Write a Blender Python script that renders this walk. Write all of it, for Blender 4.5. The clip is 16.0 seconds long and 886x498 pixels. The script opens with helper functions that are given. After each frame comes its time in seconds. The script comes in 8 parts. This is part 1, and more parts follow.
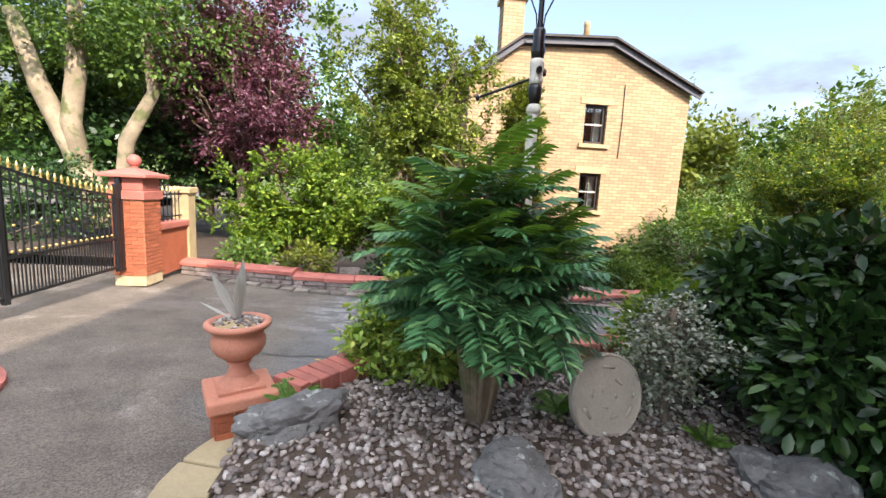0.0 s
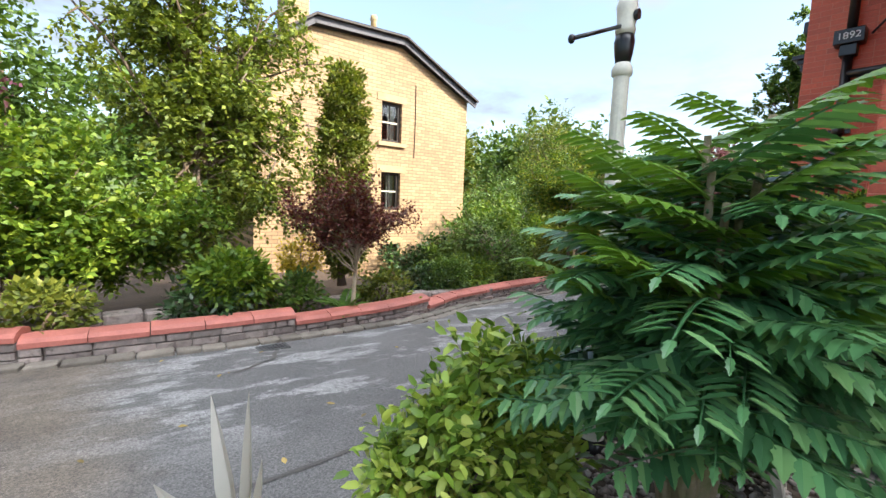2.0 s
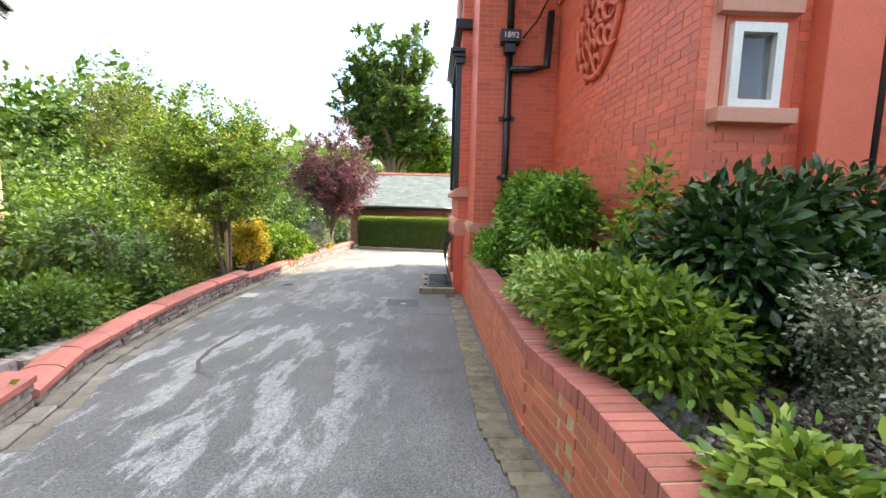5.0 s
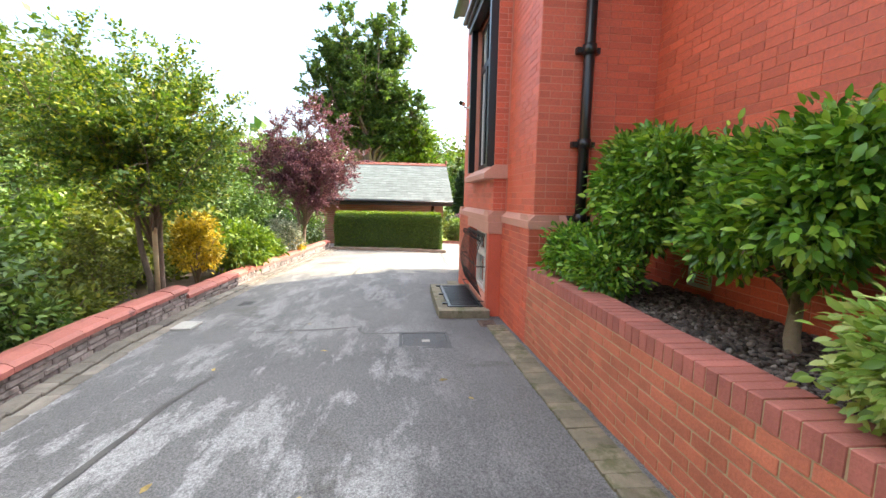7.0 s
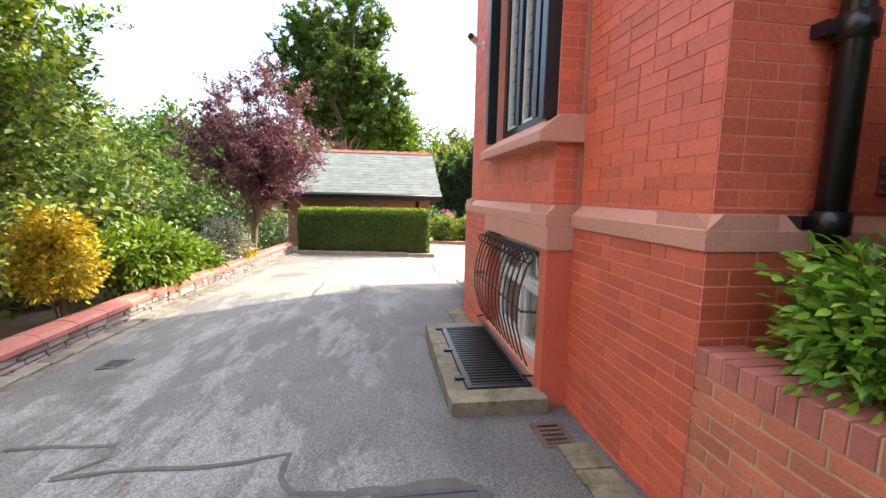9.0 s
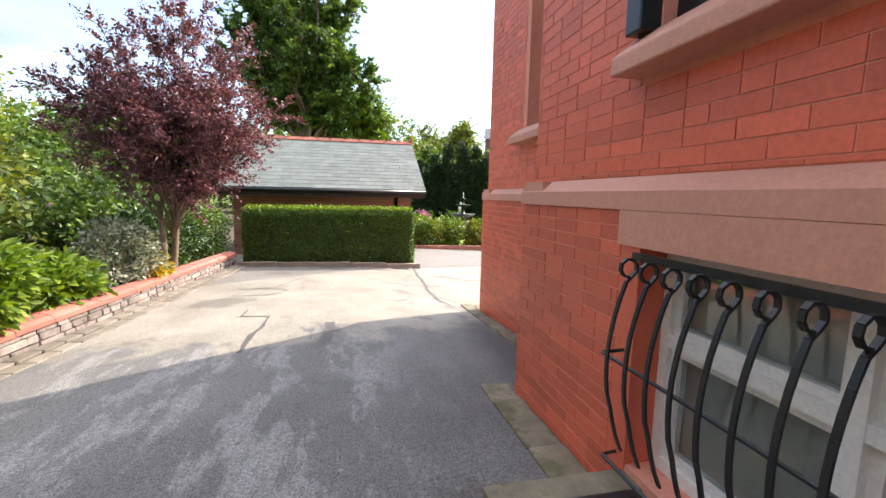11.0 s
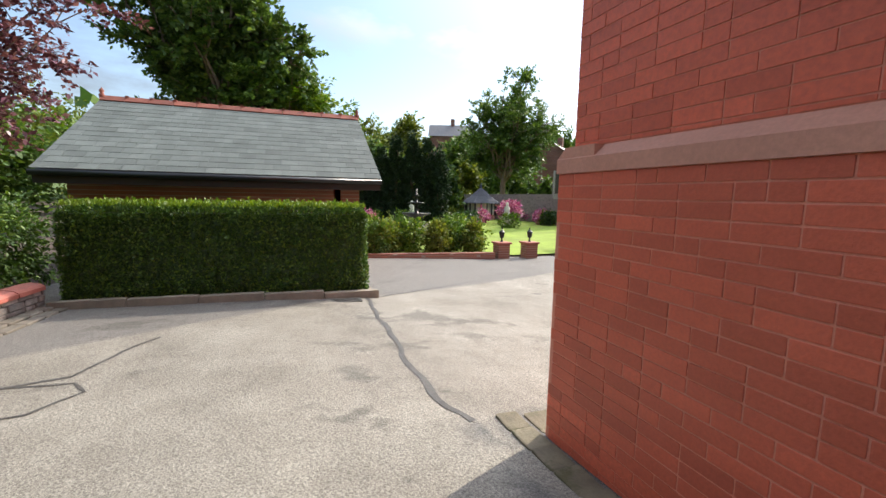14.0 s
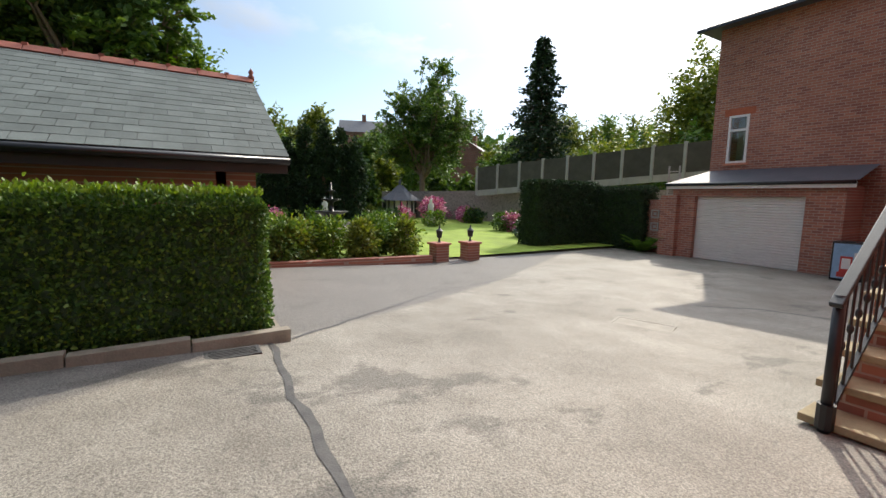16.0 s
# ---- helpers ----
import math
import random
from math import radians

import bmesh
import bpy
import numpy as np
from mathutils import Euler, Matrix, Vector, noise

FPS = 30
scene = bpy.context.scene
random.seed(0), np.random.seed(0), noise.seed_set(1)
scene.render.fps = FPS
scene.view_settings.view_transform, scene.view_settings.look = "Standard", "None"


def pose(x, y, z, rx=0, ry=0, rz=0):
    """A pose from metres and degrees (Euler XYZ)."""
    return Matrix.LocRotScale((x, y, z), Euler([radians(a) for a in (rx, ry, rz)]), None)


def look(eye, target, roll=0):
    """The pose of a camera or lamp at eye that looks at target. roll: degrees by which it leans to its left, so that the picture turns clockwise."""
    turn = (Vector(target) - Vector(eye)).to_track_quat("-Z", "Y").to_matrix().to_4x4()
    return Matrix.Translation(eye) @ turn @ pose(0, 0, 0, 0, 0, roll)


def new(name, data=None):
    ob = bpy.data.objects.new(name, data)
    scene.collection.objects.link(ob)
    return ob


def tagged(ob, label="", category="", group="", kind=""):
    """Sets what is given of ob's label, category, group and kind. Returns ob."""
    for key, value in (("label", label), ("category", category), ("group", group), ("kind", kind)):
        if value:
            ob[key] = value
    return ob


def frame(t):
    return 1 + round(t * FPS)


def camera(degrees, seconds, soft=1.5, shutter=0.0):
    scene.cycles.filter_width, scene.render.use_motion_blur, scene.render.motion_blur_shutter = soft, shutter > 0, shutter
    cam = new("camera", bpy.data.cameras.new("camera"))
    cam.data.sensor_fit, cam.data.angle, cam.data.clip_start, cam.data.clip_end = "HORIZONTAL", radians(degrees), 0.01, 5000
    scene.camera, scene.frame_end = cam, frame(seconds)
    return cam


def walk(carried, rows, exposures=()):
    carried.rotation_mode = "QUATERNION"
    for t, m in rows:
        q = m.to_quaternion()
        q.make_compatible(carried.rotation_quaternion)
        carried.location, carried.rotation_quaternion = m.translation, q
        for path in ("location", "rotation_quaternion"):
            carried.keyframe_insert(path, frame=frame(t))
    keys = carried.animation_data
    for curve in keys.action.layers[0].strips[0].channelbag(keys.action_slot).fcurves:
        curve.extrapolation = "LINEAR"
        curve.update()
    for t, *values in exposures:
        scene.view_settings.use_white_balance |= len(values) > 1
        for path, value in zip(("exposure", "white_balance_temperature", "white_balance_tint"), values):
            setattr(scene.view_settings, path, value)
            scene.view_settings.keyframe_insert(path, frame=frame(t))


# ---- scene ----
cam = camera(92.8, 16.0)
PATH = [
    (0, (0.254, 1.626, 0.977), (0.46, 3.596, 0.697), 3.0),
    (0.5, (0.078, 2.049, 0.969), (0.367, 4.009, 0.7), 2.8),
    (1, (-0.154, 2.461, 0.981), (0.424, 4.359, 0.724), 2.3),
    (1.5, (-0.516, 2.759, 0.922), (0.417, 4.512, 0.688), 2.7),
    (2, (-0.699, 3.141, 0.895), (0.551, 4.686, 0.672), 2.3),
    (2.5, (-0.805, 3.515, 0.874), (0.715, 4.797, 0.661), 2.3),
    (3, (-0.777, 3.876, 0.851), (0.956, 4.851, 0.641), 2.0),
    (3.5, (-0.597, 4.228, 0.76), (1.282, 4.879, 0.548), 0.9),
    (3.7, (-0.52, 4.353, 0.755), (1.4, 4.868, 0.539), 1.0),
    (5.8, (0.933, 5.784, 0.677), (2.913, 5.617, 0.444), 1.3),
    (6, (1.187, 5.844, 0.652), (3.165, 5.67, 0.417), 1.3),
    (6.5, (1.828, 5.938, 0.603), (3.806, 5.761, 0.367), 1.2),
    (7, (2.462, 5.974, 0.565), (4.438, 5.784, 0.325), 1.2),
    (7.5, (3.1, 5.951, 0.54), (5.074, 5.74, 0.297), 1.1),
    (8, (3.734, 5.943, 0.518), (5.703, 5.693, 0.268), 1.2),
    (8.5, (4.39, 5.939, 0.5), (6.354, 5.662, 0.243), 1.2),
    (9, (5.016, 5.951, 0.473), (6.979, 5.669, 0.217), 1.2),
    (9.2, (5.266, 5.959, 0.461), (7.229, 5.672, 0.205), 1.2),
    (9.5, (5.648, 5.972, 0.44), (7.609, 5.673, 0.185), 1.2),
    (10, (6.292, 5.993, 0.404), (8.248, 5.661, 0.15), 1.2),
    (10.5, (6.938, 6.012, 0.365), (8.886, 5.637, 0.113), 1.2),
    (11, (7.576, 6.025, 0.325), (9.514, 5.602, 0.075), 1.2),
    (11.3, (7.949, 6.029, 0.302), (9.882, 5.579, 0.052), 1.2),
    (11.5, (8.194, 6.03, 0.287), (10.122, 5.562, 0.037), 1.2),
    (12, (8.79, 5.999, 0.254), (10.708, 5.491, 0.006), 1.2),
    (12.5, (9.382, 5.926, 0.235), (11.29, 5.381, -0.014), 1.2),
    (13, (9.969, 5.868, 0.206), (11.865, 5.281, -0.042), 1.2),
    (13.5, (10.54, 5.757, 0.175), (12.422, 5.128, -0.073), 1.1),
    (14, (11.091, 5.689, 0.15), (12.955, 5.008, -0.097), 1.1),
    (14.5, (11.661, 5.612, 0.111), (13.494, 4.853, -0.135), 1.0),
    (15, (12.185, 5.559, 0.066), (13.982, 4.717, -0.177), 1.1),
    (15.5, (12.686, 5.431, 0.013), (14.425, 4.474, -0.229), 0.9),
    (16, (13.318, 5.257, -0.037), (15.005, 4.21, -0.28), 0.9),
]
SKY_STRENGTH, SUN_STRENGTH = 0.15, 2.7
EXPOSURES = [(0.0, 1.7, 6800, 15), (2.0, 1.8, 6800, 11), (3.5, 2.05, 6900, 10), (6.0, 2.45, 7000, 10), (9.0, 2.3, 7100, 14), (11.5, 1.75, 6900, 15), (13.0, 1.3, 6800, 13), (14.5, 0.9, 6700, 10), (16.0, 0.65, 6700, 9)]
walk(cam, [(t, look(eye, target, roll)) for t, eye, target, roll in PATH], EXPOSURES)

# ---- world, sun ----
SUN_ELEV = 37.0
SUN_FROM = Vector((0.455, -0.89, 0)).normalized()  # horizontal way towards the sun
world = bpy.data.worlds.new("sky")
scene.world = world
world.use_nodes = True
wn, wl = world.node_tree.nodes, world.node_tree.links
wn.clear()
w_out, w_bg = wn.new("ShaderNodeOutputWorld"), wn.new("ShaderNodeBackground")
w_sky = wn.new("ShaderNodeTexSky")
w_sky.sky_type, w_sky.sun_disc = "NISHITA", False
w_sky.sun_elevation = radians(SUN_ELEV)
w_sky.sun_rotation = math.atan2(SUN_FROM.x, SUN_FROM.y)
w_sky.air_density, w_sky.dust_density, w_sky.ozone_density = 1.0, 0.5, 1.4
w_co, w_map = wn.new("ShaderNodeTexCoord"), wn.new("ShaderNodeMapping")
w_map.inputs["Scale"].default_value = (1.0, 1.0, 2.6)
w_map.inputs["Location"].default_value = (0.35, 0.1, 0.0)
w_noise, w_ramp, w_mix = wn.new("ShaderNodeTexNoise"), wn.new("ShaderNodeValToRGB"), wn.new("ShaderNodeMixRGB")
w_noise.inputs["Scale"].default_value, w_noise.inputs["Detail"].default_value = 2.1, 7.0
w_noise.inputs["Roughness"].default_value = 0.58
w_ramp.color_ramp.elements[0].position, w_ramp.color_ramp.elements[0].color = 0.44, (0.12, 0.15, 0.15, 1)
w_ramp.color_ramp.elements[1].position, w_ramp.color_ramp.elements[1].color = 0.63, (0.92, 0.92, 0.92, 1)
# thin cloud scatters most light towards the sun
sun_way = Vector((SUN_FROM.x * math.cos(radians(SUN_ELEV)), SUN_FROM.y * math.cos(radians(SUN_ELEV)), math.sin(radians(SUN_ELEV))))
w_dot, w_glow = wn.new("ShaderNodeVectorMath"), wn.new("ShaderNodeMapRange")
w_dot.operation, w_dot.inputs[1].default_value = "DOT_PRODUCT", sun_way
w_pow, w_veil = wn.new("ShaderNodeMath"), wn.new("ShaderNodeMath")
w_pow.operation, w_pow.inputs[1].default_value = "POWER", 4.0
w_veil.operation, w_veil.inputs[1].default_value, w_veil.inputs[2].default_value = "MULTIPLY_ADD", 9.5, 1.08
wl.new(w_glow.outputs[0], w_pow.inputs[0])
wl.new(w_pow.outputs[0], w_veil.inputs[0])
wl.new(w_co.outputs["Generated"], w_dot.inputs[0])
wl.new(w_dot.outputs["Value"], w_glow.inputs["Value"])
w_tint = wn.new("ShaderNodeVectorMath")
w_tint.operation, w_tint.inputs[0].default_value = "SCALE", (0.95, 1.0, 1.06)
# and an overcast veil is brighter overhead than at the horizon
w_sep, w_high, w_mul = wn.new("ShaderNodeSeparateXYZ"), wn.new("ShaderNodeMapRange"), wn.new("ShaderNodeMath")
w_high.inputs["From Min"].default_value, w_high.inputs["From Max"].default_value = 0.3, 1.0
w_high.inputs["To Min"].default_value, w_high.inputs["To Max"].default_value = 1.0, 5.2
w_mul.operation = "MULTIPLY"
wl.new(w_co.outputs["Generated"], w_sep.inputs[0])
wl.new(w_sep.outputs["Z"], w_high.inputs["Value"])
wl.new(w_veil.outputs[0], w_mul.inputs[0])
wl.new(w_high.outputs[0], w_mul.inputs[1])
wl.new(w_mul.outputs[0], w_tint.inputs["Scale"])
wl.new(w_tint.outputs[0], w_mix.inputs[2])
wl.new(w_co.outputs["Generated"], w_map.inputs[0])
wl.new(w_map.outputs[0], w_noise.inputs["Vector"])
wl.new(w_noise.outputs["Fac"], w_ramp.inputs[0])
wl.new(w_ramp.outputs[0], w_mix.inputs[0])
w_blue = wn.new("ShaderNodeVectorMath")
w_blue.operation, w_blue.inputs["Scale"].default_value = "SCALE", 0.9
wl.new(w_sky.outputs[0], w_blue.inputs[0])
wl.new(w_blue.outputs[0], w_mix.inputs[1])
wl.new(w_mix.outputs[0], w_bg.inputs[0])
w_bg.inputs[1].default_value = SKY_STRENGTH
wl.new(w_bg.outputs[0], w_out.inputs[0])
sun_data = bpy.data.lights.new("sun", "SUN")
sun_data.energy, sun_data.angle, sun_data.color = SUN_STRENGTH, radians(0.6), (1.0, 0.92, 0.80)
sun = new("sun", sun_data)
sun.matrix_world = look(sun_way * 60, (0, 0, 0))


# ---- materials ----
def shader(name):
    m = bpy.data.materials.new(name)
    m.use_nodes = True
    return m, m.node_tree.nodes, m.node_tree.links, m.node_tree.nodes["Principled BSDF"]


def noise_node(nodes, links, where, scale, detail=4.0, rough=0.55, stretch=None):
    n = nodes.new("ShaderNodeTexNoise")
    n.inputs["Scale"].default_value, n.inputs["Detail"].default_value, n.inputs["Roughness"].default_value = scale, detail, rough
    if stretch:
        mp = nodes.new("ShaderNodeMapping")
        mp.inputs["Scale"].default_value = stretch
        links.new(where, mp.inputs[0])
        where = mp.outputs[0]
    links.new(where, n.inputs["Vector"])
    return n.outputs["Fac"]


def ramp_node(nodes, links, fac, stops):
    r = nodes.new("ShaderNodeValToRGB")
    while len(r.color_ramp.elements) < len(stops):
        r.color_ramp.elements.new(0.5)
    for e, (p, c) in zip(r.color_ramp.elements, stops):
        e.position, e.color = p, (*c, 1)
    links.new(fac, r.inputs[0])
    return r.outputs[0]


def mix_node(nodes, links, fac, a, b, kind="MIX"):
    m = nodes.new("ShaderNodeMixRGB")
    m.blend_type = kind
    for i, v in enumerate((fac, a, b)):
        if isinstance(v, (int, float)):
            m.inputs[i].default_value = v
        elif isinstance(v, tuple):
            m.inputs[i].default_value = (*v, 1)
        else:
            links.new(v, m.inputs[i])
    return m.outputs[0]


def tint(c, k):
    return tuple(min(1.0, max(0.0, v * k)) for v in c)


def surface(name, base, var=0.25, scale=3.0, rough=0.7, bump=0.15, fine=60.0, metal=0.0, each=0.0, stain=None, stain_scale=1.2, stain_at=0.56, stretch=None, spec=0.5):
    """Paint, stone, timber or metal: broad blotches, fine grain, stains, relief; each: how far single pieces differ."""
    m, n, l, p = shader(name)
    pos = n.new("ShaderNodeNewGeometry").outputs["Position"]
    broad = noise_node(n, l, pos, scale, 5.0, 0.6, stretch)
    grain = noise_node(n, l, pos, fine, 3.0, 0.6)
    col = ramp_node(n, l, broad, [(0.25, tint(base, 1 - var)), (0.75, tint(base, 1 + var))])
    col = mix_node(n, l, 0.35, col, ramp_node(n, l, grain, [(0.3, (0.55, 0.55, 0.55)), (0.7, (1.0, 1.0, 1.0))]), "MULTIPLY")
    if stain:
        spot = noise_node(n, l, pos, stain_scale, 6.0, 0.65)
        col = mix_node(n, l, ramp_node(n, l, spot, [(stain_at, (0, 0, 0)), (stain_at + 0.1, (1, 1, 1))]), col, stain)
    if each:
        r = n.new("ShaderNodeObjectInfo").outputs["Random"]
        col = mix_node(n, l, 1.0, col, ramp_node(n, l, r, [(0.0, (1 - each,) * 3), (1.0, (1.0, 1.0, 1.0))]), "MULTIPLY")
    l.new(col, p.inputs["Base Color"])
    p.inputs["Roughness"].default_value, p.inputs["Metallic"].default_value = rough, metal
    p.inputs["Specular IOR Level"].default_value = spec
    if bump:
        b = n.new("ShaderNodeBump")
        b.inputs["Strength"].default_value, b.inputs["Distance"].default_value = bump, 0.01
        l.new(grain, b.inputs["Height"])
        l.new(b.outputs[0], p.inputs["Normal"])
    return m


def island_surface(name, stops, rough=0.7, fine=40.0, bump=0.3, spec=0.5):
    """Many joined pieces, each of its own shade."""
    m, n, l, p = shader(name)
    geo = n.new("ShaderNodeNewGeometry")
    col = ramp_node(n, l, geo.outputs["Random Per Island"], stops)
    grain = noise_node(n, l, geo.outputs["Position"], fine, 4.0, 0.6)
    col = mix_node(n, l, 0.5, col, ramp_node(n, l, grain, [(0.3, (0.5, 0.5, 0.5)), (0.7, (1.0, 1.0, 1.0))]), "MULTIPLY")
    l.new(col, p.inputs["Base Color"])
    p.inputs["Roughness"].default_value, p.inputs["Specular IOR Level"].default_value = rough, spec
    b = n.new("ShaderNodeBump")
    b.inputs["Strength"].default_value, b.inputs["Distance"].default_value = bump, 0.01
    l.new(grain, b.inputs["Height"])
    l.new(b.outputs[0], p.inputs["Normal"])
    return m


def leafage(name, stops, gloss=0.45, glow=0.3, broad=0.5):
    """Leaves: each its own shade, light passing through."""
    m, n, l, p = shader(name)
    geo = n.new("ShaderNodeNewGeometry")
    col = ramp_node(n, l, geo.outputs["Random Per Island"], stops)
    blot = noise_node(n, l, geo.outputs["Position"], 1.6, 3.0)
    col = mix_node(n, l, broad, col, ramp_node(n, l, blot, [(0.3, (0.55, 0.6, 0.55)), (0.7, (1.0, 1.0, 1.0))]), "MULTIPLY")
    l.new(col, p.inputs["Base Color"])
    p.inputs["Roughness"].default_value = gloss
    t = n.new("ShaderNodeBsdfTranslucent")
    l.new(mix_node(n, l, 1.0, col, (1.0, 1.0, 0.45), "MULTIPLY"), t.inputs[0])
    mx = n.new("ShaderNodeMixShader")
    mx.inputs[0].default_value = glow
    l.new(p.outputs[0], mx.inputs[1])
    l.new(t.outputs[0], mx.inputs[2])
    l.new(mx.outputs[0], n["Material Output"].inputs[0])
    return m


def axis_mix(nodes, links, axis, edge, k, c):
    """Place along an axis, k * axis + edge + c, with a ragged edge."""
    m, a = nodes.new("ShaderNodeMath"), nodes.new("ShaderNodeMath")
    m.operation = "MULTIPLY_ADD"
    m.inputs[1].default_value, m.inputs[2].default_value = k, c
    links.new(axis, m.inputs[0])
    links.new(m.outputs[0], a.inputs[0])
    links.new(edge, a.inputs[1])
    return a.outputs[0]


def asphalt(name):
    """Worn grey tarmac: chippings, bleached patches drawn out along the drive, damp dark marks; paler where the yard was resurfaced."""
    m, n, l, p = shader(name)
    pos = n.new("ShaderNodeNewGeometry").outputs["Position"]
    col = ramp_node(n, l, noise_node(n, l, pos, 0.7, 7.0, 0.65), [(0.3, (0.11, 0.108, 0.105)), (0.7, (0.19, 0.185, 0.175))])
    sep = n.new("ShaderNodeSeparateXYZ")
    l.new(pos, sep.inputs[0])
    edge = noise_node(n, l, pos, 1.1, 7.0, 0.6)
    # bleached film: streaks along the drive, strongest over its outer half
    patch = noise_node(n, l, pos, 2.6, 11.0, 0.68, (0.42, 1.25, 1.0))
    flake = noise_node(n, l, pos, 22.0, 5.0, 0.7)
    film = ramp_node(n, l, patch, [(0.505, (0, 0, 0)), (0.55, (0.7, 0.7, 0.7)), (0.68, (1, 1, 1))])
    film = mix_node(n, l, 1.0, film, ramp_node(n, l, flake, [(0.32, (0.25, 0.25, 0.25)), (0.55, (1, 1, 1))]), "MULTIPLY")
    outer = ramp_node(n, l, axis_mix(n, l, sep.outputs["Y"], edge, 0.8, -4.6), [(0.3, (0.15, 0.15, 0.15)), (0.75, (1, 1, 1))])
    eastward = ramp_node(n, l, axis_mix(n, l, sep.outputs["X"], edge, 0.3, -1.7), [(0.3, (1, 1, 1)), (0.9, (0.55, 0.55, 0.55))])
    film = mix_node(n, l, 1.0, mix_node(n, l, 1.0, film, outer, "MULTIPLY"), eastward, "MULTIPLY")
    col = mix_node(n, l, film, col, (0.40, 0.395, 0.38))
    add = n.new("ShaderNodeMath")
    add.operation = "MULTIPLY_ADD"
    add.inputs[1].default_value, add.inputs[2].default_value = 3.4, -13.3
    l.new(edge, add.inputs[0])
    far = n.new("ShaderNodeMath")
    l.new(sep.outputs["X"], far.inputs[0])
    l.new(add.outputs[0], far.inputs[1])
    yard = ramp_node(n, l, noise_node(n, l, pos, 0.9, 8.0, 0.66), [(0.3, (0.20, 0.180, 0.147)), (0.55, (0.305, 0.280, 0.234)), (0.75, (0.39, 0.362, 0.308))])
    col = mix_node(n, l, ramp_node(n, l, far.outputs[0], [(0.0, (0, 0, 0)), (0.25, (1, 1, 1))]), col, yard)
    # West end: brownish tarmac, with the sun's warm tan also put into its colour.
    west = ramp_node(n, l, axis_mix(n, l, sep.outputs["X"], edge, -0.6, -0.5), [(0.2, (0, 0, 0)), (0.6, (0.8, 0.8, 0.8))])
    col = mix_node(n, l, west, col, ramp_node(n, l, noise_node(n, l, pos, 2.6, 8.0, 0.68), [(0.35, (0.115, 0.090, 0.066)), (0.6, (0.20, 0.163, 0.122)), (0.72, (0.34, 0.30, 0.25))]))
    fresh = ramp_node(n, l, axis_mix(n, l, sep.outputs["Y"], edge, -1.6, 7.7), [(0.2, (0, 0, 0)), (0.7, (0.8, 0.8, 0.8))])
    near = ramp_node(n, l, axis_mix(n, l, sep.outputs["X"], edge, 0.1, -0.9), [(0.3, (0, 0, 0)), (0.42, (1, 1, 1)), (0.78, (1, 1, 1)), (0.88, (0, 0, 0))])
    col = mix_node(n, l, mix_node(n, l, 1.0, fresh, near, "MULTIPLY"), col, (0.085, 0.085, 0.09))
    older = n.new("ShaderNodeMath")
    older.operation = "MULTIPLY_ADD"
    older.inputs[1].default_value = 0.87
    l.new(sep.outputs["X"], older.inputs[0])
    side = n.new("ShaderNodeMath")
    side.operation = "MULTIPLY_ADD"
    side.inputs[1].default_value, side.inputs[2].default_value = 0.49, -17.3
    l.new(sep.outputs["Y"], side.inputs[0])
    l.new(side.outputs[0], older.inputs[2])
    col = mix_node(n, l, ramp_node(n, l, older.outputs[0], [(0.0, (0, 0, 0)), (0.12, (0.8, 0.8, 0.8))]), col, (0.165, 0.155, 0.145))
    damp = noise_node(n, l, pos, 1.15, 8.0, 0.66, (1.0, 0.6, 1.0))
    col = mix_node(n, l, ramp_node(n, l, damp, [(0.60, (0, 0, 0)), (0.65, (0.6, 0.6, 0.6))]), col, (0.10, 0.092, 0.08))
    chips = noise_node(n, l, pos, 75.0, 2.0, 0.7)
    grit = noise_node(n, l, pos, 190.0, 1.0, 0.5)
    col = mix_node(n, l, 0.8, col, ramp_node(n, l, chips, [(0.34, (0.45, 0.45, 0.46)), (0.64, (1.3, 1.3, 1.3))]), "MULTIPLY")
    col = mix_node(n, l, 0.7, col, ramp_node(n, l, grit, [(0.36, (0.55, 0.55, 0.56)), (0.6, (1.2, 1.2, 1.2))]), "MULTIPLY")
    l.new(col, p.inputs["Base Color"])
    p.inputs["Roughness"].default_value, p.inputs["Specular IOR Level"].default_value = 0.72, 0.4
    b = n.new("ShaderNodeBump")
    b.inputs["Strength"].default_value, b.inputs["Distance"].default_value = 0.8, 0.008
    l.new(chips, b.inputs["Height"])
    l.new(b.outputs[0], p.inputs["Normal"])
    return m


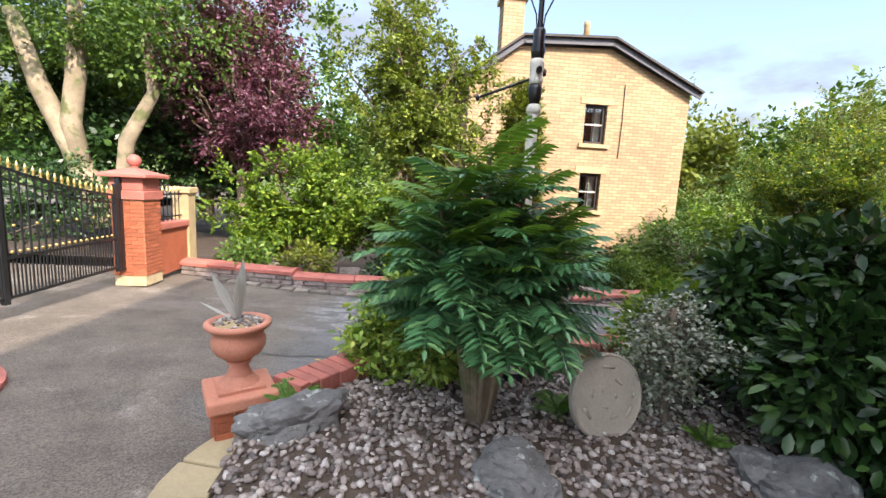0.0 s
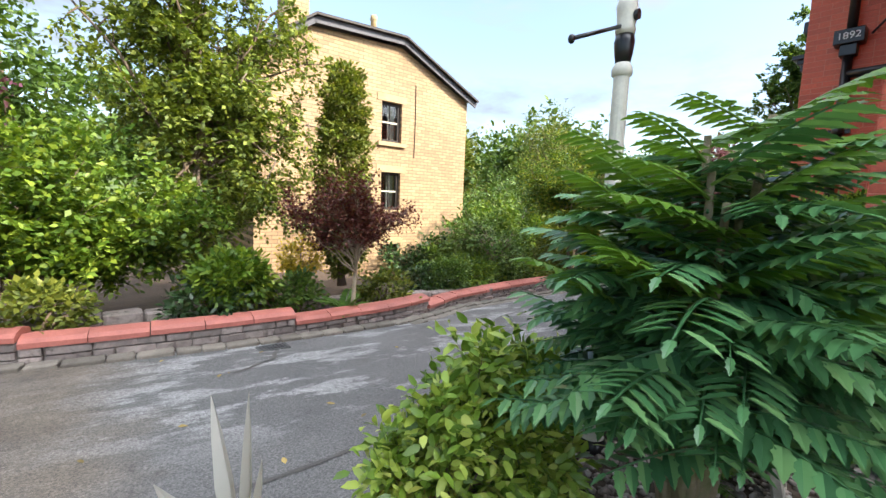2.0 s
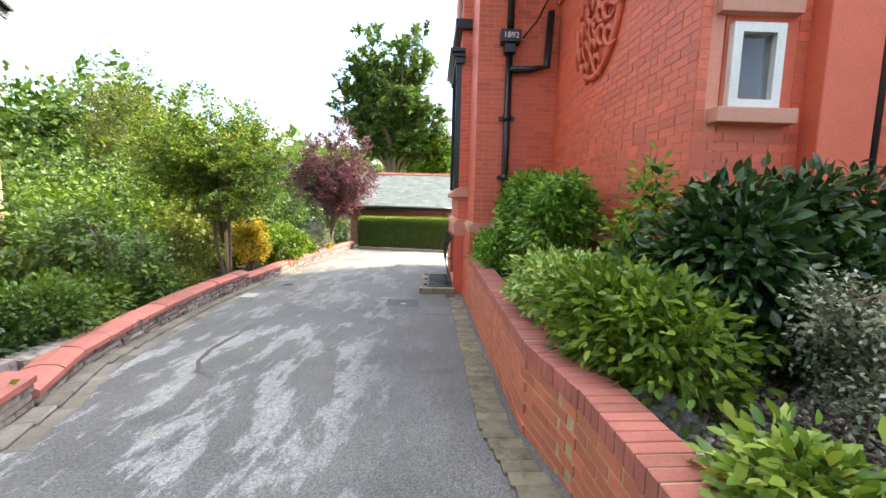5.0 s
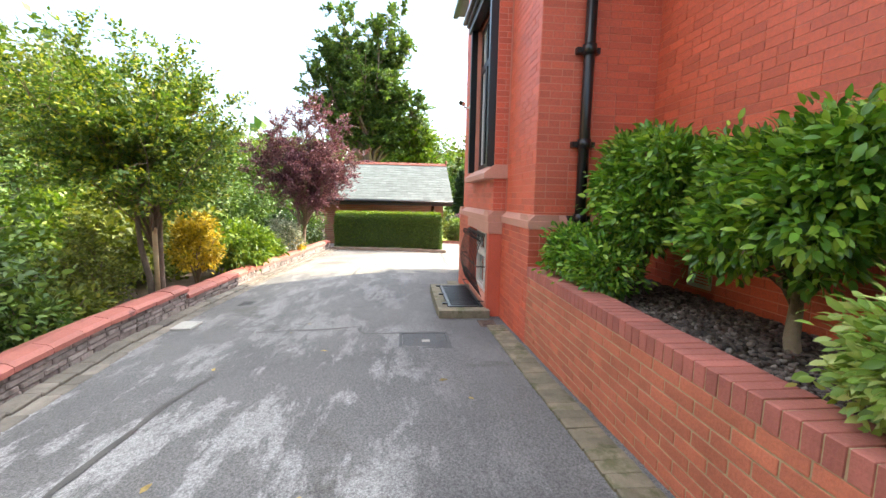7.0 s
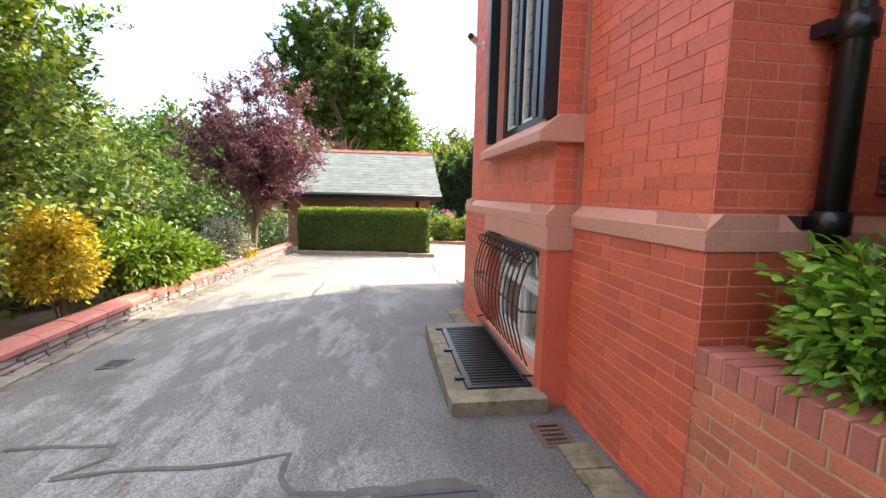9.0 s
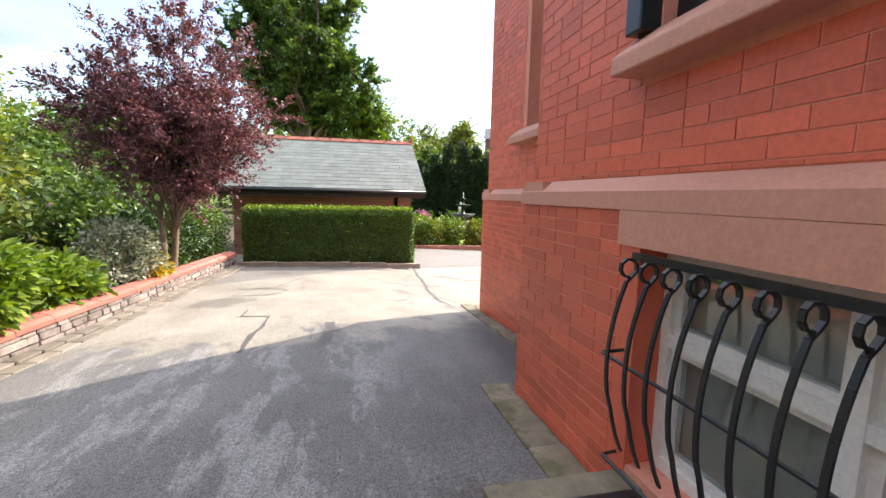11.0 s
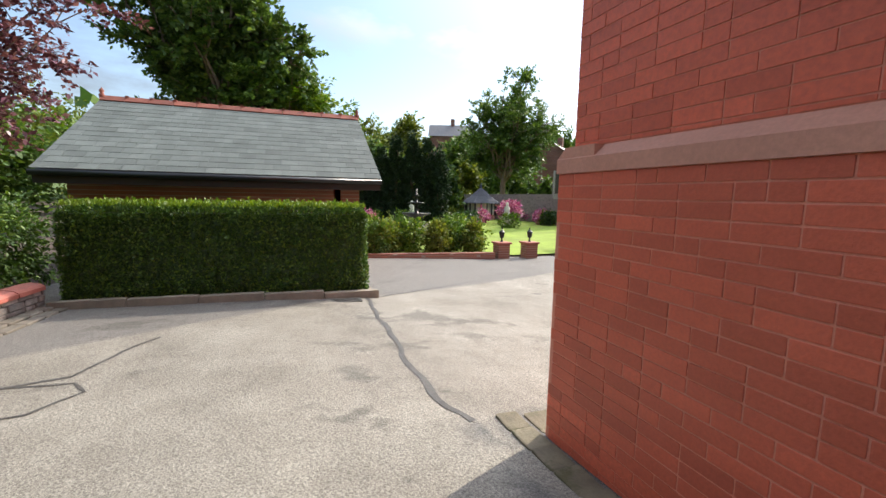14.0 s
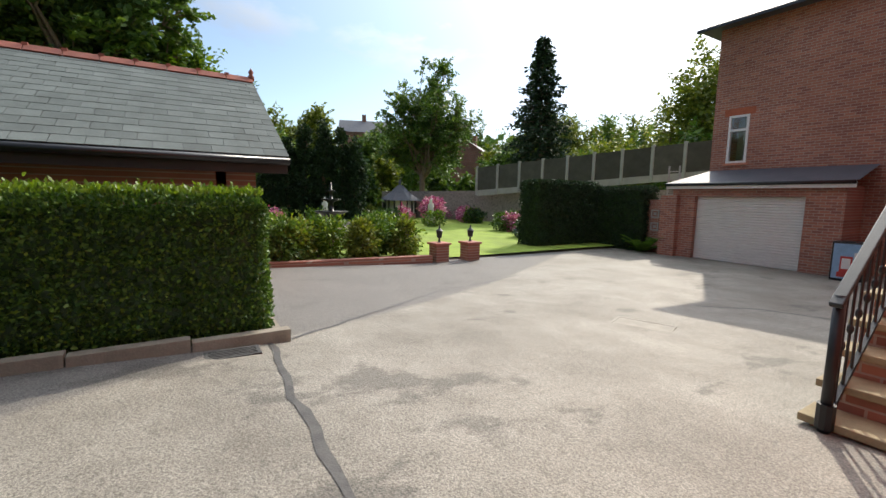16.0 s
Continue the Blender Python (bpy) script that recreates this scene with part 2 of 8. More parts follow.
def coursed(name, c1, c2, joint, width, height, offset=0.5, gap=0.06):
    """Brickwork too far off for its bricks to be told apart singly."""
    m, n, l, p = shader(name)
    co = n.new("ShaderNodeTexCoord").outputs["Object"]
    mp = n.new("ShaderNodeMapping")
    mp.inputs["Rotation"].default_value = (radians(90), 0, 0)
    l.new(co, mp.inputs[0])
    br = n.new("ShaderNodeTexBrick")
    br.offset = offset
    for k, v in (("Color1", c1), ("Color2", c2), ("Mortar", joint)):
        br.inputs[k].default_value = (*v, 1)
    br.inputs["Scale"].default_value, br.inputs["Brick Width"].default_value, br.inputs["Row Height"].default_value = 1.0, width, height
    br.inputs["Mortar Size"].default_value, br.inputs["Mortar Smooth"].default_value = height * gap, 0.3
    l.new(mp.outputs[0], br.inputs["Vector"])
    pos = n.new("ShaderNodeNewGeometry").outputs["Position"]
    blot = ramp_node(n, l, noise_node(n, l, pos, 0.55, 6.0, 0.65), [(0.3, (0.62, 0.58, 0.55)), (0.65, (1.0, 1.0, 1.0))])
    col = mix_node(n, l, 0.75, br.outputs["Color"], blot, "MULTIPLY")
    l.new(col, p.inputs["Base Color"])
    p.inputs["Roughness"].default_value = 0.85
    b = n.new("ShaderNodeBump")
    b.inputs["Strength"].default_value, b.inputs["Distance"].default_value = 0.5, 0.012
    b.invert = True
    l.new(br.outputs["Fac"], b.inputs["Height"])
    l.new(b.outputs[0], p.inputs["Normal"])
    return m


def pane_glass(name, colour=(0.9, 0.95, 0.95)):
    m, n, l, p = shader(name)
    p.inputs["Base Color"].default_value = (*colour, 1)
    p.inputs["Roughness"].default_value, p.inputs["IOR"].default_value = 0.02, 1.5
    p.inputs["Transmission Weight"].default_value = 1.0
    return m


RED = (0.71, 0.147, 0.080)
M_BRICK = surface("painted_red_brick", RED, 0.16, 1.1, 0.5, 0.2, 70, each=0.27, stain=(0.46, 0.10, 0.065), stain_scale=1.6, stain_at=0.66)
M_MORTAR = surface("red_wash_joint", (0.76, 0.31, 0.22), 0.12, 2.0, 0.85, 0.3)
M_REDWALL = surface("painted_red_wall", (0.69, 0.145, 0.080), 0.2, 0.8, 0.55, 0.2, 60, stain=(0.38, 0.085, 0.055), stain_scale=1.0, stain_at=0.6)
M_STRING = surface("painted_sandstone", (0.60, 0.285, 0.205), 0.12, 1.5, 0.6, 0.2, 60)
M_PLANTER = surface("orange_red_facing_brick", (0.64, 0.20, 0.115), 0.18, 5.0, 0.65, 0.3, 80, each=0.25)
M_PLANTERJOINT = surface("buff_mortar", (0.50, 0.40, 0.24), 0.25, 8.0, 0.9, 0.3)
M_COPE = surface("red_painted_coping", (0.50, 0.165, 0.125), 0.22, 3.0, 0.6, 0.3, 50, each=0.18, stain=(0.24, 0.09, 0.075), stain_scale=3.0, stain_at=0.62)
M_EDGE = surface("red_edging_brick", (0.52, 0.17, 0.13), 0.2, 6.0, 0.7, 0.3, 80, each=0.25)
M_STONE = surface("grey_pink_rubble_stone", (0.36, 0.30, 0.27), 0.35, 9.0, 0.85, 0.6, 45, each=0.5, stain=(0.16, 0.13, 0.11), stain_scale=7.0, stain_at=0.55)
M_STONEJOINT = surface("dark_lime_joint", (0.14, 0.12, 0.105), 0.3, 8.0, 0.9, 0.5)
M_PAVER = surface("mossy_buff_paver", (0.25, 0.215, 0.145), 0.35, 7.0, 0.85, 0.5, 60, each=0.35, stain=(0.13, 0.125, 0.06), stain_scale=5.0, stain_at=0.52)
M_SETT = surface("weathered_kerb_sett", (0.24, 0.21, 0.17), 0.3, 6.0, 0.85, 0.5, 60, each=0.4)
M_KERB = surface("concrete_kerb", (0.33, 0.29, 0.23), 0.25, 4.0, 0.85, 0.4, 60, each=0.25)
M_ASPHALT = asphalt("worn_asphalt")
M_TAR = surface("tar_band", (0.085, 0.079, 0.072), 0.4, 9.0, 0.6, 0.3, 80)
M_BLACK = surface("black_gloss_paint", (0.012, 0.012, 0.013), 0.2, 6.0, 0.28, 0.05, 60)
M_IRON = surface("black_painted_iron", (0.014, 0.015, 0.017), 0.3, 9.0, 0.4, 0.1, 90)
M_GOLD = surface("gilt_finial", (0.62, 0.45, 0.16), 0.15, 9.0, 0.35, 0.0, 60, metal=0.8)
M_WHITE = surface("white_gloss_paint", (0.78, 0.78, 0.75), 0.06, 4.0, 0.35, 0.03, 60)
M_CREAM = surface("cream_paint", (0.70, 0.68, 0.58), 0.08, 3.0, 0.4, 0.05, 60)
M_TERRA = surface("terracotta", (0.56, 0.235, 0.15), 0.18, 5.0, 0.75, 0.25, 90, stain=(0.42, 0.2, 0.14), stain_scale=6.0, stain_at=0.6)
M_SLATE = surface("grey_green_slate", (0.175, 0.197, 0.183), 0.22, 2.0, 0.8, 0.25, 50, each=0.25, spec=0.15)
M_DARKSLATE = surface("dark_slate", (0.10, 0.10, 0.115), 0.2, 2.0, 0.6, 0.3, 30)
M_RIDGE = surface("red_ridge_tile", (0.34, 0.10, 0.06), 0.2, 5.0, 0.7, 0.3, 60, each=0.3)
M_LAWN = surface("mown_lawn", (0.24, 0.33, 0.035), 0.3, 0.7, 0.9, 0.6, 90)
M_SOIL = surface("brown_garden_soil", (0.075, 0.052, 0.036), 0.4, 2.5, 0.95, 0.8, 40)
M_ROUGHGRASS = surface("rough_grass", (0.10, 0.15, 0.035), 0.45, 0.35, 0.95, 0.8, 30)
M_YELLOW = coursed("yellow_brick", (0.54, 0.375, 0.205), (0.41, 0.27, 0.15), (0.27, 0.195, 0.12), 0.27, 0.09, gap=0.12)
M_BROWNBRICK = coursed("brown_brick", (0.44, 0.19, 0.125), (0.28, 0.115, 0.085), (0.42, 0.33, 0.27), 0.225, 0.075, gap=0.12)
M_FARBRICK = coursed("far_red_brick", (0.30, 0.13, 0.09), (0.24, 0.10, 0.075), (0.3, 0.24, 0.2), 0.45, 0.15, gap=0.08)
M_GATEBRICK = surface("orange_gate_brick", (0.46, 0.13, 0.06), 0.2, 5.0, 0.75, 0.3, 80, each=0.3)
M_SANDSTONE = surface("buff_sandstone", (0.46, 0.35, 0.19), 0.25, 3.0, 0.85, 0.4, 50)
M_BARK = surface("grey_brown_bark", (0.19, 0.14, 0.10), 0.35, 6.0, 0.95, 0.9, 35, stretch=(3, 3, 0.6))
M_PALEBARK = surface("ivy_streaked_bark", (0.30, 0.24, 0.16), 0.4, 3.0, 0.95, 0.9, 30, stain=(0.12, 0.13, 0.05), stain_scale=2.0, stain_at=0.5)
M_ROCK = surface("lichened_boulder", (0.15, 0.148, 0.14), 0.45, 9.0, 0.9, 1.0, 45, stain=(0.40, 0.43, 0.38), stain_scale=16.0, stain_at=0.58)
M_DISC = surface("cast_stone", (0.40, 0.36, 0.29), 0.12, 6.0, 0.85, 0.4, 80)
M_GLASS = pane_glass("window_glass")
# Near-black colour stands in for the dimness of rooms behind glass.
M_ROOM_SHADE = surface("room_shade", (0.05, 0.05, 0.05), 0.3, 1.0, 0.9, 0.0)
# Pale grey behind panes; in the basement window it stands for reflected light.
M_PANEPALE = surface("pale_pane_backing", (0.36, 0.37, 0.33), 0.1, 2.0, 0.9, 0.1, 30)
M_PEBBLE = island_surface("river_pebbles", [(0.0, (0.10, 0.085, 0.075)), (0.45, (0.25, 0.205, 0.178)), (0.8, (0.38, 0.32, 0.28)), (1.0, (0.58, 0.54, 0.49))], 0.6, 60, 0.3)
M_CHIP = island_surface("dark_bark_and_slate_chips", [(0.0, (0.035, 0.026, 0.022)), (0.5, (0.10, 0.072, 0.060)), (0.85, (0.17, 0.13, 0.11)), (1.0, (0.32, 0.27, 0.23))], 0.7, 60, 0.3)
M_WOODDARK = surface("dark_eaves_timber", (0.03, 0.022, 0.018), 0.3, 4.0, 0.6, 0.2, 50)
M_FENCE = surface("dark_fence_board", (0.10, 0.095, 0.075), 0.25, 2.0, 0.9, 0.3, 40, each=0.3)
M_CONCRETE = surface("pale_concrete", (0.42, 0.40, 0.36), 0.15, 2.0, 0.9, 0.3, 40)
M_STEPSTONE = surface("buff_step_stone", (0.42, 0.34, 0.20), 0.2, 3.0, 0.85, 0.3, 50, each=0.2)
L_CAMELLIA = leafage("camellia_leaf", [(0.0, (0.060, 0.16, 0.025)), (0.5, (0.16, 0.36, 0.045)), (0.85, (0.33, 0.55, 0.07)), (1.0, (0.48, 0.66, 0.11))], 0.3, 0.3)
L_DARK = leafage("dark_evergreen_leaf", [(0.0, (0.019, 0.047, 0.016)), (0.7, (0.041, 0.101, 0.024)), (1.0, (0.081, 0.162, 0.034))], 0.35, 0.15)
L_BRIGHT = leafage("bright_green_leaf", [(0.0, (0.070, 0.150, 0.016)), (0.6, (0.155, 0.262, 0.024)), (1.0, (0.30, 0.39, 0.040))], 0.5, 0.35)
L_GREEN = leafage("mid_green_leaf", [(0.0, (0.045, 0.100, 0.018)), (0.6, (0.100, 0.190, 0.030)), (1.0, (0.200, 0.300, 0.050))], 0.5, 0.3)
L_OLIVE = leafage("olive_green_leaf", [(0.0, (0.085, 0.118, 0.018)), (0.6, (0.180, 0.225, 0.032)), (1.0, (0.32, 0.34, 0.055))], 0.55, 0.35)
# The palest lilac tone has the sky's reflection painted into the leaf colour.
L_PURPLE = leafage("purple_plum_leaf", [(0.0, (0.070, 0.022, 0.038)), (0.6, (0.18, 0.058, 0.098)), (1.0, (0.40, 0.19, 0.27))], 0.4, 0.35)
L_MAPLE = leafage("bronze_maple_leaf", [(0.0, (0.072, 0.014, 0.014)), (0.7, (0.156, 0.036, 0.026)), (1.0, (0.240, 0.090, 0.036))], 0.5, 0.3)
L_YELLOW = leafage("golden_leaf", [(0.0, (0.260, 0.210, 0.020)), (0.5, (0.620, 0.440, 0.030)), (1.0, (0.780, 0.580, 0.050))], 0.55, 0.3)
L_HEDGE = leafage("privet_leaf", [(0.0, (0.040, 0.100, 0.020)), (0.7, (0.105, 0.205, 0.034)), (1.0, (0.240, 0.380, 0.050))], 0.45, 0.25)
L_HEDGETOP = leafage("fresh_hedge_shoot", [(0.0, (0.090, 0.170, 0.015)), (1.0, (0.240, 0.340, 0.030))], 0.5, 0.4)
L_WILLOW = leafage("willow_leaf", [(0.0, (0.080, 0.125, 0.020)), (0.6, (0.185, 0.250, 0.035)), (1.0, (0.35, 0.40, 0.060))], 0.55, 0.35)
L_FOREST = leafage("forest_tree_leaf", [(0.0, (0.050, 0.105, 0.030)), (0.6, (0.115, 0.205, 0.048)), (1.0, (0.23, 0.32, 0.075))], 0.5, 0.42)
L_CONIFER = leafage("conifer_spray", [(0.0, (0.014, 0.034, 0.016)), (0.8, (0.032, 0.069, 0.025)), (1.0, (0.057, 0.103, 0.034))], 0.7, 0.1)
L_MAHONIA = leafage("mahonia_leaflet", [(0.0, (0.045, 0.14, 0.060)), (0.5, (0.10, 0.27, 0.105)), (1.0, (0.24, 0.45, 0.17))], 0.3, 0.2)
L_FRESH = leafage("fresh_mahonia_leaflet", [(0.0, (0.110, 0.240, 0.035)), (1.0, (0.210, 0.380, 0.050))], 0.3, 0.3)
L_SILVER = leafage("variegated_leaf", [(0.0, (0.120, 0.156, 0.096)), (0.5, (0.264, 0.300, 0.228)), (1.0, (0.600, 0.600, 0.504))], 0.5, 0.2)
L_PINK = leafage("pink_flower", [(0.0, (0.350, 0.040, 0.200)), (0.6, (0.600, 0.160, 0.420)), (1.0, (0.750, 0.450, 0.600))], 0.6, 0.3)
L_GREYLEAF = leafage("silvery_spike", [(0.0, (0.380, 0.370, 0.330)), (1.0, (0.500, 0.490, 0.450))], 0.5, 0.1)
L_FERN = leafage("fern_frond", [(0.0, (0.070, 0.160, 0.020)), (1.0, (0.160, 0.300, 0.040))], 0.6, 0.35)


# ---- building helpers ----
class Geo:
    """Collects the corners and faces of one mesh."""

    def __init__(self):
        self.v, self.f = [], []

    def add(self, verts, faces):
        k = len(self.v)
        self.v.extend(tuple(p) for p in verts)
        self.f.extend(tuple(k + i for i in q) for q in faces)
        return self

    def box(self, x0, x1, y0, y1, z0, z1):
        v = [(x, y, z) for z in (z0, z1) for x, y in ((x0, y0), (x1, y0), (x1, y1), (x0, y1))]
        return self.add(v, [(3, 2, 1, 0), (4, 5, 6, 7), (0, 1, 5, 4), (1, 2, 6, 5), (2, 3, 7, 6), (3, 0, 4, 7)])

    def beam(self, a, b, w, h):
        """A straight bar from a to b, w wide and h high."""
        a, b = Vector(a), Vector(b)
        d = (b - a).normalized()
        s = d.cross(Vector((0, 0, 1)))
        s = s.normalized() if s.length > 1e-4 else Vector((1, 0, 0))
        u = s.cross(d).normalized()
        v = [p + s * i * w / 2 + u * j * h / 2 for p in (a, b) for i, j in ((-1, -1), (1, -1), (1, 1), (-1, 1))]
        return self.add(v, [(0, 1, 2, 3), (7, 6, 5, 4), (0, 4, 5, 1), (1, 5, 6, 2), (2, 6, 7, 3), (3, 7, 4, 0)])

    def tube(self, pts, radii, seg=8):
        pts = [Vector(p) for p in pts]
        if not isinstance(radii, (list, tuple)):
            radii = [radii] * len(pts)
        rings = []
        ref = Vector((0.31, 0.52, 0.8))
        for i, p in enumerate(pts):
            d = (pts[min(i + 1, len(pts) - 1)] - pts[max(i - 1, 0)]).normalized()
            s = d.cross(ref).normalized()
            u = d.cross(s)
            rings.append([p + (s * math.cos(2 * math.pi * k / seg) + u * math.sin(2 * math.pi * k / seg)) * radii[i] for k in range(seg)])
        v = [q for r in rings for q in r]
        f = [(i * seg + k, i * seg + (k + 1) % seg, (i + 1) * seg + (k + 1) % seg, (i + 1) * seg + k) for i in range(len(pts) - 1) for k in range(seg)]
        f += [tuple(range(seg - 1, -1, -1)), tuple((len(pts) - 1) * seg + k for k in range(seg))]
        return self.add(v, f)

    def lathe(self, x, y, profile, seg=20):
        """profile: (radius, height) from the foot up."""
        v = [(x + r * math.cos(2 * math.pi * k / seg), y + r * math.sin(2 * math.pi * k / seg), z) for r, z in profile for k in range(seg)]
        f = [(i * seg + k, i * seg + (k + 1) % seg, (i + 1) * seg + (k + 1) % seg, (i + 1) * seg + k) for i in range(len(profile) - 1) for k in range(seg)]
        f += [tuple(range(seg - 1, -1, -1)), tuple((len(profile) - 1) * seg + k for k in range(seg))]
        return self.add(v, f)

    def extrude(self, section, a, b, up=(0, 0, 1)):
        """A profile (across, up) drawn from a to b; across points to the left of the way."""
        a, b, up = Vector(a), Vector(b), Vector(up)
        s = up.cross((b - a)).normalized()
        n = len(section)
        v = [p + s * i + up * j for p in (a, b) for i, j in section]
        f = [(k, (k + 1) % n, n + (k + 1) % n, n + k) for k in range(n)] + [tuple(range(n - 1, -1, -1)), tuple(range(n, 2 * n))]
        return self.add(v, f)

    def ball(self, c, r, rings=8, seg=12, squash=1.0):
        prof = [(max(1e-3, r * math.sin(math.pi * i / rings)), c[2] - r * squash * math.cos(math.pi * i / rings)) for i in range(rings + 1)]
        return self.lathe(c[0], c[1], prof, seg)

    def mesh(self, name, material, smooth=False):
        me = bpy.data.meshes.new(name)
        me.from_pydata(self.v, [], self.f)
        me.materials.append(material)
        bm = bmesh.new()
        bm.from_mesh(me)
        bmesh.ops.recalc_face_normals(bm, faces=bm.faces[:])
        bm.to_mesh(me)
        bm.free()
        if smooth:
            me.polygons.foreach_set("use_smooth", [True] * len(me.polygons))
        me.update()
        return me


def array_mesh(name, verts, quads, material, smooth=False):
    """A mesh from numpy arrays: n x 3 corners, m x 4 (or m x 3) faces."""
    me = bpy.data.meshes.new(name)
    k = quads.shape[1]
    me.vertices.add(len(verts))
    me.vertices.foreach_set("co", np.ascontiguousarray(verts, dtype=np.float32).ravel())
    me.loops.add(quads.size)
    me.loops.foreach_set("vertex_index", np.ascontiguousarray(quads, dtype=np.int32).ravel())
    me.polygons.add(len(quads))
    me.polygons.foreach_set("loop_start", np.arange(0, quads.size, k, dtype=np.int32))
    me.materials.append(material)
    if smooth:
        me.polygons.foreach_set("use_smooth", np.ones(len(quads), dtype=bool))
    me.update(calc_edges=True)
    me.validate()
    return me


def thing(name, label, category, group="", kind="", at=(0, 0, 0)):
    ob = new(name)
    ob.location = at
    ob.empty_display_size = 0.1
    return tagged(ob, label, category, group, kind)


def part(name, mesh, parent, label="", bevel=0.0):
    ob = new(name, mesh)
    ob.parent = parent
    if bevel:
        md = ob.modifiers.new("bevel", "BEVEL")
        md.width, md.segments, md.limit_method = bevel, 2, "ANGLE"
    return tagged(ob, label) if label else ob


def gpart(name, geo, material, parent, label="", smooth=False, bevel=0.0):
    return part(name, geo.mesh(name, material, smooth), parent, label, bevel)


def solid(name, geo, material, label, category, kind="", smooth=False, bevel=0.0, group=""):
    ob = new(name, geo.mesh(name, material, smooth))
    if bevel:
        md = ob.modifiers.new("bevel", "BEVEL")
        md.width, md.segments, md.limit_method = bevel, 2, "ANGLE"
    return tagged(ob, label, category, group, kind)


def block_mesh(name, material, chamfer, wobble=0.0, seed=0):
    """A unit block (-0.5 to 0.5) with chamfered front edges, for bricks and stones: front is +y... scaled by its object."""
    bm = bmesh.new()
    bmesh.ops.create_cube(bm, size=1.0)
    bmesh.ops.bevel(bm, geom=bm.edges[:], offset=chamfer, segments=1, affect="EDGES")
    r = random.Random(seed)
    if wobble:
        for v in bm.verts:
            v.co += Vector((r.uniform(-1, 1), r.uniform(-1, 1), r.uniform(-1, 1))) * wobble
    me = bpy.data.meshes.new(name)
    bm.to_mesh(me)
    bm.free()
    me.materials.append(material)
    return me


def put(name, mesh, parent, centre, size, turn=0.0, tip=0.0):
    ob = new(name, mesh)
    ob.parent = parent
    ob.location, ob.scale = centre, size
    ob.rotation_euler = (0, tip, turn)
    return ob


# leaf shapes: corners along the leaf (x), across (y) and out of it (z), for a leaf of length 1
DIAMOND = (np.array([(0, 0, 0), (0.45, 0.25, 0.07), (1, 0, -0.06), (0.45, -0.25, 0.07)]), np.array([(0, 1, 2, 3)]))
OVAL = (np.array([(0, 0, 0), (0.3, 0.2, 0.05), (0.68, 0.19, 0.03), (1, 0, -0.12), (0.68, -0.19, 0.03), (0.3, -0.2, 0.05), (0.3, 0, 0.0), (0.68, 0, -0.02)]),
        np.array([(0, 6, 1, 1), (6, 7, 2, 1), (7, 3, 2, 2), (0, 5, 6, 6), (5, 4, 7, 6), (4, 3, 7, 7)]))


def unit(a):
    return a / np.maximum(1e-6, np.linalg.norm(a, axis=1, keepdims=True))


def leaf_mesh(name, rng, at, way, size, material, shape=DIAMOND, up=0.6, spread=0.25, wide=1.0):
    """Leaves at the places, pointing along way, their upper side turned up by 'up'."""
    n = len(at)
    if shape is DIAMOND:
        size, wide = size * 1.3, wide * 1.2
    way = unit(way)
    side = np.cross(way, np.array([0, 0, 1.0]) * up + rng.normal(0, 1, (n, 3)) * (1 - up) + 1e-4)
    side = unit(side)
    nor = np.cross(side, way)
    s = (size * (1 + rng.uniform(-spread, spread, n)))[:, None, None]
    c, f = shape
    v = at[:, None, :] + s * (c[None, :, 0:1] * way[:, None, :] + wide * c[None, :, 1:2] * side[:, None, :] + c[None, :, 2:3] * nor[:, None, :])
    k = len(c)
    if shape is OVAL:
        tri = np.array([(0, 6, 1), (6, 7, 2), (6, 2, 1), (7, 3, 2), (0, 5, 6), (5, 4, 7), (5, 7, 6), (4, 3, 7)])
        q = tri
    else:
        q = f
    quads = (np.arange(n) * k)[:, None, None] + q[None]
    return array_mesh(name, v.reshape(-1, 3), quads.reshape(-1, q.shape[1]), material)


def crown_points(rng, lobes, clumps, per, clump_r, hollow=0.5):
    """Leaf places in clumps over a crown of ellipsoid lobes (x, y, z, rx, ry, rz), fewer inside, with gaps."""
    lobes = np.array(lobes, float)
    vol = lobes[:, 3] * lobes[:, 4] * lobes[:, 5]
    pick = rng.choice(len(lobes), clumps, p=vol / vol.sum())
    d = unit(rng.normal(0, 1, (clumps, 3)))
    r = hollow + (1 - hollow) * rng.uniform(0, 1, clumps) ** 0.6
    r *= 1 + rng.normal(0, 0.07, clumps)
    c = lobes[pick, :3] + d * r[:, None] * lobes[pick, 3:]
    size = clump_r * rng.uniform(0.55, 1.35, clumps)
    k = np.repeat(np.arange(clumps), per)
    off = rng.normal(0, 0.5, (len(k), 3)) * size[k][:, None] * np.array([1, 1, 0.7])
    at = c[k] + off
    way = unit(off) * 0.8 + d[k] * 0.7 + rng.normal(0, 0.45, (len(k), 3)) + np.array([0, 0, -0.1])
    return at, way, c


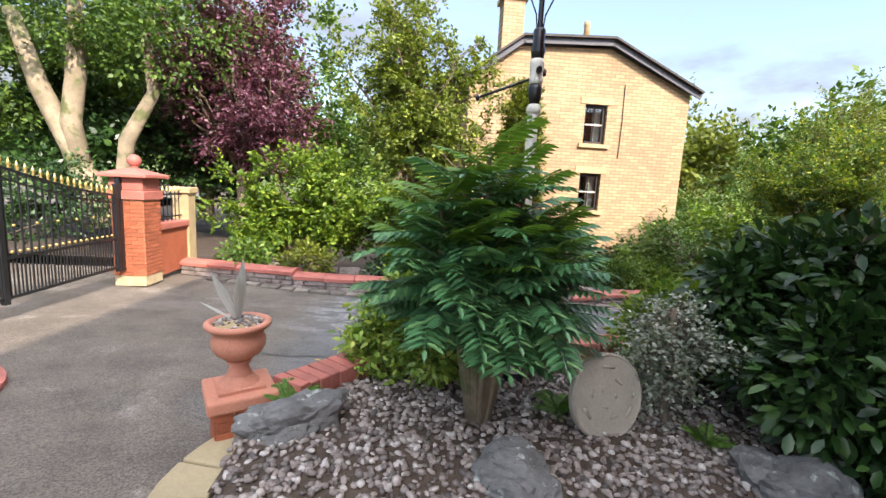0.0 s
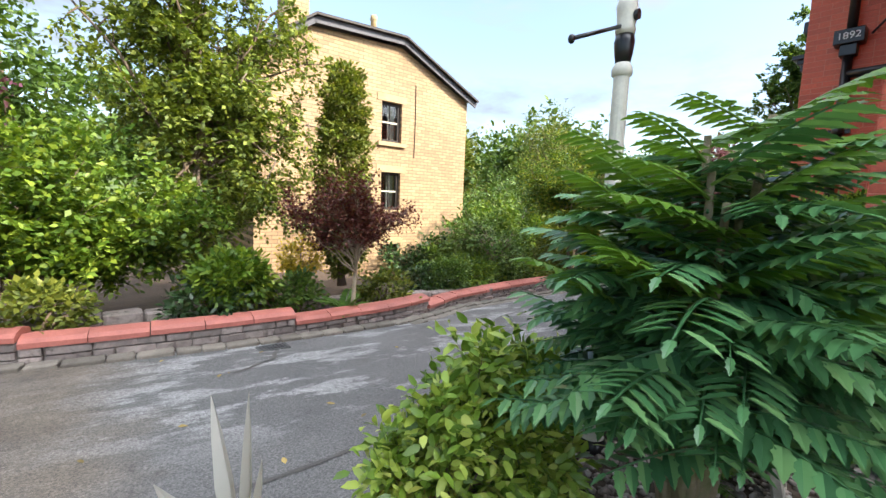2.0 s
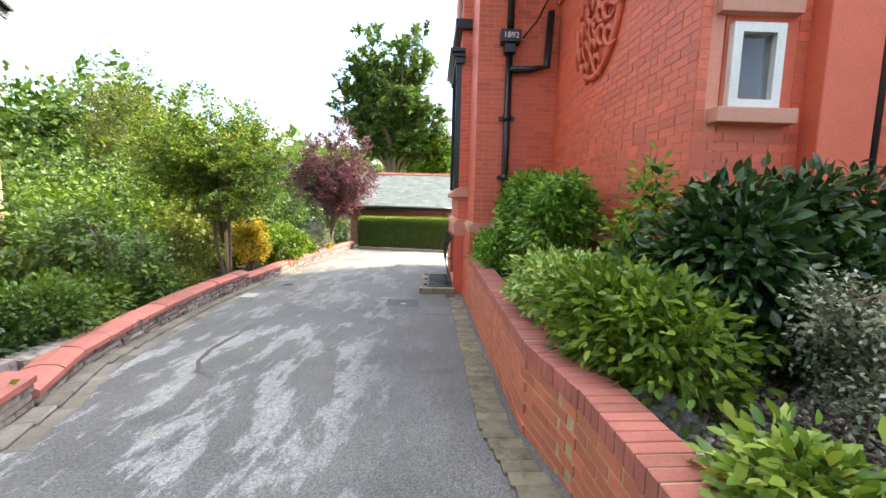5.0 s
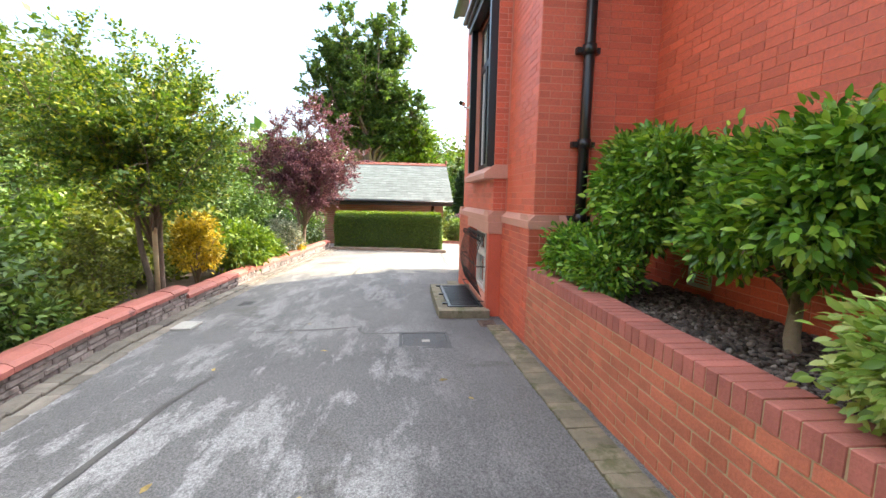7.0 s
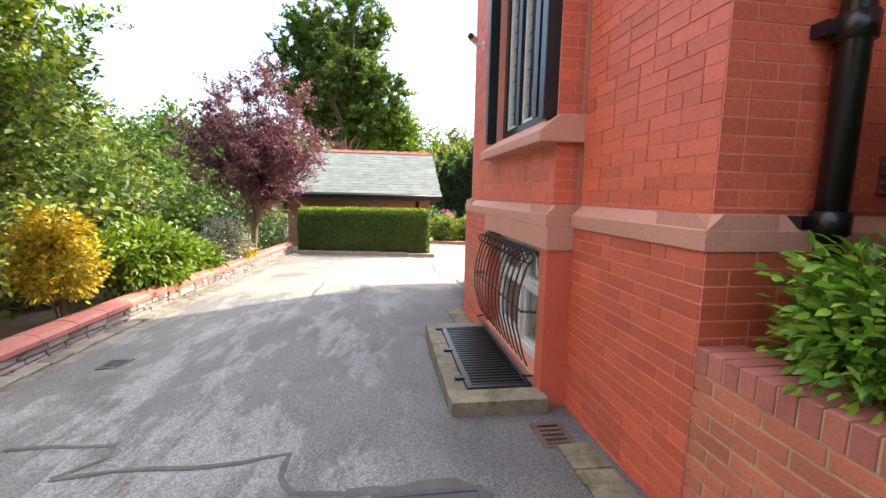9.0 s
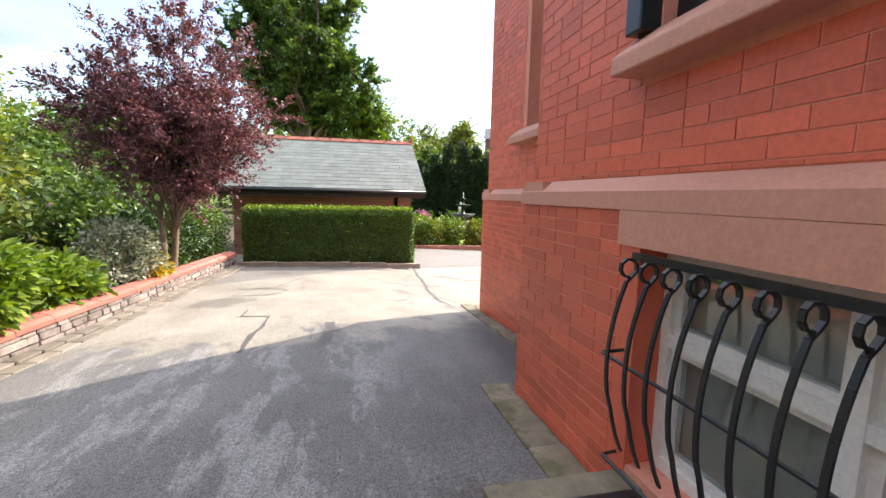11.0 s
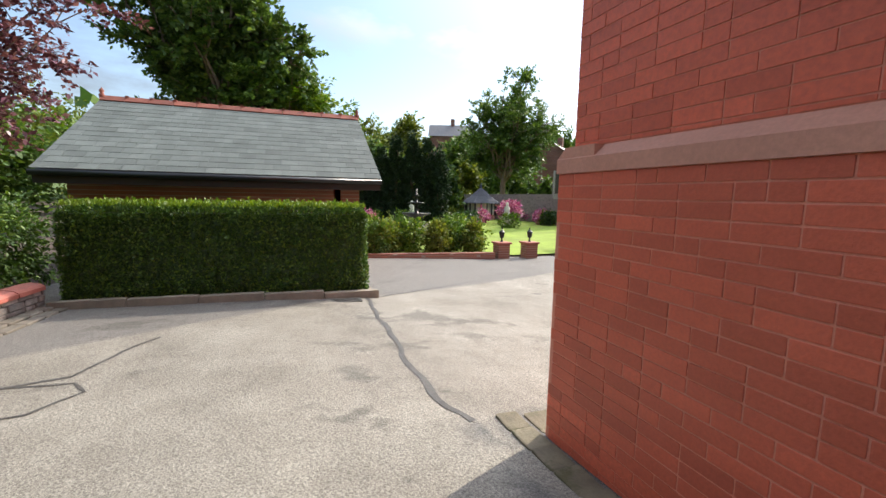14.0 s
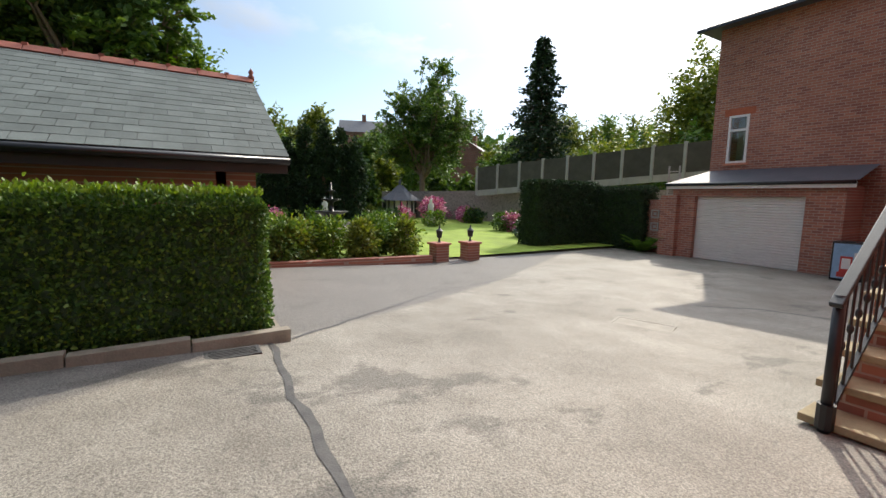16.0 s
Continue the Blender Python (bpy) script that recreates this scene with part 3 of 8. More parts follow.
def woody(rng, base, top, r0, ends, r_end=0.012, seg=7):
    """A tapered, bending trunk from base to top, and limbs from it to the ends."""
    g = Geo()
    base, top = np.array(base, float), np.array(top, float)
    mid = [base + (top - base) * t + np.append(rng.normal(0, 0.02, 2) * np.linalg.norm(top - base) * (0.0 if t in (0.0,) else 1.0), 0) for t in (0.0, 0.06, 0.3, 0.55, 0.8, 1.0)]
    g.tube(mid, [r0 * 1.35, r0 * 1.05, r0 * 0.9, r0 * 0.78, r0 * 0.6, r0 * 0.42], seg + 3)
    for e in ends:
        t = rng.uniform(0.45, 1.0)
        s = base + (top - base) * t
        e = np.array(e)
        m1 = s + (e - s) * 0.35 + np.array([0, 0, 0.12]) * np.linalg.norm(e - s) + rng.normal(0, 0.04, 3)
        m2 = s + (e - s) * 0.7 + np.array([0, 0, 0.08]) * np.linalg.norm(e - s) + rng.normal(0, 0.04, 3)
        g.tube([s, m1, m2, e], [r0 * 0.42, r0 * 0.28, r0 * 0.16, r_end], seg)
    return g


FRONT_AT, FRONT_K = Vector((0.254, 1.626, 0.977)), 0.68     # the front garden's own plan, set into the world


def fr(x, y, z):
    """From the front garden's plan to the world."""
    return (FRONT_AT.x + FRONT_K * x, FRONT_AT.y + FRONT_K * y, FRONT_AT.z + FRONT_K * (z - 1.5 + 0.02 * y))


def front_lobes(lobes):
    return [(*fr(*q[:3]), *[FRONT_K * v for v in q[3:]]) for q in lobes]


def uneven(rng, lobes, boughs=7):
    """Break each smooth lobe of a crown into a smaller heart and boughs standing out of it."""
    out = []
    if not boughs:
        return lobes
    for x, y, z, a, b, c in lobes:
        out.append((x, y, z, a * 0.72, b * 0.72, c * 0.75))
        for _ in range(boughs):
            d = rng.normal(size=3)
            d /= np.linalg.norm(d)
            k, r = rng.uniform(0.62, 0.92), rng.uniform(0.2, 0.4)
            out.append((x + d[0] * a * k, y + d[1] * b * k, z + d[2] * c * k, a * r, b * r, c * r))
    return out


def curve_points(a, b, rise, n):
    """A line from a to b that bows upwards."""
    t = np.linspace(0, 1, n)[:, None]
    p = a + (b - a) * t
    p[:, 2] += rise * np.linalg.norm(b - a) * (t[:, 0] * (1 - t[:, 0])) * 4
    return p


def branched(rng, g, base, fork, r0, lobes, limbs, leaves, spray, droop=0.0, fine=True):
    """Limbs from the trunk into the crown's lobes, side branches off the limbs, leafy twigs off those. Wood goes into g; gives the leaves' places and ways."""
    lobes = np.array(lobes, float)
    base, fork = np.array(base, float), np.array(fork, float)
    vol = lobes[:, 3] * lobes[:, 4] * lobes[:, 5]
    subs, twigs = 8, 7
    per = max(3, int(round(leaves / (limbs * (subs + 1) * twigs))))
    at, way = [], []
    for _ in range(limbs):
        q = lobes[rng.choice(len(lobes), p=vol / vol.sum())]
        d = rng.normal(0, 1, 3)
        d /= np.linalg.norm(d)
        end = q[:3] + d * q[3:] * rng.uniform(0.5, 0.98)
        span = float(np.cbrt(q[3] * q[4] * q[5]))
        start = base + (fork - base) * rng.uniform(0.55, 1.0)
        limb = curve_points(start, end, rng.uniform(-0.03, 0.12), 6)
        limb[1:-1] += rng.normal(0, 0.025, (4, 3)) * np.linalg.norm(end - start)
        rl = r0 * rng.uniform(0.28, 0.45)
        g.tube(limb, [rl * (1 - 0.17 * k) for k in range(6)], 6 if fine else 4)
        along = end - start
        along /= max(1e-6, np.linalg.norm(along))
        for k in range(subs + 1):
            u = 1.0 if k == subs else rng.uniform(0.3, 1.0)
            f = u * 5
            i0 = min(4, int(f))
            p0 = limb[i0] + (limb[i0 + 1] - limb[i0]) * (f - i0)
            out = along * 0.6 + rng.normal(0, 0.55, 3) + np.array([0, 0, 0.25 - droop])
            out /= np.linalg.norm(out)
            p1 = p0 + out * span * rng.uniform(0.28, 0.55)
            if fine:
                g.tube([p0, (p0 + p1) / 2 + np.array([0, 0, 0.03 * span]), p1], [rl * 0.3, rl * 0.2, rl * 0.08], 4)
            w = out * 0.7 + rng.normal(0, 0.6, (twigs, 3)) + np.array([0, 0, 0.05 - droop])
            w = unit(w)
            t0 = p0 + (p1 - p0) * rng.uniform(0.2, 1.0, (twigs, 1))
            L = spray * rng.uniform(0.6, 1.3, twigs)
            s = np.tile(np.linspace(0.12, 1.0, per), (twigs, 1)) + rng.uniform(-0.05, 0.05, (twigs, per))
            p = t0[:, None, :] + w[:, None, :] * (L[:, None] * s)[..., None]
            p[..., 2] -= (0.12 + droop) * L[:, None] * s * s
            side = unit(np.cross(w, rng.normal(0, 0.4, (twigs, 3)) + np.array([0, 0, 1.0])))
            sign = np.where(np.arange(per) % 2, 1.0, -1.0)[None, :, None]
            at.append((p + rng.normal(0, 0.06, p.shape) * spray).reshape(-1, 3))
            way.append((w[:, None, :] * 0.6 + side[:, None, :] * sign * 0.8 + rng.normal(0, 0.3, p.shape)).reshape(-1, 3))
    return np.concatenate(at), np.concatenate(way)


def tree(name, seed, base, fork, r0, lobes, clumps, per, clump_r, leaf, mat_leaf, mat_bark, label, category="tree", limbs=26, shape=DIAMOND, hollow=0.5, up=0.6, group="", front=False, boughs=7, droop=0.0, stems=1, close=False):
    """close: a clipped or dense crown of clumps; otherwise limbs, branches and twigs carry the leaves."""
    rng = np.random.default_rng(seed)
    if front:
        base, fork, lobes, r0, clump_r, leaf = fr(*base), fr(*fork), front_lobes(lobes), r0 * FRONT_K, clump_r * FRONT_K, leaf * 0.78
    t = thing(name, label, category, group, at=base)
    o = np.array(base)
    if close or not boughs:
        at, way, c = crown_points(rng, uneven(rng, lobes, boughs), clumps, per, clump_r, hollow)
        ends = c[rng.choice(len(c), min(limbs, len(c)), replace=False)] - o
        gpart("trunk", woody(rng, (0, 0, -0.1), np.array(fork) - o, r0, ends), mat_bark, t, smooth=True)
        at = at - o
    else:
        local = [(q[0] - o[0], q[1] - o[1], q[2] - o[2], *q[3:]) for q in lobes]
        top = np.array(fork) - o
        g = Geo()
        for k in range(stems):
            lean = np.array([math.cos(k * 2.3), math.sin(k * 2.3), 0]) * (0.0 if stems == 1 else r0 * 1.1)
            mid = [lean * (1 + 2.2 * v) + top * v + np.array([0, 0, -0.1 * (1 - v)]) + np.append(rng.normal(0, 0.015, 2) * top[2] * v, 0) for v in (0.0, 0.07, 0.3, 0.6, 1.0)]
            g.tube(mid, [r0 * w for w in (1.35, 1.05, 0.92, 0.8, 0.5)], 10)
        at, way = branched(rng, g, (0, 0, 0), top, r0, local, max(limbs, 14), clumps * per, clump_r * 1.5, droop, limbs > 15)
        gpart("trunk", g, mat_bark, t, smooth=True)
    part("crown", leaf_mesh("crown", rng, at, way, np.full(len(at), leaf), mat_leaf, shape, up), t)
    return t


def shrub(name, seed, base, lobes, clumps, per, clump_r, leaf, mat_leaf, label, category="shrub", stems=9, shape=DIAMOND, hollow=0.55, up=0.55, group="", mat_bark=None, stem_r=0.012, front=False, loose=False):
    """loose: an open bush of branches and twigs; otherwise a dense mound."""
    rng = np.random.default_rng(seed)
    if front:
        base, lobes, clump_r, leaf = fr(*base), front_lobes(lobes), clump_r * FRONT_K, leaf * 0.78
    t = thing(name, label, category, group, at=base)
    o = np.array(base)
    g = Geo()
    if loose:
        local = [(q[0] - o[0], q[1] - o[1], q[2] - o[2], *q[3:]) for q in lobes]
        at, way = branched(rng, g, (0, 0, -0.05), (0, 0, 0.1), stem_r * 3, local, max(stems, 18), clumps * per, clump_r * 1.5, 0.05, True)
        at = at + o
    else:
        at, way, c = crown_points(rng, uneven(rng, lobes, 7 if hollow <= 0.4 else 0), clumps, per, clump_r, hollow)
        for e in c[rng.choice(len(c), min(stems, len(c)), replace=False)] - o:
            e = np.array([e[0], e[1], max(e[2], 0.06)])
            g.tube([(rng.normal(0, 0.03), rng.normal(0, 0.03), -0.05), e * np.array([0.35, 0.35, 0.55]), e], [stem_r * 1.6, stem_r, stem_r * 0.4], 5)
    keep = at[:, 2] > o[2] + 0.01
    at, way = at[keep], way[keep]
    gpart("stem", g, mat_bark or M_BARK, t, smooth=True)
    part("foliage", leaf_mesh("foliage", rng, at - o, way, np.full(len(at), leaf), mat_leaf, shape, up), t)
    return t


# ---- ground ----
GX = [-30, -8, -4, -1, 1.2, 5.6, 10, 13, 17, 24, 40]
GY = [-25, -10, 0, 4.7, 6, 9.1]
GZ = [
    [0.3, 0.2, 0.1, 0, 0, -0.8, -1.3, -1.7, -1.9, -1.85, -1.8],
    [0.3, 0.1, 0.05, 0, -0.3, -0.9, -1.3, -1.75, -1.93, -1.85, -1.8],
    [-0.1, -0.15, -0.2, -0.22, -0.25, -0.8, -1.1, -1.58, -1.72, -1.8, -1.8],
    [-0.3, -0.3, -0.36, -0.43, -0.55, -0.81, -1.0, -1.22, -1.36, -1.7, -1.8],
    [-0.4, -0.4, -0.42, -0.52, -0.62, -0.80, -1.0, -1.13, -1.31, -1.6, -1.75],
    [-0.5, -0.5, -0.50, -0.70, -0.79, -1.03, -1.18, -1.25, -1.27, -1.45, -1.7],
]


def ground_z(x, y):
    rows = [np.interp(x, GX, r) for r in GZ]
    return float(np.interp(y, GY, rows))


WALL_LINE = [(-3.2, 8.45), (-1.2, 7.95), (0.2, 7.84), (1.2, 7.84), (2.4, 7.95), (3.1, 8.16), (4.0, 8.54), (5.4, 8.82), (6.9, 9.02), (8.8, 9.09), (11.5, 9.05), (17.45, 8.52)]


def wall_y(x):
    return float(np.interp(x, [p[0] for p in WALL_LINE], [p[1] for p in WALL_LINE]))


def sheet(name, x0, x1, y0, y1, step, height, material, label, category, keep=None):
    nx, ny = int((x1 - x0) / step) + 1, int((y1 - y0) / step) + 1
    g = Geo()
    xs, ys = np.linspace(x0, x1, nx), np.linspace(y0, y1, ny)
    v = [(x, y, height(x, y)) for y in ys for x in xs]
    f = [(j * nx + i, j * nx + i + 1, (j + 1) * nx + i + 1, (j + 1) * nx + i) for j in range(ny - 1) for i in range(nx - 1)
         if keep is None or keep((xs[i] + xs[i + 1]) / 2, (ys[j] + ys[j + 1]) / 2)]
    g.add(v, f)
    return solid(name, g, material, label, category, "structure", smooth=True)


def land_z(x, y):
    """The country round the drive, falling away behind the low wall and rising to wooded slopes far off."""
    z = -1.6 - 0.02 * max(0.0, x - 24)
    edge = wall_y(x) + 0.15
    if y > edge:
        near = ground_z(x, edge) + 0.12 if x < 17.5 else -1.5
        fall = -1.5 if x > 4 else -0.95
        z = near + (fall - near) * min(1.0, (y - edge) / 4.0)
    elif x < 24:
        z = -2.4
    far = math.hypot(x - 6, y - 4)
    return z + max(0.0, far - 55) * 0.075 - max(0.0, far - 260) * 0.05


sheet("ground", -400, 400, -400, 400, 16, lambda x, y: land_z(x, y) - (2.2 if abs(x) < 60 and abs(y) < 60 else 0.4), M_ROUGHGRASS, "grassy wooded country reaching to the horizon", "ground")
sheet("neighbour_garden", -34, 62, 7.6, 60, 0.4, land_z, M_SOIL, "planted earth of the neighbouring garden behind the low wall", "ground", keep=lambda x, y: (y > wall_y(x) + 0.1 and x > -3.6) or y > 9.3)
sheet("driveway", -14, 24.0, -24, 9.2, 0.2, ground_z, M_ASPHALT, "worn grey asphalt drive with pale bleached patches and dark tar seams", "driveway",
      keep=lambda x, y: y < wall_y(x) + 0.12 if x < 17.5 else True)
sheet("lawn", 23.4, 66, -34, 9.2, 1.0, lambda x, y: -1.74, M_LAWN, "sunlit mown lawn of the formal garden", "lawn")
sheet("road", -34, -14, -24, 40, 2.0, lambda x, y: -0.42, M_ASPHALT, "grey road beyond the gate", "road")

# tar seams on the drive
def seam(pts, w):
    pts = [Vector((x, y, 0)) for x, y in pts]
    fine = []
    for a, b in zip(pts, pts[1:]):
        k = max(2, int((b - a).length / 0.12))
        fine += [a.lerp(b, i / k) for i in range(k)]
    fine.append(pts[-1])
    fine = [p + Vector((noise.noise(p * 1.9), noise.noise(p * 1.9 + Vector((7, 3, 0))), 0)) * 0.05 for p in fine]
    r = random.Random(len(pts))
    v, f = [], []
    for i, p in enumerate(fine):
        d = (fine[min(i + 1, len(fine) - 1)] - fine[max(i - 1, 0)]).normalized()
        s = Vector((-d.y, d.x, 0)) * w / 2
        for q in (p + s * r.uniform(0.55, 1.25), p - s * r.uniform(0.55, 1.25)):
            v.append((q.x, q.y, ground_z(q.x, q.y) + 0.004))
    f = [(2 * i, 2 * i + 1, 2 * i + 3, 2 * i + 2) for i in range(len(fine) - 1)]
    solid("tar_seam", Geo().add(v, f), M_TAR, "dark tar band sealing a crack in the asphalt", "tar seam", "structure")


SEAMS = [
    ([(17.6, 4.62), (15.65, 4.70), (14.25, 4.76), (13.54, 4.75), (13.34, 4.66)], 0.062),
    ([(17.3, 4.5), (18.0, 3.6), (19.5, 1.5), (20.5, -1.2)], 0.05),
    ([(14.26, 7.79), (14.18, 7.2), (14.46, 7.02), (14.68, 7.15), (14.76, 7.8)], 0.03),
    ([(14.70, 7.80), (14.83, 7.22), (15.35, 7.1), (15.72, 6.88)], 0.035),
    ([(13.3, 7.34), (12.93, 7.33), (12.82, 7.01), (12.43, 6.99)], 0.035),
    ([(12.43, 6.99), (12.07, 7.04), (11.73, 7.03), (11.49, 7.0)], 0.06),
    ([(12.36, 6.27), (11.86, 6.26), (11.45, 6.33)], 0.13),
    ([(7.57, 8.09), (7.55, 7.8), (7.5, 7.45), (7.36, 7.42), (7.22, 7.6)], 0.035),
    ([(7.22, 7.6), (7.19, 7.29), (7.17, 6.94), (7.15, 6.66), (7.17, 6.40), (6.97, 6.41), (6.84, 6.35), (6.78, 6.14)], 0.04),
    ([(6.78, 6.14), (6.77, 5.89), (6.77, 5.62), (6.66, 5.47)], 0.09),
    ([(3.6, 7.15), (3.79, 7.38), (4.12, 7.57), (4.47, 7.64), (5.08, 7.6), (5.71, 7.57), (5.9, 7.5)], 0.06),
    ([(-1.4, 5.25), (-0.6, 5.1), (0.35, 5.2)], 0.04),
    ([(0.62, 7.4), (0.5, 7.1), (0.1, 6.9)], 0.05),
    ([(16.9, -1.9), (16.2, -2.6), (15.4, -2.7)], 0.07),
]
for line, width in SEAMS:
    seam(line, width)

# ---- the low stone wall along the drive ----
R_WALL = random.Random(4)
low_wall = thing("garden_wall", "low rubble-stone wall stepping down beside the drive, capped with red copings", "garden wall", kind="structure")
SEGS = [(-3.1, -1.3, -0.29, -0.315), (-1.3, 0.97, -0.365, -0.40), (0.97, 3.12, -0.48, -0.52), (3.12, 8.78, -0.64, -0.765), (8.78, 11.5, -0.865, -0.905), (11.5, 17.45, -0.915, -0.965)]
core = Geo()
stone_mesh = [block_mesh("stone", M_STONE, 0.09, 0.035, s) for s in range(7)]
COPE_SECTION = [(-0.155, 0.0), (0.155, 0.0), (0.155, 0.045), (0.11, 0.075), (0.0, 0.095), (-0.11, 0.075), (-0.155, 0.045)]
cope_geo = Geo()
cope_geo.extrude(COPE_SECTION, (-0.5, 0, 0), (0.5, 0, 0))
cope_mesh = cope_geo.mesh("coping", M_COPE)
for x0, x1, za, zb in SEGS:
    n = max(3, round((x1 - x0) / 0.45))
    for i in range(n):
        xa, xb = x0 + (x1 - x0) * i / n, x0 + (x1 - x0) * (i + 1) / n
        ya, yb = wall_y(xa), wall_y(xb)
        turn, length = math.atan2(yb - ya, xb - xa), math.hypot(xb - xa, yb - ya)
        ux, uy = math.cos(turn), math.sin(turn)
        xm, ym = (xa + xb) / 2, (ya + yb) / 2
        top = za + (zb - za) * (i + 0.5) / n
        put("coping", cope_mesh, low_wall, (xm - 0.12 * uy, ym + 0.12 * ux, top - 0.095 + R_WALL.uniform(-0.004, 0.004)), (length - 0.008, 1, 1), turn + R_WALL.uniform(-0.008, 0.008), math.atan2(za - zb, x1 - x0))
        foot = ground_z(xm, ym)
        core.add([(px + ox, py + oy, z) for z in (foot - 0.35, top - 0.085) for px, py, ox, oy in ((xa, ya, -0.014 * uy, 0.014 * ux), (xb, yb, -0.014 * uy, 0.014 * ux), (xb, yb, -0.24 * uy, 0.24 * ux), (xa, ya, -0.24 * uy, 0.24 * ux))],
                 [(3, 2, 1, 0), (4, 5, 6, 7), (0, 1, 5, 4), (1, 2, 6, 5), (2, 3, 7, 6), (3, 0, 4, 7)])
    course, z_off = 0, 0.10
    while z_off < 0.5:
        h = R_WALL.uniform(0.05, 0.085)
        x = x0 - R_WALL.uniform(0, 0.1)
        while x < x1:
            w = R_WALL.uniform(0.12, 0.34)
            xa, xb = max(x0, x), min(x1, x + w)
            x += w
            xm = (xa + xb) / 2
            z = za + (zb - za) * (xm - x0) / (x1 - x0) - z_off
            if xb - xa < 0.04 or z < ground_z(xm, wall_y(xm)) - 0.02:
                continue
            turn = math.atan2(wall_y(xb) - wall_y(xa), xb - xa)
            put("stone", R_WALL.choice(stone_mesh), low_wall, (xm - 0.03 * math.sin(turn), wall_y(xm) + 0.03 * math.cos(turn), z - h / 2), ((xb - xa) / math.cos(turn) - 0.012, 0.09 + R_WALL.uniform(-0.015, 0.02), h - 0.010), turn, math.atan2(za - zb, x1 - x0))
        z_off += h
gpart("core", core, M_STONEJOINT, low_wall)
# stone and sett edging at the wall's foot
edging_kerb = thing("kerb_edging", "weathered stone edging setts along the foot of the low wall", "kerb", kind="structure")
sett_mesh = [block_mesh("sett", M_SETT, 0.07, 0.02, 20 + s) for s in range(4)]
x = -2.6
while x < 17.2:
    L = R_WALL.uniform(0.2, 0.34)
    y = wall_y(x + L / 2) - 0.10
    put("sett", R_WALL.choice(sett_mesh), edging_kerb, (x + L / 2, y, ground_z(x + L / 2, y) - 0.02), (L - 0.012, 0.15, 0.12), math.atan2(wall_y(x + L) - wall_y(x), L))
    if x > 2.5:
        put("sett", R_WALL.choice(sett_mesh), edging_kerb, (x + L / 2, y - 0.15, ground_z(x + L / 2, y) - 0.038), (L - 0.012, 0.13, 0.12), math.atan2(wall_y(x + L) - wall_y(x), L))
    x += L

# ---- the red house ----
house = thing("red_house", "tall red-painted brick house with pink sandstone bands and black drainpipes", "house", kind="structure")
S_LO, S_HI, TOP = 0.285, 0.42, 5.0
SETBACK = 0.055
XA, XB, YP, YS = 6.41, 3.02, 4.77, 3.62
BAY0, BAY1, YBAY, YREC, XEND = 7.55, 10.17, 4.93, 4.28, 13.1


def wall_with_holes(g, x0, x1, y, z0, z1, holes, depth=0.35):
    """A wall facing +y with openings (x0, x1, z0, z1) right through it."""
    xs = sorted({x0, x1, *[h[0] for h in holes], *[h[1] for h in holes]})
    zs = sorted({z0, z1, *[h[2] for h in holes], *[h[3] for h in holes]})
    for a, b in zip(xs, xs[1:]):
        for c, d in zip(zs, zs[1:]):
            if not any(h[0] <= a and b <= h[1] and h[2] <= c and d <= h[3] for h in holes):
                g.box(a, b, y - depth, y, c, d)


BW = (7.63, 9.0, -0.76, 0.14)      # basement window
UW = (7.72, 9.05, 0.98, 3.05)       # bay window above it
UW2 = (7.72, 9.05, 3.75, 4.75)
SW = (10.97, 11.84, 1.06, 2.75)     # window of the set-back wall
BRICK_L, BRICK_H = 0.215, 0.067
brick_unit = block_mesh("brick", M_BRICK, 0.03)
JP = 0.0020                          # how far bricks stand proud of the joints


def lay_bricks(parent, origin, along, facing, length, z0, z1, holes=(), most=0, mesh=None, bl=BRICK_L, bh=BRICK_H, seed=1, joint=0.007, skip=None, tone_mat=None):
    """Stretcher bond with odd headers; the first 'most' bricks are objects, the rest one mesh."""
    r = random.Random(seed)
    o, u, n = Vector(origin), Vector(along), Vector(facing)
    turn = math.atan2(u.y, u.x)
    rest, made, row = Geo(), 0, 0
    z = z1
    while z > z0 + 0.02:
        h = min(bh, z - z0)
        s = -bl * (0.5 if row % 2 else 0.0)
        while s < length - 1e-3:
            w = bl if r.random() > 0.14 else bl / 2
            a, b = max(0.0, s), min(length, s + w)
            s += w
            if b - a < 0.03:
                continue
            for hx0, hx1, hz0, hz1 in holes:
                if a < hx1 - 0.01 and b > hx0 + 0.01 and z - h < hz1 - 0.01 and z > hz0 + 0.01:
                    if a < hx0 - 0.03:
                        b = hx0
                    elif b > hx1 + 0.03:
                        a = hx1
                    else:
                        b = a
            if b - a < 0.02:
                continue
            m = o + u * (a + b) / 2
            if skip and skip(m.x, m.y, z - h / 2):
                continue
            lift = r.uniform(-0.0012, 0.0012)
            c = m + n * (JP / 2 - 0.012 + lift) + Vector((0, 0, z - h / 2))
            size = (b - a - joint, 0.024 + JP, h - joint)
            if made < most:
                put("brick", mesh or brick_unit, parent, c, size, turn)
                made += 1
            else:
                hx, hy, hz = size[0] / 2, size[1] / 2, size[2] / 2
                q = [c + u * i * hx + n * j * hy + Vector((0, 0, k * hz)) for k in (-1, 1) for i, j in ((-1, -1), (1, -1), (1, 1), (-1, 1))]
                rest.add(q, [(3, 2, 1, 0), (4, 5, 6, 7), (0, 1, 5, 4), (1, 2, 6, 5), (2, 3, 7, 6), (3, 0, 4, 7)])
        z -= h
        row += 1
    if rest.v:
        ob = gpart("brickwork", rest, tone_mat or M_BRICKSTUFF, parent)
        tagged(ob, kind="stuff")


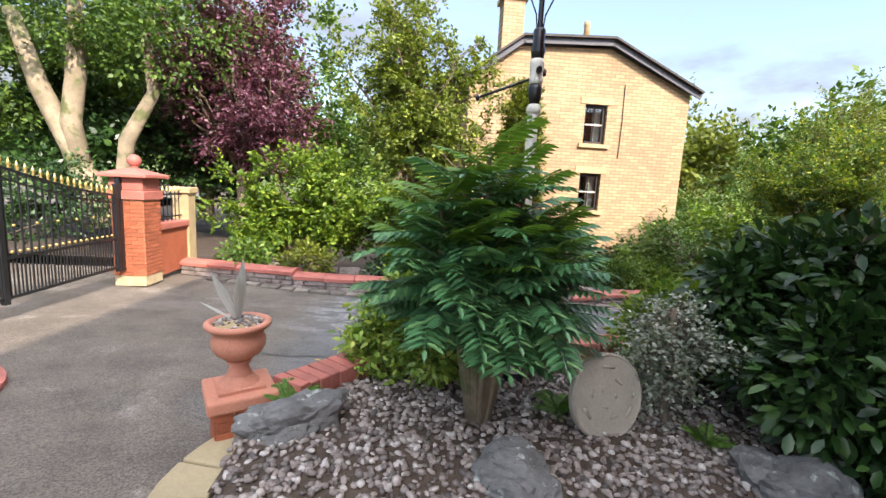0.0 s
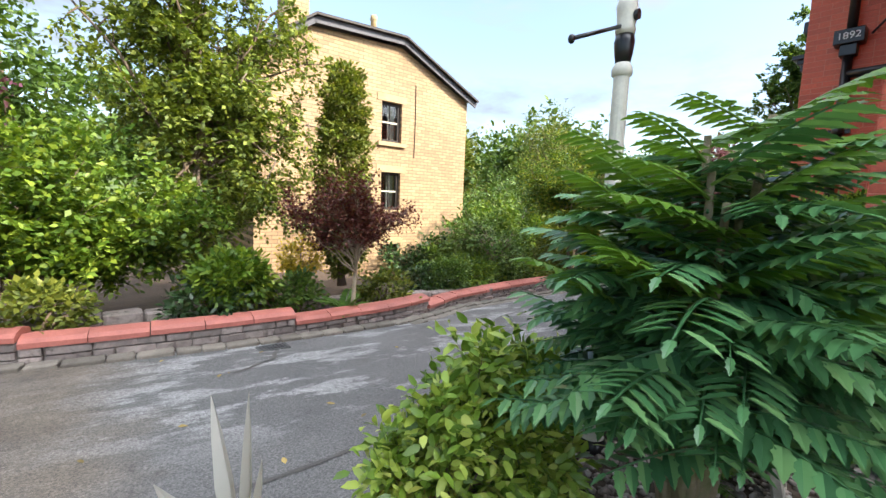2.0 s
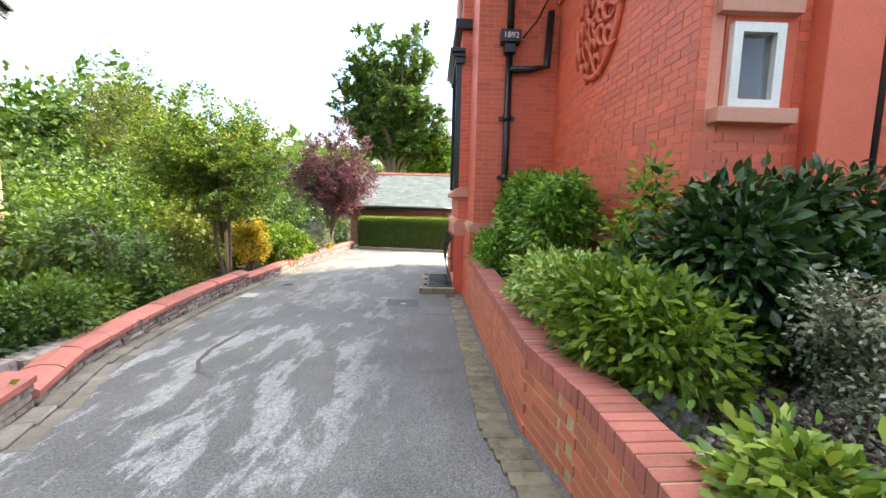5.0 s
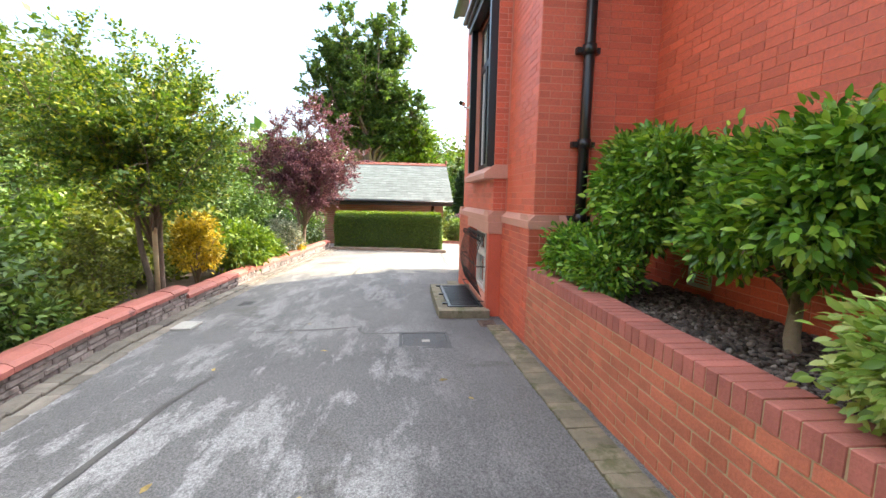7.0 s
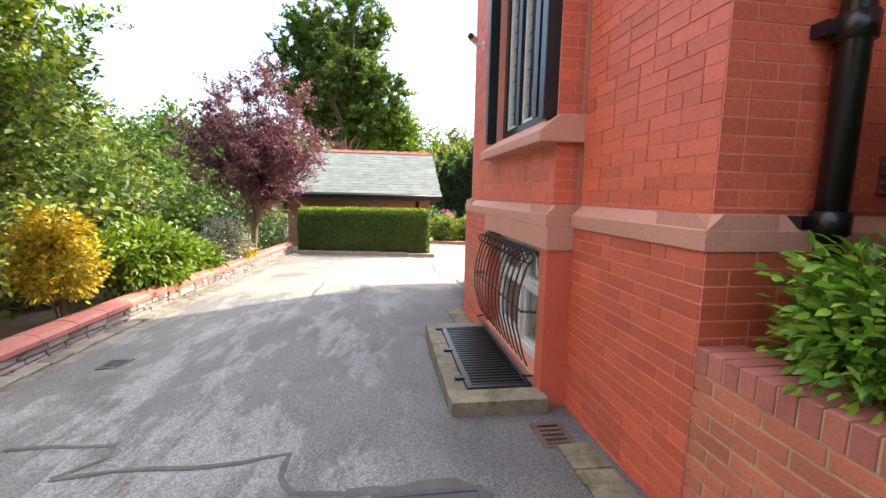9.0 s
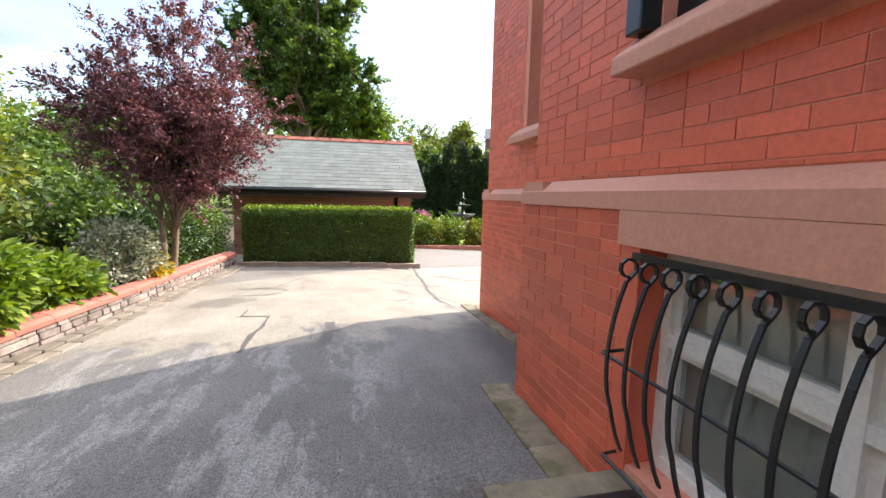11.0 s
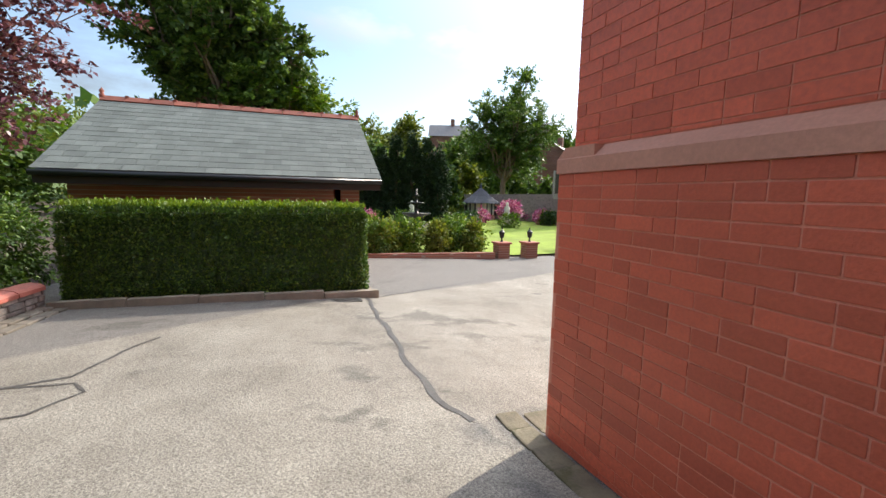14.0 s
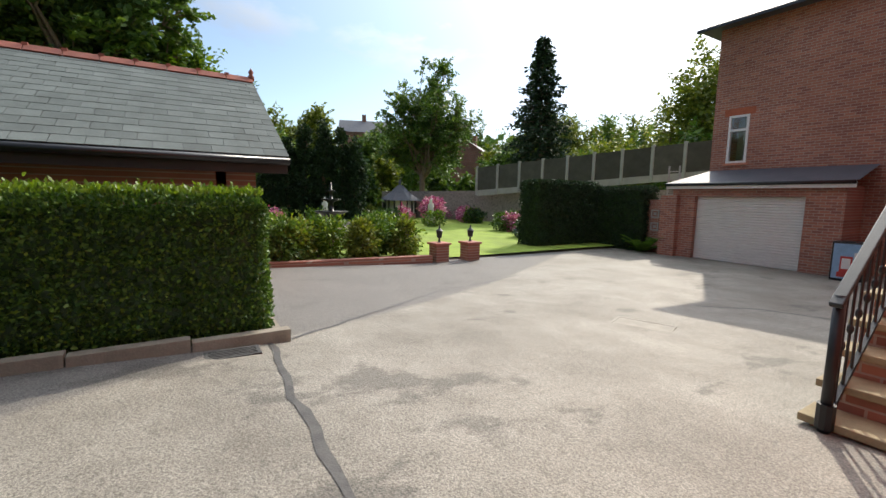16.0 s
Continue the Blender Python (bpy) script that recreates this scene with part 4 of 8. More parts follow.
M_BRICKSTUFF = island_surface("painted_red_bricks", [(0.0, tint(RED, 0.84)), (0.3, tint(RED, 1.0)), (0.9, tint(RED, 1.1)), (1.0, tint(RED, 1.2))], 0.5, 50, 0.15)

LOWER = [
    # name, origin, along, facing, length, z0, holes (relative), most
    ("pier_wall", (XA, YP, 0), (1, 0, 0), (0, 1, 0), BAY0 - XA, -1.05, (), 110),
    ("bay_wall", (BAY0, YBAY, 0), (1, 0, 0), (0, 1, 0), BAY1 - BAY0, -1.15, ((BW[0] - BAY0 - 0.12, BW[1] - BAY0 + 0.12, -1.0, 0.45),), 200),
    ("rear_wall", (BAY1, YREC, 0), (1, 0, 0), (0, 1, 0), XEND - BAY1, -1.35, (), 300),
]
for name, o, u, n, length, z0, holes, most in LOWER:
    g = Geo()
    if name == "bay_wall":
        wall_with_holes(g, BAY0, BAY1, YBAY - JP, z0, S_LO, [BW], 0.45)
    else:
        g.box(o[0], o[0] + length, o[1] - 0.45, o[1] - JP, z0, S_LO)
    w = gpart(name, g, M_MORTAR, house)
    lay_bricks(w, o, u, n, length, z0, S_LO, holes, most, seed=len(name))
# returns and back of the lower storey
g = Geo()
g.box(XA, XA + 0.4, YS - 0.4, YP - 0.46, -1.0, S_LO)
lowret = gpart("return_wall", g, M_MORTAR, house)
lay_bricks(lowret, (XA, YP, 0), (0, -1, 0), (-1, 0, 0), YP - YS, -0.3, S_LO, (), 60, seed=5)
g = Geo()
g.box(BAY0, BAY0 + 0.3, YP, YBAY - 0.46, -1.1, S_LO)
g.box(BAY1 - 0.3, BAY1, YREC - 0.1, YBAY - 0.46, -1.2, S_LO)
g.box(XEND - 0.4, XEND, -9.0, YREC - 0.46, -2.2, S_LO)
gpart("return_wall", g, M_MORTAR, house)
endret = part("return_wall", Geo().box(BAY1 - 0.1, BAY1 - JP, YREC, YBAY - 0.02, -1.2, S_LO).mesh("return_wall", M_MORTAR), house)
lay_bricks(endret, (BAY1, YBAY, 0), (0, -1, 0), (1, 0, 0), YBAY - YREC, -1.2, S_LO, (), 60, seed=6)
eastw = part("east_wall", Geo().box(XEND - 0.1, XEND - JP, -9.0, YREC - 0.01, -2.2, S_LO).mesh("east_wall", M_MORTAR), house)
lay_bricks(eastw, (XEND, YREC, 0), (0, -1, 0), (1, 0, 0), 3.0, -1.8, S_LO, (), 0, seed=7)
shieldlow = part("shield_wall", Geo().box(XB, XA, YS - 0.4, YS - JP, -0.6, S_LO).mesh("shield_wall", M_MORTAR), house)
lay_bricks(shieldlow, (XB, YS, 0), (1, 0, 0), (0, 1, 0), XA - XB, -0.2, S_LO, (), 0, seed=8)

# string course: flush below, sloped back above
STRING = [(0.0, S_LO), (0.0, S_LO + 0.075), (-SETBACK - 0.01, S_HI), (-0.3, S_HI), (-0.3, S_LO)]


def string_run(a, b, out=0.012):
    """Drawn from a to b, its face to the left of the way."""
    g = Geo()
    g.extrude([(i + out, j) for i, j in STRING], (*a, 0), (*b, 0))
    gpart("string_course", g, M_STRING, house, "pinkish painted sandstone band")


string_run((XA - 0.007, YP), (BAY0 - 0.02, YP))
string_run((BAY0 - 0.007, YBAY), (BAY1 + 0.007, YBAY))
string_run((BAY1 - 0.02, YREC), (XEND + 0.007, YREC))
string_run((XB - 0.007, YS), (XA, YS))
string_run((XA, YS), (XA, YP + 0.007), 0.010)
string_run((BAY0, YP - 0.1), (BAY0, YBAY + 0.007), 0.010)
string_run((BAY1, YBAY + 0.007), (BAY1, YREC - 0.1), 0.010)
string_run((XEND, YREC + 0.007), (XEND, -8.0), 0.010)
string_run((XB, -2.9), (XB, YS + 0.007), 0.010)

# upper storeys, set back above the band
sb = SETBACK
UPPER = [
    ("pier_wall_upper", XA + sb, BAY0, YP - sb, [], 30),
    ("bay_wall_upper", BAY0 + sb, BAY1 - sb, YBAY - sb, [UW, UW2], 0),
    ("rear_wall_upper", BAY1, XEND - sb, YREC - sb, [SW], 0),
    ("shield_wall_upper", XB + sb, XA + sb, YS - sb, [], 0),
]
for name, x0, x1, y, holes, most in UPPER:
    g = Geo()
    wall_with_holes(g, x0, x1, y - JP, S_HI - 0.01, TOP, holes, 0.16 if name.startswith("shield") else 0.4)
    w = gpart(name, g, M_MORTAR, house)
    tall = 3.6 if name.startswith("shield") else TOP
    lay_bricks(w, (x0, y, 0), (1, 0, 0), (0, 1, 0), x1 - x0, S_HI + 0.002, tall, [(h[0] - x0 - 0.09, h[1] - x0 + 0.09, h[2] - 0.2, h[3] + 0.2) for h in holes], most, seed=31 + len(name))
side = part("return_wall_upper", Geo().box(XA + sb + JP, XA + 0.4, YS - 0.3, YP - sb - 0.41, S_HI - 0.01, TOP).box(XA + sb + JP, XA + 0.4, YP - sb - 0.41, YP - sb - JP - 0.002, S_HI, S_HI + 0.01).mesh("return_wall_upper", M_MORTAR), house)
lay_bricks(side, (XA + sb, YP - sb, 0), (0, -1, 0), (-1, 0, 0), YP - YS, S_HI + 0.002, 4.6, (), 0, seed=41)
side = part("return_wall_upper", Geo().box(BAY1 - sb - 0.1, BAY1 - sb - JP, YREC - sb, YBAY - sb - 0.41, S_HI, TOP).mesh("return_wall_upper", M_MORTAR), house)
lay_bricks(side, (BAY1 - sb, YBAY - sb, 0), (0, -1, 0), (1, 0, 0), YBAY - YREC, S_HI + 0.002, 4.6, (), 0, seed=42)
side = part("return_wall_upper", Geo().box(BAY0 + sb + JP, BAY0 + sb + 0.1, YP - 0.2, YBAY - sb - 0.41, S_HI, TOP).mesh("return_wall_upper", M_MORTAR), house)
lay_bricks(side, (BAY0 + sb, YBAY - sb, 0), (0, -1, 0), (-1, 0, 0), YBAY - YP, S_HI + 0.002, 4.6, (), 0, seed=43)
side = part("east_wall_upper", Geo().box(XEND - sb - 0.3, XEND - sb - JP, -9.0, YREC - sb - 0.41, S_HI, TOP).mesh("east_wall_upper", M_REDWALL), house)
lay_bricks(side, (XEND - sb, YREC - sb, 0), (0, -1, 0), (1, 0, 0), 2.0, S_HI + 0.002, 4.6, (), 0, seed=44)

# west wall with its window, an added shade block, and the back of the house
WW = (3.02, 3.37, 1.4, 1.95)
g = Geo()
for a, b, c, d in ((-3.0, WW[0], -0.6, TOP), (WW[1], YS - sb - 0.17, -0.6, TOP), (WW[0], WW[1], -0.6, WW[2]), (WW[0], WW[1], WW[3], TOP)):
    g.box(XB + sb, XB + sb + 0.35, a, b, c, d)
g.box(XB + sb, XB + sb + 0.35, YS - sb - 0.165, YS - sb - JP - 0.004, S_HI, S_HI + 0.02)
westw = gpart("west_wall", g, M_REDWALL, house)
lay_bricks(westw, (XB + sb - 0.002, YS - sb, 0), (0, -1, 0), (-1, 0, 0), 3.0, 0.0, 4.2, [(YS - sb - WW[1] - 0.12, YS - sb - WW[0] + 0.12, WW[2] - 0.14, WW[3] + 0.34)], 0, seed=45)
gpart("pilaster", Geo().box(XB - 0.10, XB + sb + 0.1, 2.45, 2.82, -0.5, TOP), M_REDWALL, house, "pink painted pilaster", bevel=0.01)
# Unseen block added beside the house to throw shade on drive and bed.
gpart("shade_block", Geo().box(1.5, 2.9, -9.0, 0.3, -0.6, 6.5), M_REDWALL, house)
gpart("rear_block", Geo().box(2.9, XEND - sb - JP, -9.0, -8.7, -2.2, TOP), M_REDWALL, house)
g = Geo()
v = [(0.3, -9.5, TOP + 0.3), (XEND + 0.3, -9.5, TOP + 0.3), (XEND + 0.3, YREC + 0.4, TOP), (XB - 0.3, YREC + 0.4, TOP), (3.5, -4, TOP + 1.5), (10.5, -4, TOP + 1.5)]
g.add(v, [(0, 1, 5, 4), (1, 2, 5), (2, 3, 4, 5), (3, 0, 4), (0, 3, 2, 1)])
gpart("roof", g, M_DARKSLATE, house)
gpart("gutter", Geo().beam((XB - 0.3, YREC + 0.45, TOP), (XEND + 0.3, YREC + 0.45, TOP), 0.12, 0.1), M_BLACK, house)


def window_unit(name, parent, x0, x1, z0, z1, y, lights, transom, frame_mat, bar=0.05, room=0.9, pale_panel=False):
    """Casements facing +y: outer frame, mullions, sashes, panes, and a near-black box behind that stands for the room's
    dimness.
    """
    w = part(name, Geo().box(x0, x0 + bar, y - 0.09, y, z0, z1).box(x1 - bar, x1, y - 0.09, y, z0, z1).box(x0 + bar, x1 - bar, y - 0.09, y, z1 - bar, z1).box(x0 + bar, x1 - bar, y - 0.09, y, z0, z0 + bar).mesh("frame", frame_mat), parent)
    g, panes = Geo(), []
    step = (x1 - x0 - bar) / lights
    for i in range(lights):
        a, b = x0 + bar / 2 + i * step + bar / 2, x0 + bar / 2 + (i + 1) * step - bar / 2
        if i:
            part("mullion", Geo().box(a - bar, a, y - 0.085, y + 0.012, z0 + bar, z1 - bar).mesh("mullion", frame_mat), w)
        for c, d in ((z0 + bar, transom - bar / 2), (transom + bar / 2, z1 - bar)) if transom else ((z0 + bar, z1 - bar),):
            s = 0.032
            part("sash", Geo().box(a, a + s, y - 0.07, y - 0.02, c, d).box(b - s, b, y - 0.07, y - 0.02, c, d).box(a + s, b - s, y - 0.07, y - 0.02, c, c + s).box(a + s, b - s, y - 0.07, y - 0.02, d - s, d).mesh("sash", M_WHITE), w, "white sash")
            p = part("pane", Geo().box(a + s, b - s, y - 0.05, y - 0.044, c + s, d - s).mesh("pane", M_GLASS), w)
            p.visible_shadow = False
    if transom:
        part("transom", Geo().box(x0 + bar, x1 - bar, y - 0.088, y + 0.008, transom - bar / 2, transom + bar / 2).mesh("transom", frame_mat), w)
    g = Geo()
    g.box(x0 - 0.2, x1 + 0.2, y - room - 0.05, y - room, z0 - 0.3, z1 + 0.3)
    g.box(x0 - 0.25, x0 - 0.2, y - room, y - 0.36, z0 - 0.3, z1 + 0.3)
    g.box(x1 + 0.2, x1 + 0.25, y - room, y - 0.36, z0 - 0.3, z1 + 0.3)
    g.box(x0 - 0.25, x1 + 0.25, y - room, y - 0.36, z0 - 0.35, z0 - 0.3)
    g.box(x0 - 0.25, x1 + 0.25, y - room, y - 0.36, z1 + 0.3, z1 + 0.35)
    part("room_backing", g.mesh("room_backing", M_ROOM_SHADE), w)
    if pale_panel:
        # Pale sheet behind the panes imitates grey light in the glass.
        part("pane_light", Geo().box(x0 + 0.03, x1 - 0.03, y - 0.078, y - 0.073, z0, z1).mesh("pane_light", M_PANEPALE), w)
    return w


bay_win = window_unit("bay_window", house, UW[0], UW[1], UW[2], UW[3], YBAY - sb - 0.06, 3, 2.45, M_BLACK, 0.085)
# leaded bars on the bay lights
lead = Geo()
for k in range(1, 9):
    z = UW[2] + 0.1 + k * 0.14
    if z < 2.38:
        lead.box(UW[0] + 0.13, UW[1] - 0.13, YBAY - sb - 0.103, YBAY - sb - 0.099, z, z + 0.006)
for k in range(1, 10):
    xx = UW[0] + 0.1 + k * 0.125
    lead.box(xx, xx + 0.006, YBAY - sb - 0.103, YBAY - sb - 0.099, UW[2] + 0.1, 2.4)
gpart("leading", lead, M_BLACK, bay_win)
for x in (UW[0] - 0.10, UW[1] + 0.01):
    gpart("pilaster_trim", Geo().box(x, x + 0.09, YBAY - sb - 0.05, YBAY + 0.035, UW[2] - 0.02, UW[3] + 0.12), M_BLACK, house, "black painted window post", bevel=0.006)
g = Geo()
g.box(UW[0] - 0.16, UW[1] + 0.16, YBAY - sb - 0.05, YBAY + 0.06, UW[3], UW[3] + 0.10)
g.box(UW[0] - 0.20, UW[1] + 0.20, YBAY - sb - 0.05, YBAY + 0.10, UW[3] + 0.10, UW[3] + 0.16)
g.box(UW[0] - 0.25, UW[1] + 0.25, YBAY - sb - 0.05, YBAY + 0.15, UW[3] + 0.16, UW[3] + 0.22)
gpart("window_hood", g, M_BLACK, house, "black moulded window hood", bevel=0.006)
window_unit("upper_window", house, UW2[0], UW2[1], UW2[2], UW2[3], YBAY - sb - 0.06, 3, 4.35, M_BLACK, 0.085)
gpart("window_sill", Geo().box(UW2[0] - 0.2, UW2[1] + 0.2, YBAY - sb - 0.3, YBAY + 0.07, UW2[2] - 0.16, UW2[2]), M_BLACK, house, bevel=0.01)
SILL = [(0.13, 0.0), (0.13, 0.07), (0.0, 0.17), (-0.25, 0.17), (-0.25, 0.0)]
g = Geo()
g.extrude([(i, j + UW[2] - 0.17) for i, j in SILL], (UW[0] - 0.17, YBAY - sb, 0), (UW[1] + 0.12, YBAY - sb, 0))
gpart("window_sill", g, M_STRING, house, "sloped pink sandstone sill", bevel=0.008)
g = Geo()
g.extrude([(i, j + SW[2] - 0.17) for i, j in SILL], (SW[0] - 0.1, YREC - sb, 0), (SW[1] + 0.2, YREC - sb, 0))
gpart("window_sill", g, M_STRING, house, "sloped pink sandstone sill", bevel=0.008)
window_unit("rear_window", house, SW[0], SW[1], SW[2], SW[3], YREC - sb - 0.14, 1, 2.25, M_WHITE, 0.045)
gpart("lintel", Geo().box(SW[0] - 0.15, SW[1] + 0.15, YREC - sb - 0.3, YREC - sb + 0.014, SW[3] + 0.002, SW[3] + 0.22), M_STRING, house, bevel=0.008)
# basement window: stone surround, white frame, iron bow grille
g = Geo()
g.box(BW[0] - 0.13, BW[1] + 0.13, YBAY - 0.3, YBAY + 0.013, BW[3] + 0.002, S_LO - 0.002)
gpart("lintel", g, M_STRING, house, "pink painted stone lintel")
for x in (BW[0] - 0.116, BW[1] - 0.004):
    gpart("window_jamb", Geo().box(x, x + 0.12, YBAY - 0.3, YBAY + 0.004, BW[2] - 0.24, BW[3]), M_REDWALL, house)
base_win = window_unit("basement_window", house, BW[0], BW[1], BW[2], BW[3], YBAY - 0.12, 2, -0.22, M_WHITE, 0.05, room=1.3, pale_panel=True)
grille = part("window_grille", Geo().beam((BW[0], YBAY + 0.03, BW[3] - 0.03), (BW[1], YBAY + 0.03, BW[3] - 0.03), 0.012, 0.03).mesh("top_rail", M_IRON), house, "black wrought-iron bowed window grille")
for z in (-0.28, -0.72):
    part("rail", Geo().tube([(BW[0] - 0.03, YBAY + 0.02, z), (BW[0] - 0.02, YBAY + (0.12 if z > -0.5 else 0.09), z), (BW[1] + 0.02, YBAY + (0.12 if z > -0.5 else 0.09), z), (BW[1] + 0.03, YBAY + 0.02, z)], 0.008, 6).mesh("rail", M_IRON), grille)
for i in range(13):
    x = BW[0] + 0.02 + i * (BW[1] - BW[0] - 0.06) / 12
    pts = []
    for k in range(9):      # scroll at the head
        a = math.radians(-60 + k * 42)
        pts.append((x, YBAY + 0.075 - 0.035 * math.cos(a), BW[3] - 0.07 + 0.035 * math.sin(a)))
    pts = pts[::-1]
    pts += [(x, YBAY + 0.05 + 0.10 * math.sin(math.pi * s / 12) ** 0.8 * (0.9 if s < 9 else 0.8), BW[3] - 0.06 - s * 0.0625) for s in range(1, 13)]
    bar = Geo()
    for a, b in zip(pts, pts[1:]):
        bar.beam(a, b, 0.016, 0.009)
    part("bar", bar.mesh("bar", M_IRON), grille)
# light well with its iron grating and stone kerb
well = thing("grating", "black iron grating in a stone kerb below the basement window", "grating")
zk = -0.80
KERB = block_mesh("kerb_stone", M_PAVER, 0.02, 0.006, 9)
for c, s in (((7.40 + 0.10, 5.22, zk - 0.06), (0.17, 0.62, 0.14)), ((8.95, 5.22, zk - 0.06), (0.13, 0.62, 0.14)), ((7.80, 5.47, zk - 0.06), (0.44, 0.13, 0.14)), ((8.24, 5.47, zk - 0.06), (0.43, 0.13, 0.14)), ((8.67, 5.47, zk - 0.06), (0.42, 0.13, 0.14))):
    put("kerb_stone", KERB, well, c, s)
gpart("grate_frame", Geo().box(7.59, 8.88, 5.36, 5.40, zk - 0.05, zk + 0.02).box(7.59, 8.88, 4.96, 4.99, zk - 0.05, zk + 0.02).box(7.59, 7.63, 4.99, 5.36, zk - 0.05, zk + 0.02).box(8.84, 8.88, 4.99, 5.36, zk - 0.05, zk + 0.02), M_IRON, well)
for i in range(26):
    x = 7.655 + i * 0.0465
    gpart("grate_bar", Geo().box(x, x + 0.018, 4.99, 5.36, zk - 0.03, zk + 0.014), M_IRON, well)
for x in (7.72, 8.25, 8.8):
    gpart("bracket", Geo().box(x, x + 0.05, 5.39, 5.46, zk + 0.012, zk + 0.03), M_IRON, well)
gpart("well_floor", Geo().box(7.55, 8.9, 4.94, 5.40, -1.1, -1.05), M_SOIL, well)

# date plate, hopper and downpipes
pipe = part("downpipe", Geo().tube([(XA - 0.02, 4.28, -0.1), (XA - 0.02, 4.28, 2.85)], 0.05, 10).mesh("downpipe", M_BLACK, True), house, "black cast-iron downpipe with a square hopper")
for z in (0.35, 1.05, 1.9):
    part("collar", Geo().tube([(XA - 0.02, 4.28, z), (XA - 0.02, 4.28, z + 0.09)], 0.064, 10).mesh("collar", M_BLACK, True), pipe)
    part("ear", Geo().box(XA - 0.01, XA + 0.05, 4.17, 4.39, z + 0.02, z + 0.07).mesh("ear", M_BLACK), pipe)
part("hopper", Geo().box(XA - 0.13, XA + 0.05, 4.14, 4.42, 2.96, 3.13).box(XA - 0.09, XA + 0.05, 4.2, 4.36, 2.83, 2.96).mesh("hopper", M_BLACK), pipe, bevel=0.01)
part("upper_pipe", Geo().tube([(XA - 0.02, 4.28, 3.1), (XA - 0.02, 4.28, TOP - 0.05)], 0.05, 10).mesh("upper_pipe", M_BLACK, True), pipe)
part("branch", Geo().tube([(XA - 0.02, 4.28, 2.62), (XA - 0.04, 3.98, 2.62), (XA - 0.06, 3.75, 2.66), (XA - 0.06, 3.72, 3.4)], 0.05, 10).mesh("branch", M_BLACK, True), pipe)
part("cable", Geo().tube([(XA - 0.01, 4.1, 3.05), (XA - 0.01, 3.9, 3.3), (XA - 0.01, 3.7, 3.7)], 0.012, 6).mesh("cable", M_BLACK, True), pipe)
date = bpy.data.curves.new("date", "FONT")
date.body, date.size, date.extrude, date.align_x = "1892", 0.11, 0.004, "CENTER"
date.materials.append(M_WHITE)
dob = new("date", date)
dob.parent = pipe
dob.matrix_local = Matrix.Translation((XA - 0.137, 4.28, 3.01)) @ pose(0, 0, 0, 90, 0, -90)
part("downpipe", Geo().tube([(XB - 0.01, 2.38, 0.2), (XB - 0.01, 2.38, TOP - 0.05)], 0.05, 10).mesh("downpipe", M_BLACK, True), house)
# carved relief on the shield wall
relief = part("carved_relief", Geo().box(0, 0.01, 0, 0.01, 0, 0.01).mesh("backing", M_REDWALL), house, "carved foliate terracotta shield painted red")
relief.location = (4.9, YS - sb + 0.005, 2.9)
r_rel = random.Random(12)
g = Geo()
for k in range(34):
    a = k * 0.55
    rad = 0.10 + 0.017 * k
    cx, cz = math.cos(a) * rad * 0.95, math.sin(a) * rad * 1.1
    pts = []
    for j in range(9):
        b = a + j * 0.75
        q = 0.13 * (1 - j / 10)
        pts.append((cx + math.cos(b) * q, 0.02 + 0.035 * math.sin(j / 8 * math.pi), cz + math.sin(b) * q))
    g.tube(pts, [0.012 + 0.022 * math.sin(math.pi * (j + 0.5) / 9) for j in range(9)], 6)
part("scrollwork", g.mesh("scrollwork", M_REDWALL, True), relief)
g = Geo()
pts = [(math.sin(t) * 0.60, 0.02, -0.78 + (1 - math.cos(t)) * 0.75) for t in np.linspace(-1.5, 1.5, 15)]
g.tube(pts, 0.035, 8)
part("scroll_border", g.mesh("scroll_border", M_REDWALL, True), relief)
gpart("arch_moulding", Geo().box(XB + sb, XA, YS - sb - 0.05, YS - sb + 0.10, 3.62, 3.78).box(XB + sb, XA, YS - sb - 0.05, YS - sb + 0.06, 3.5, 3.62), M_REDWALL, house, "moulded terracotta cornice", bevel=0.015)
# west window
ww = part("west_window", Geo().box(XB - 0.0, XB + 0.12, WW[0], WW[0] + 0.06, WW[2], WW[3]).box(XB, XB + 0.12, WW[1] - 0.06, WW[1], WW[2], WW[3]).box(XB, XB + 0.12, WW[0] + 0.06, WW[1] - 0.06, WW[3] - 0.06, WW[3]).box(XB, XB + 0.12, WW[0] + 0.06, WW[1] - 0.06, WW[2], WW[2] + 0.06).mesh("frame", M_WHITE), house, "white-framed narrow window")
pw = part("pane", Geo().box(XB + 0.05, XB + 0.056, WW[0] + 0.06, WW[1] - 0.06, WW[2] + 0.06, WW[3] - 0.06).mesh("pane", M_GLASS), ww)
pw.visible_shadow = False
part("room_backing", Geo().box(XB + 0.9, XB + 0.95, WW[0] - 0.3, WW[1] + 0.02, WW[2] - 0.3, WW[3] + 0.3).mesh("room_backing", M_ROOM_SHADE), ww)
gpart("lintel", Geo().box(XB - 0.012, XB + 0.3, WW[0] - 0.1, WW[1] + 0.1, WW[3] + 0.06, WW[3] + 0.22), M_STRING, house, "pink painted stone lintel", bevel=0.006)
gpart("window_sill", Geo().box(XB - 0.05, XB + 0.3, WW[0] - 0.1, WW[1] + 0.1, WW[2] - 0.1, WW[2]), M_STRING, house, bevel=0.008)
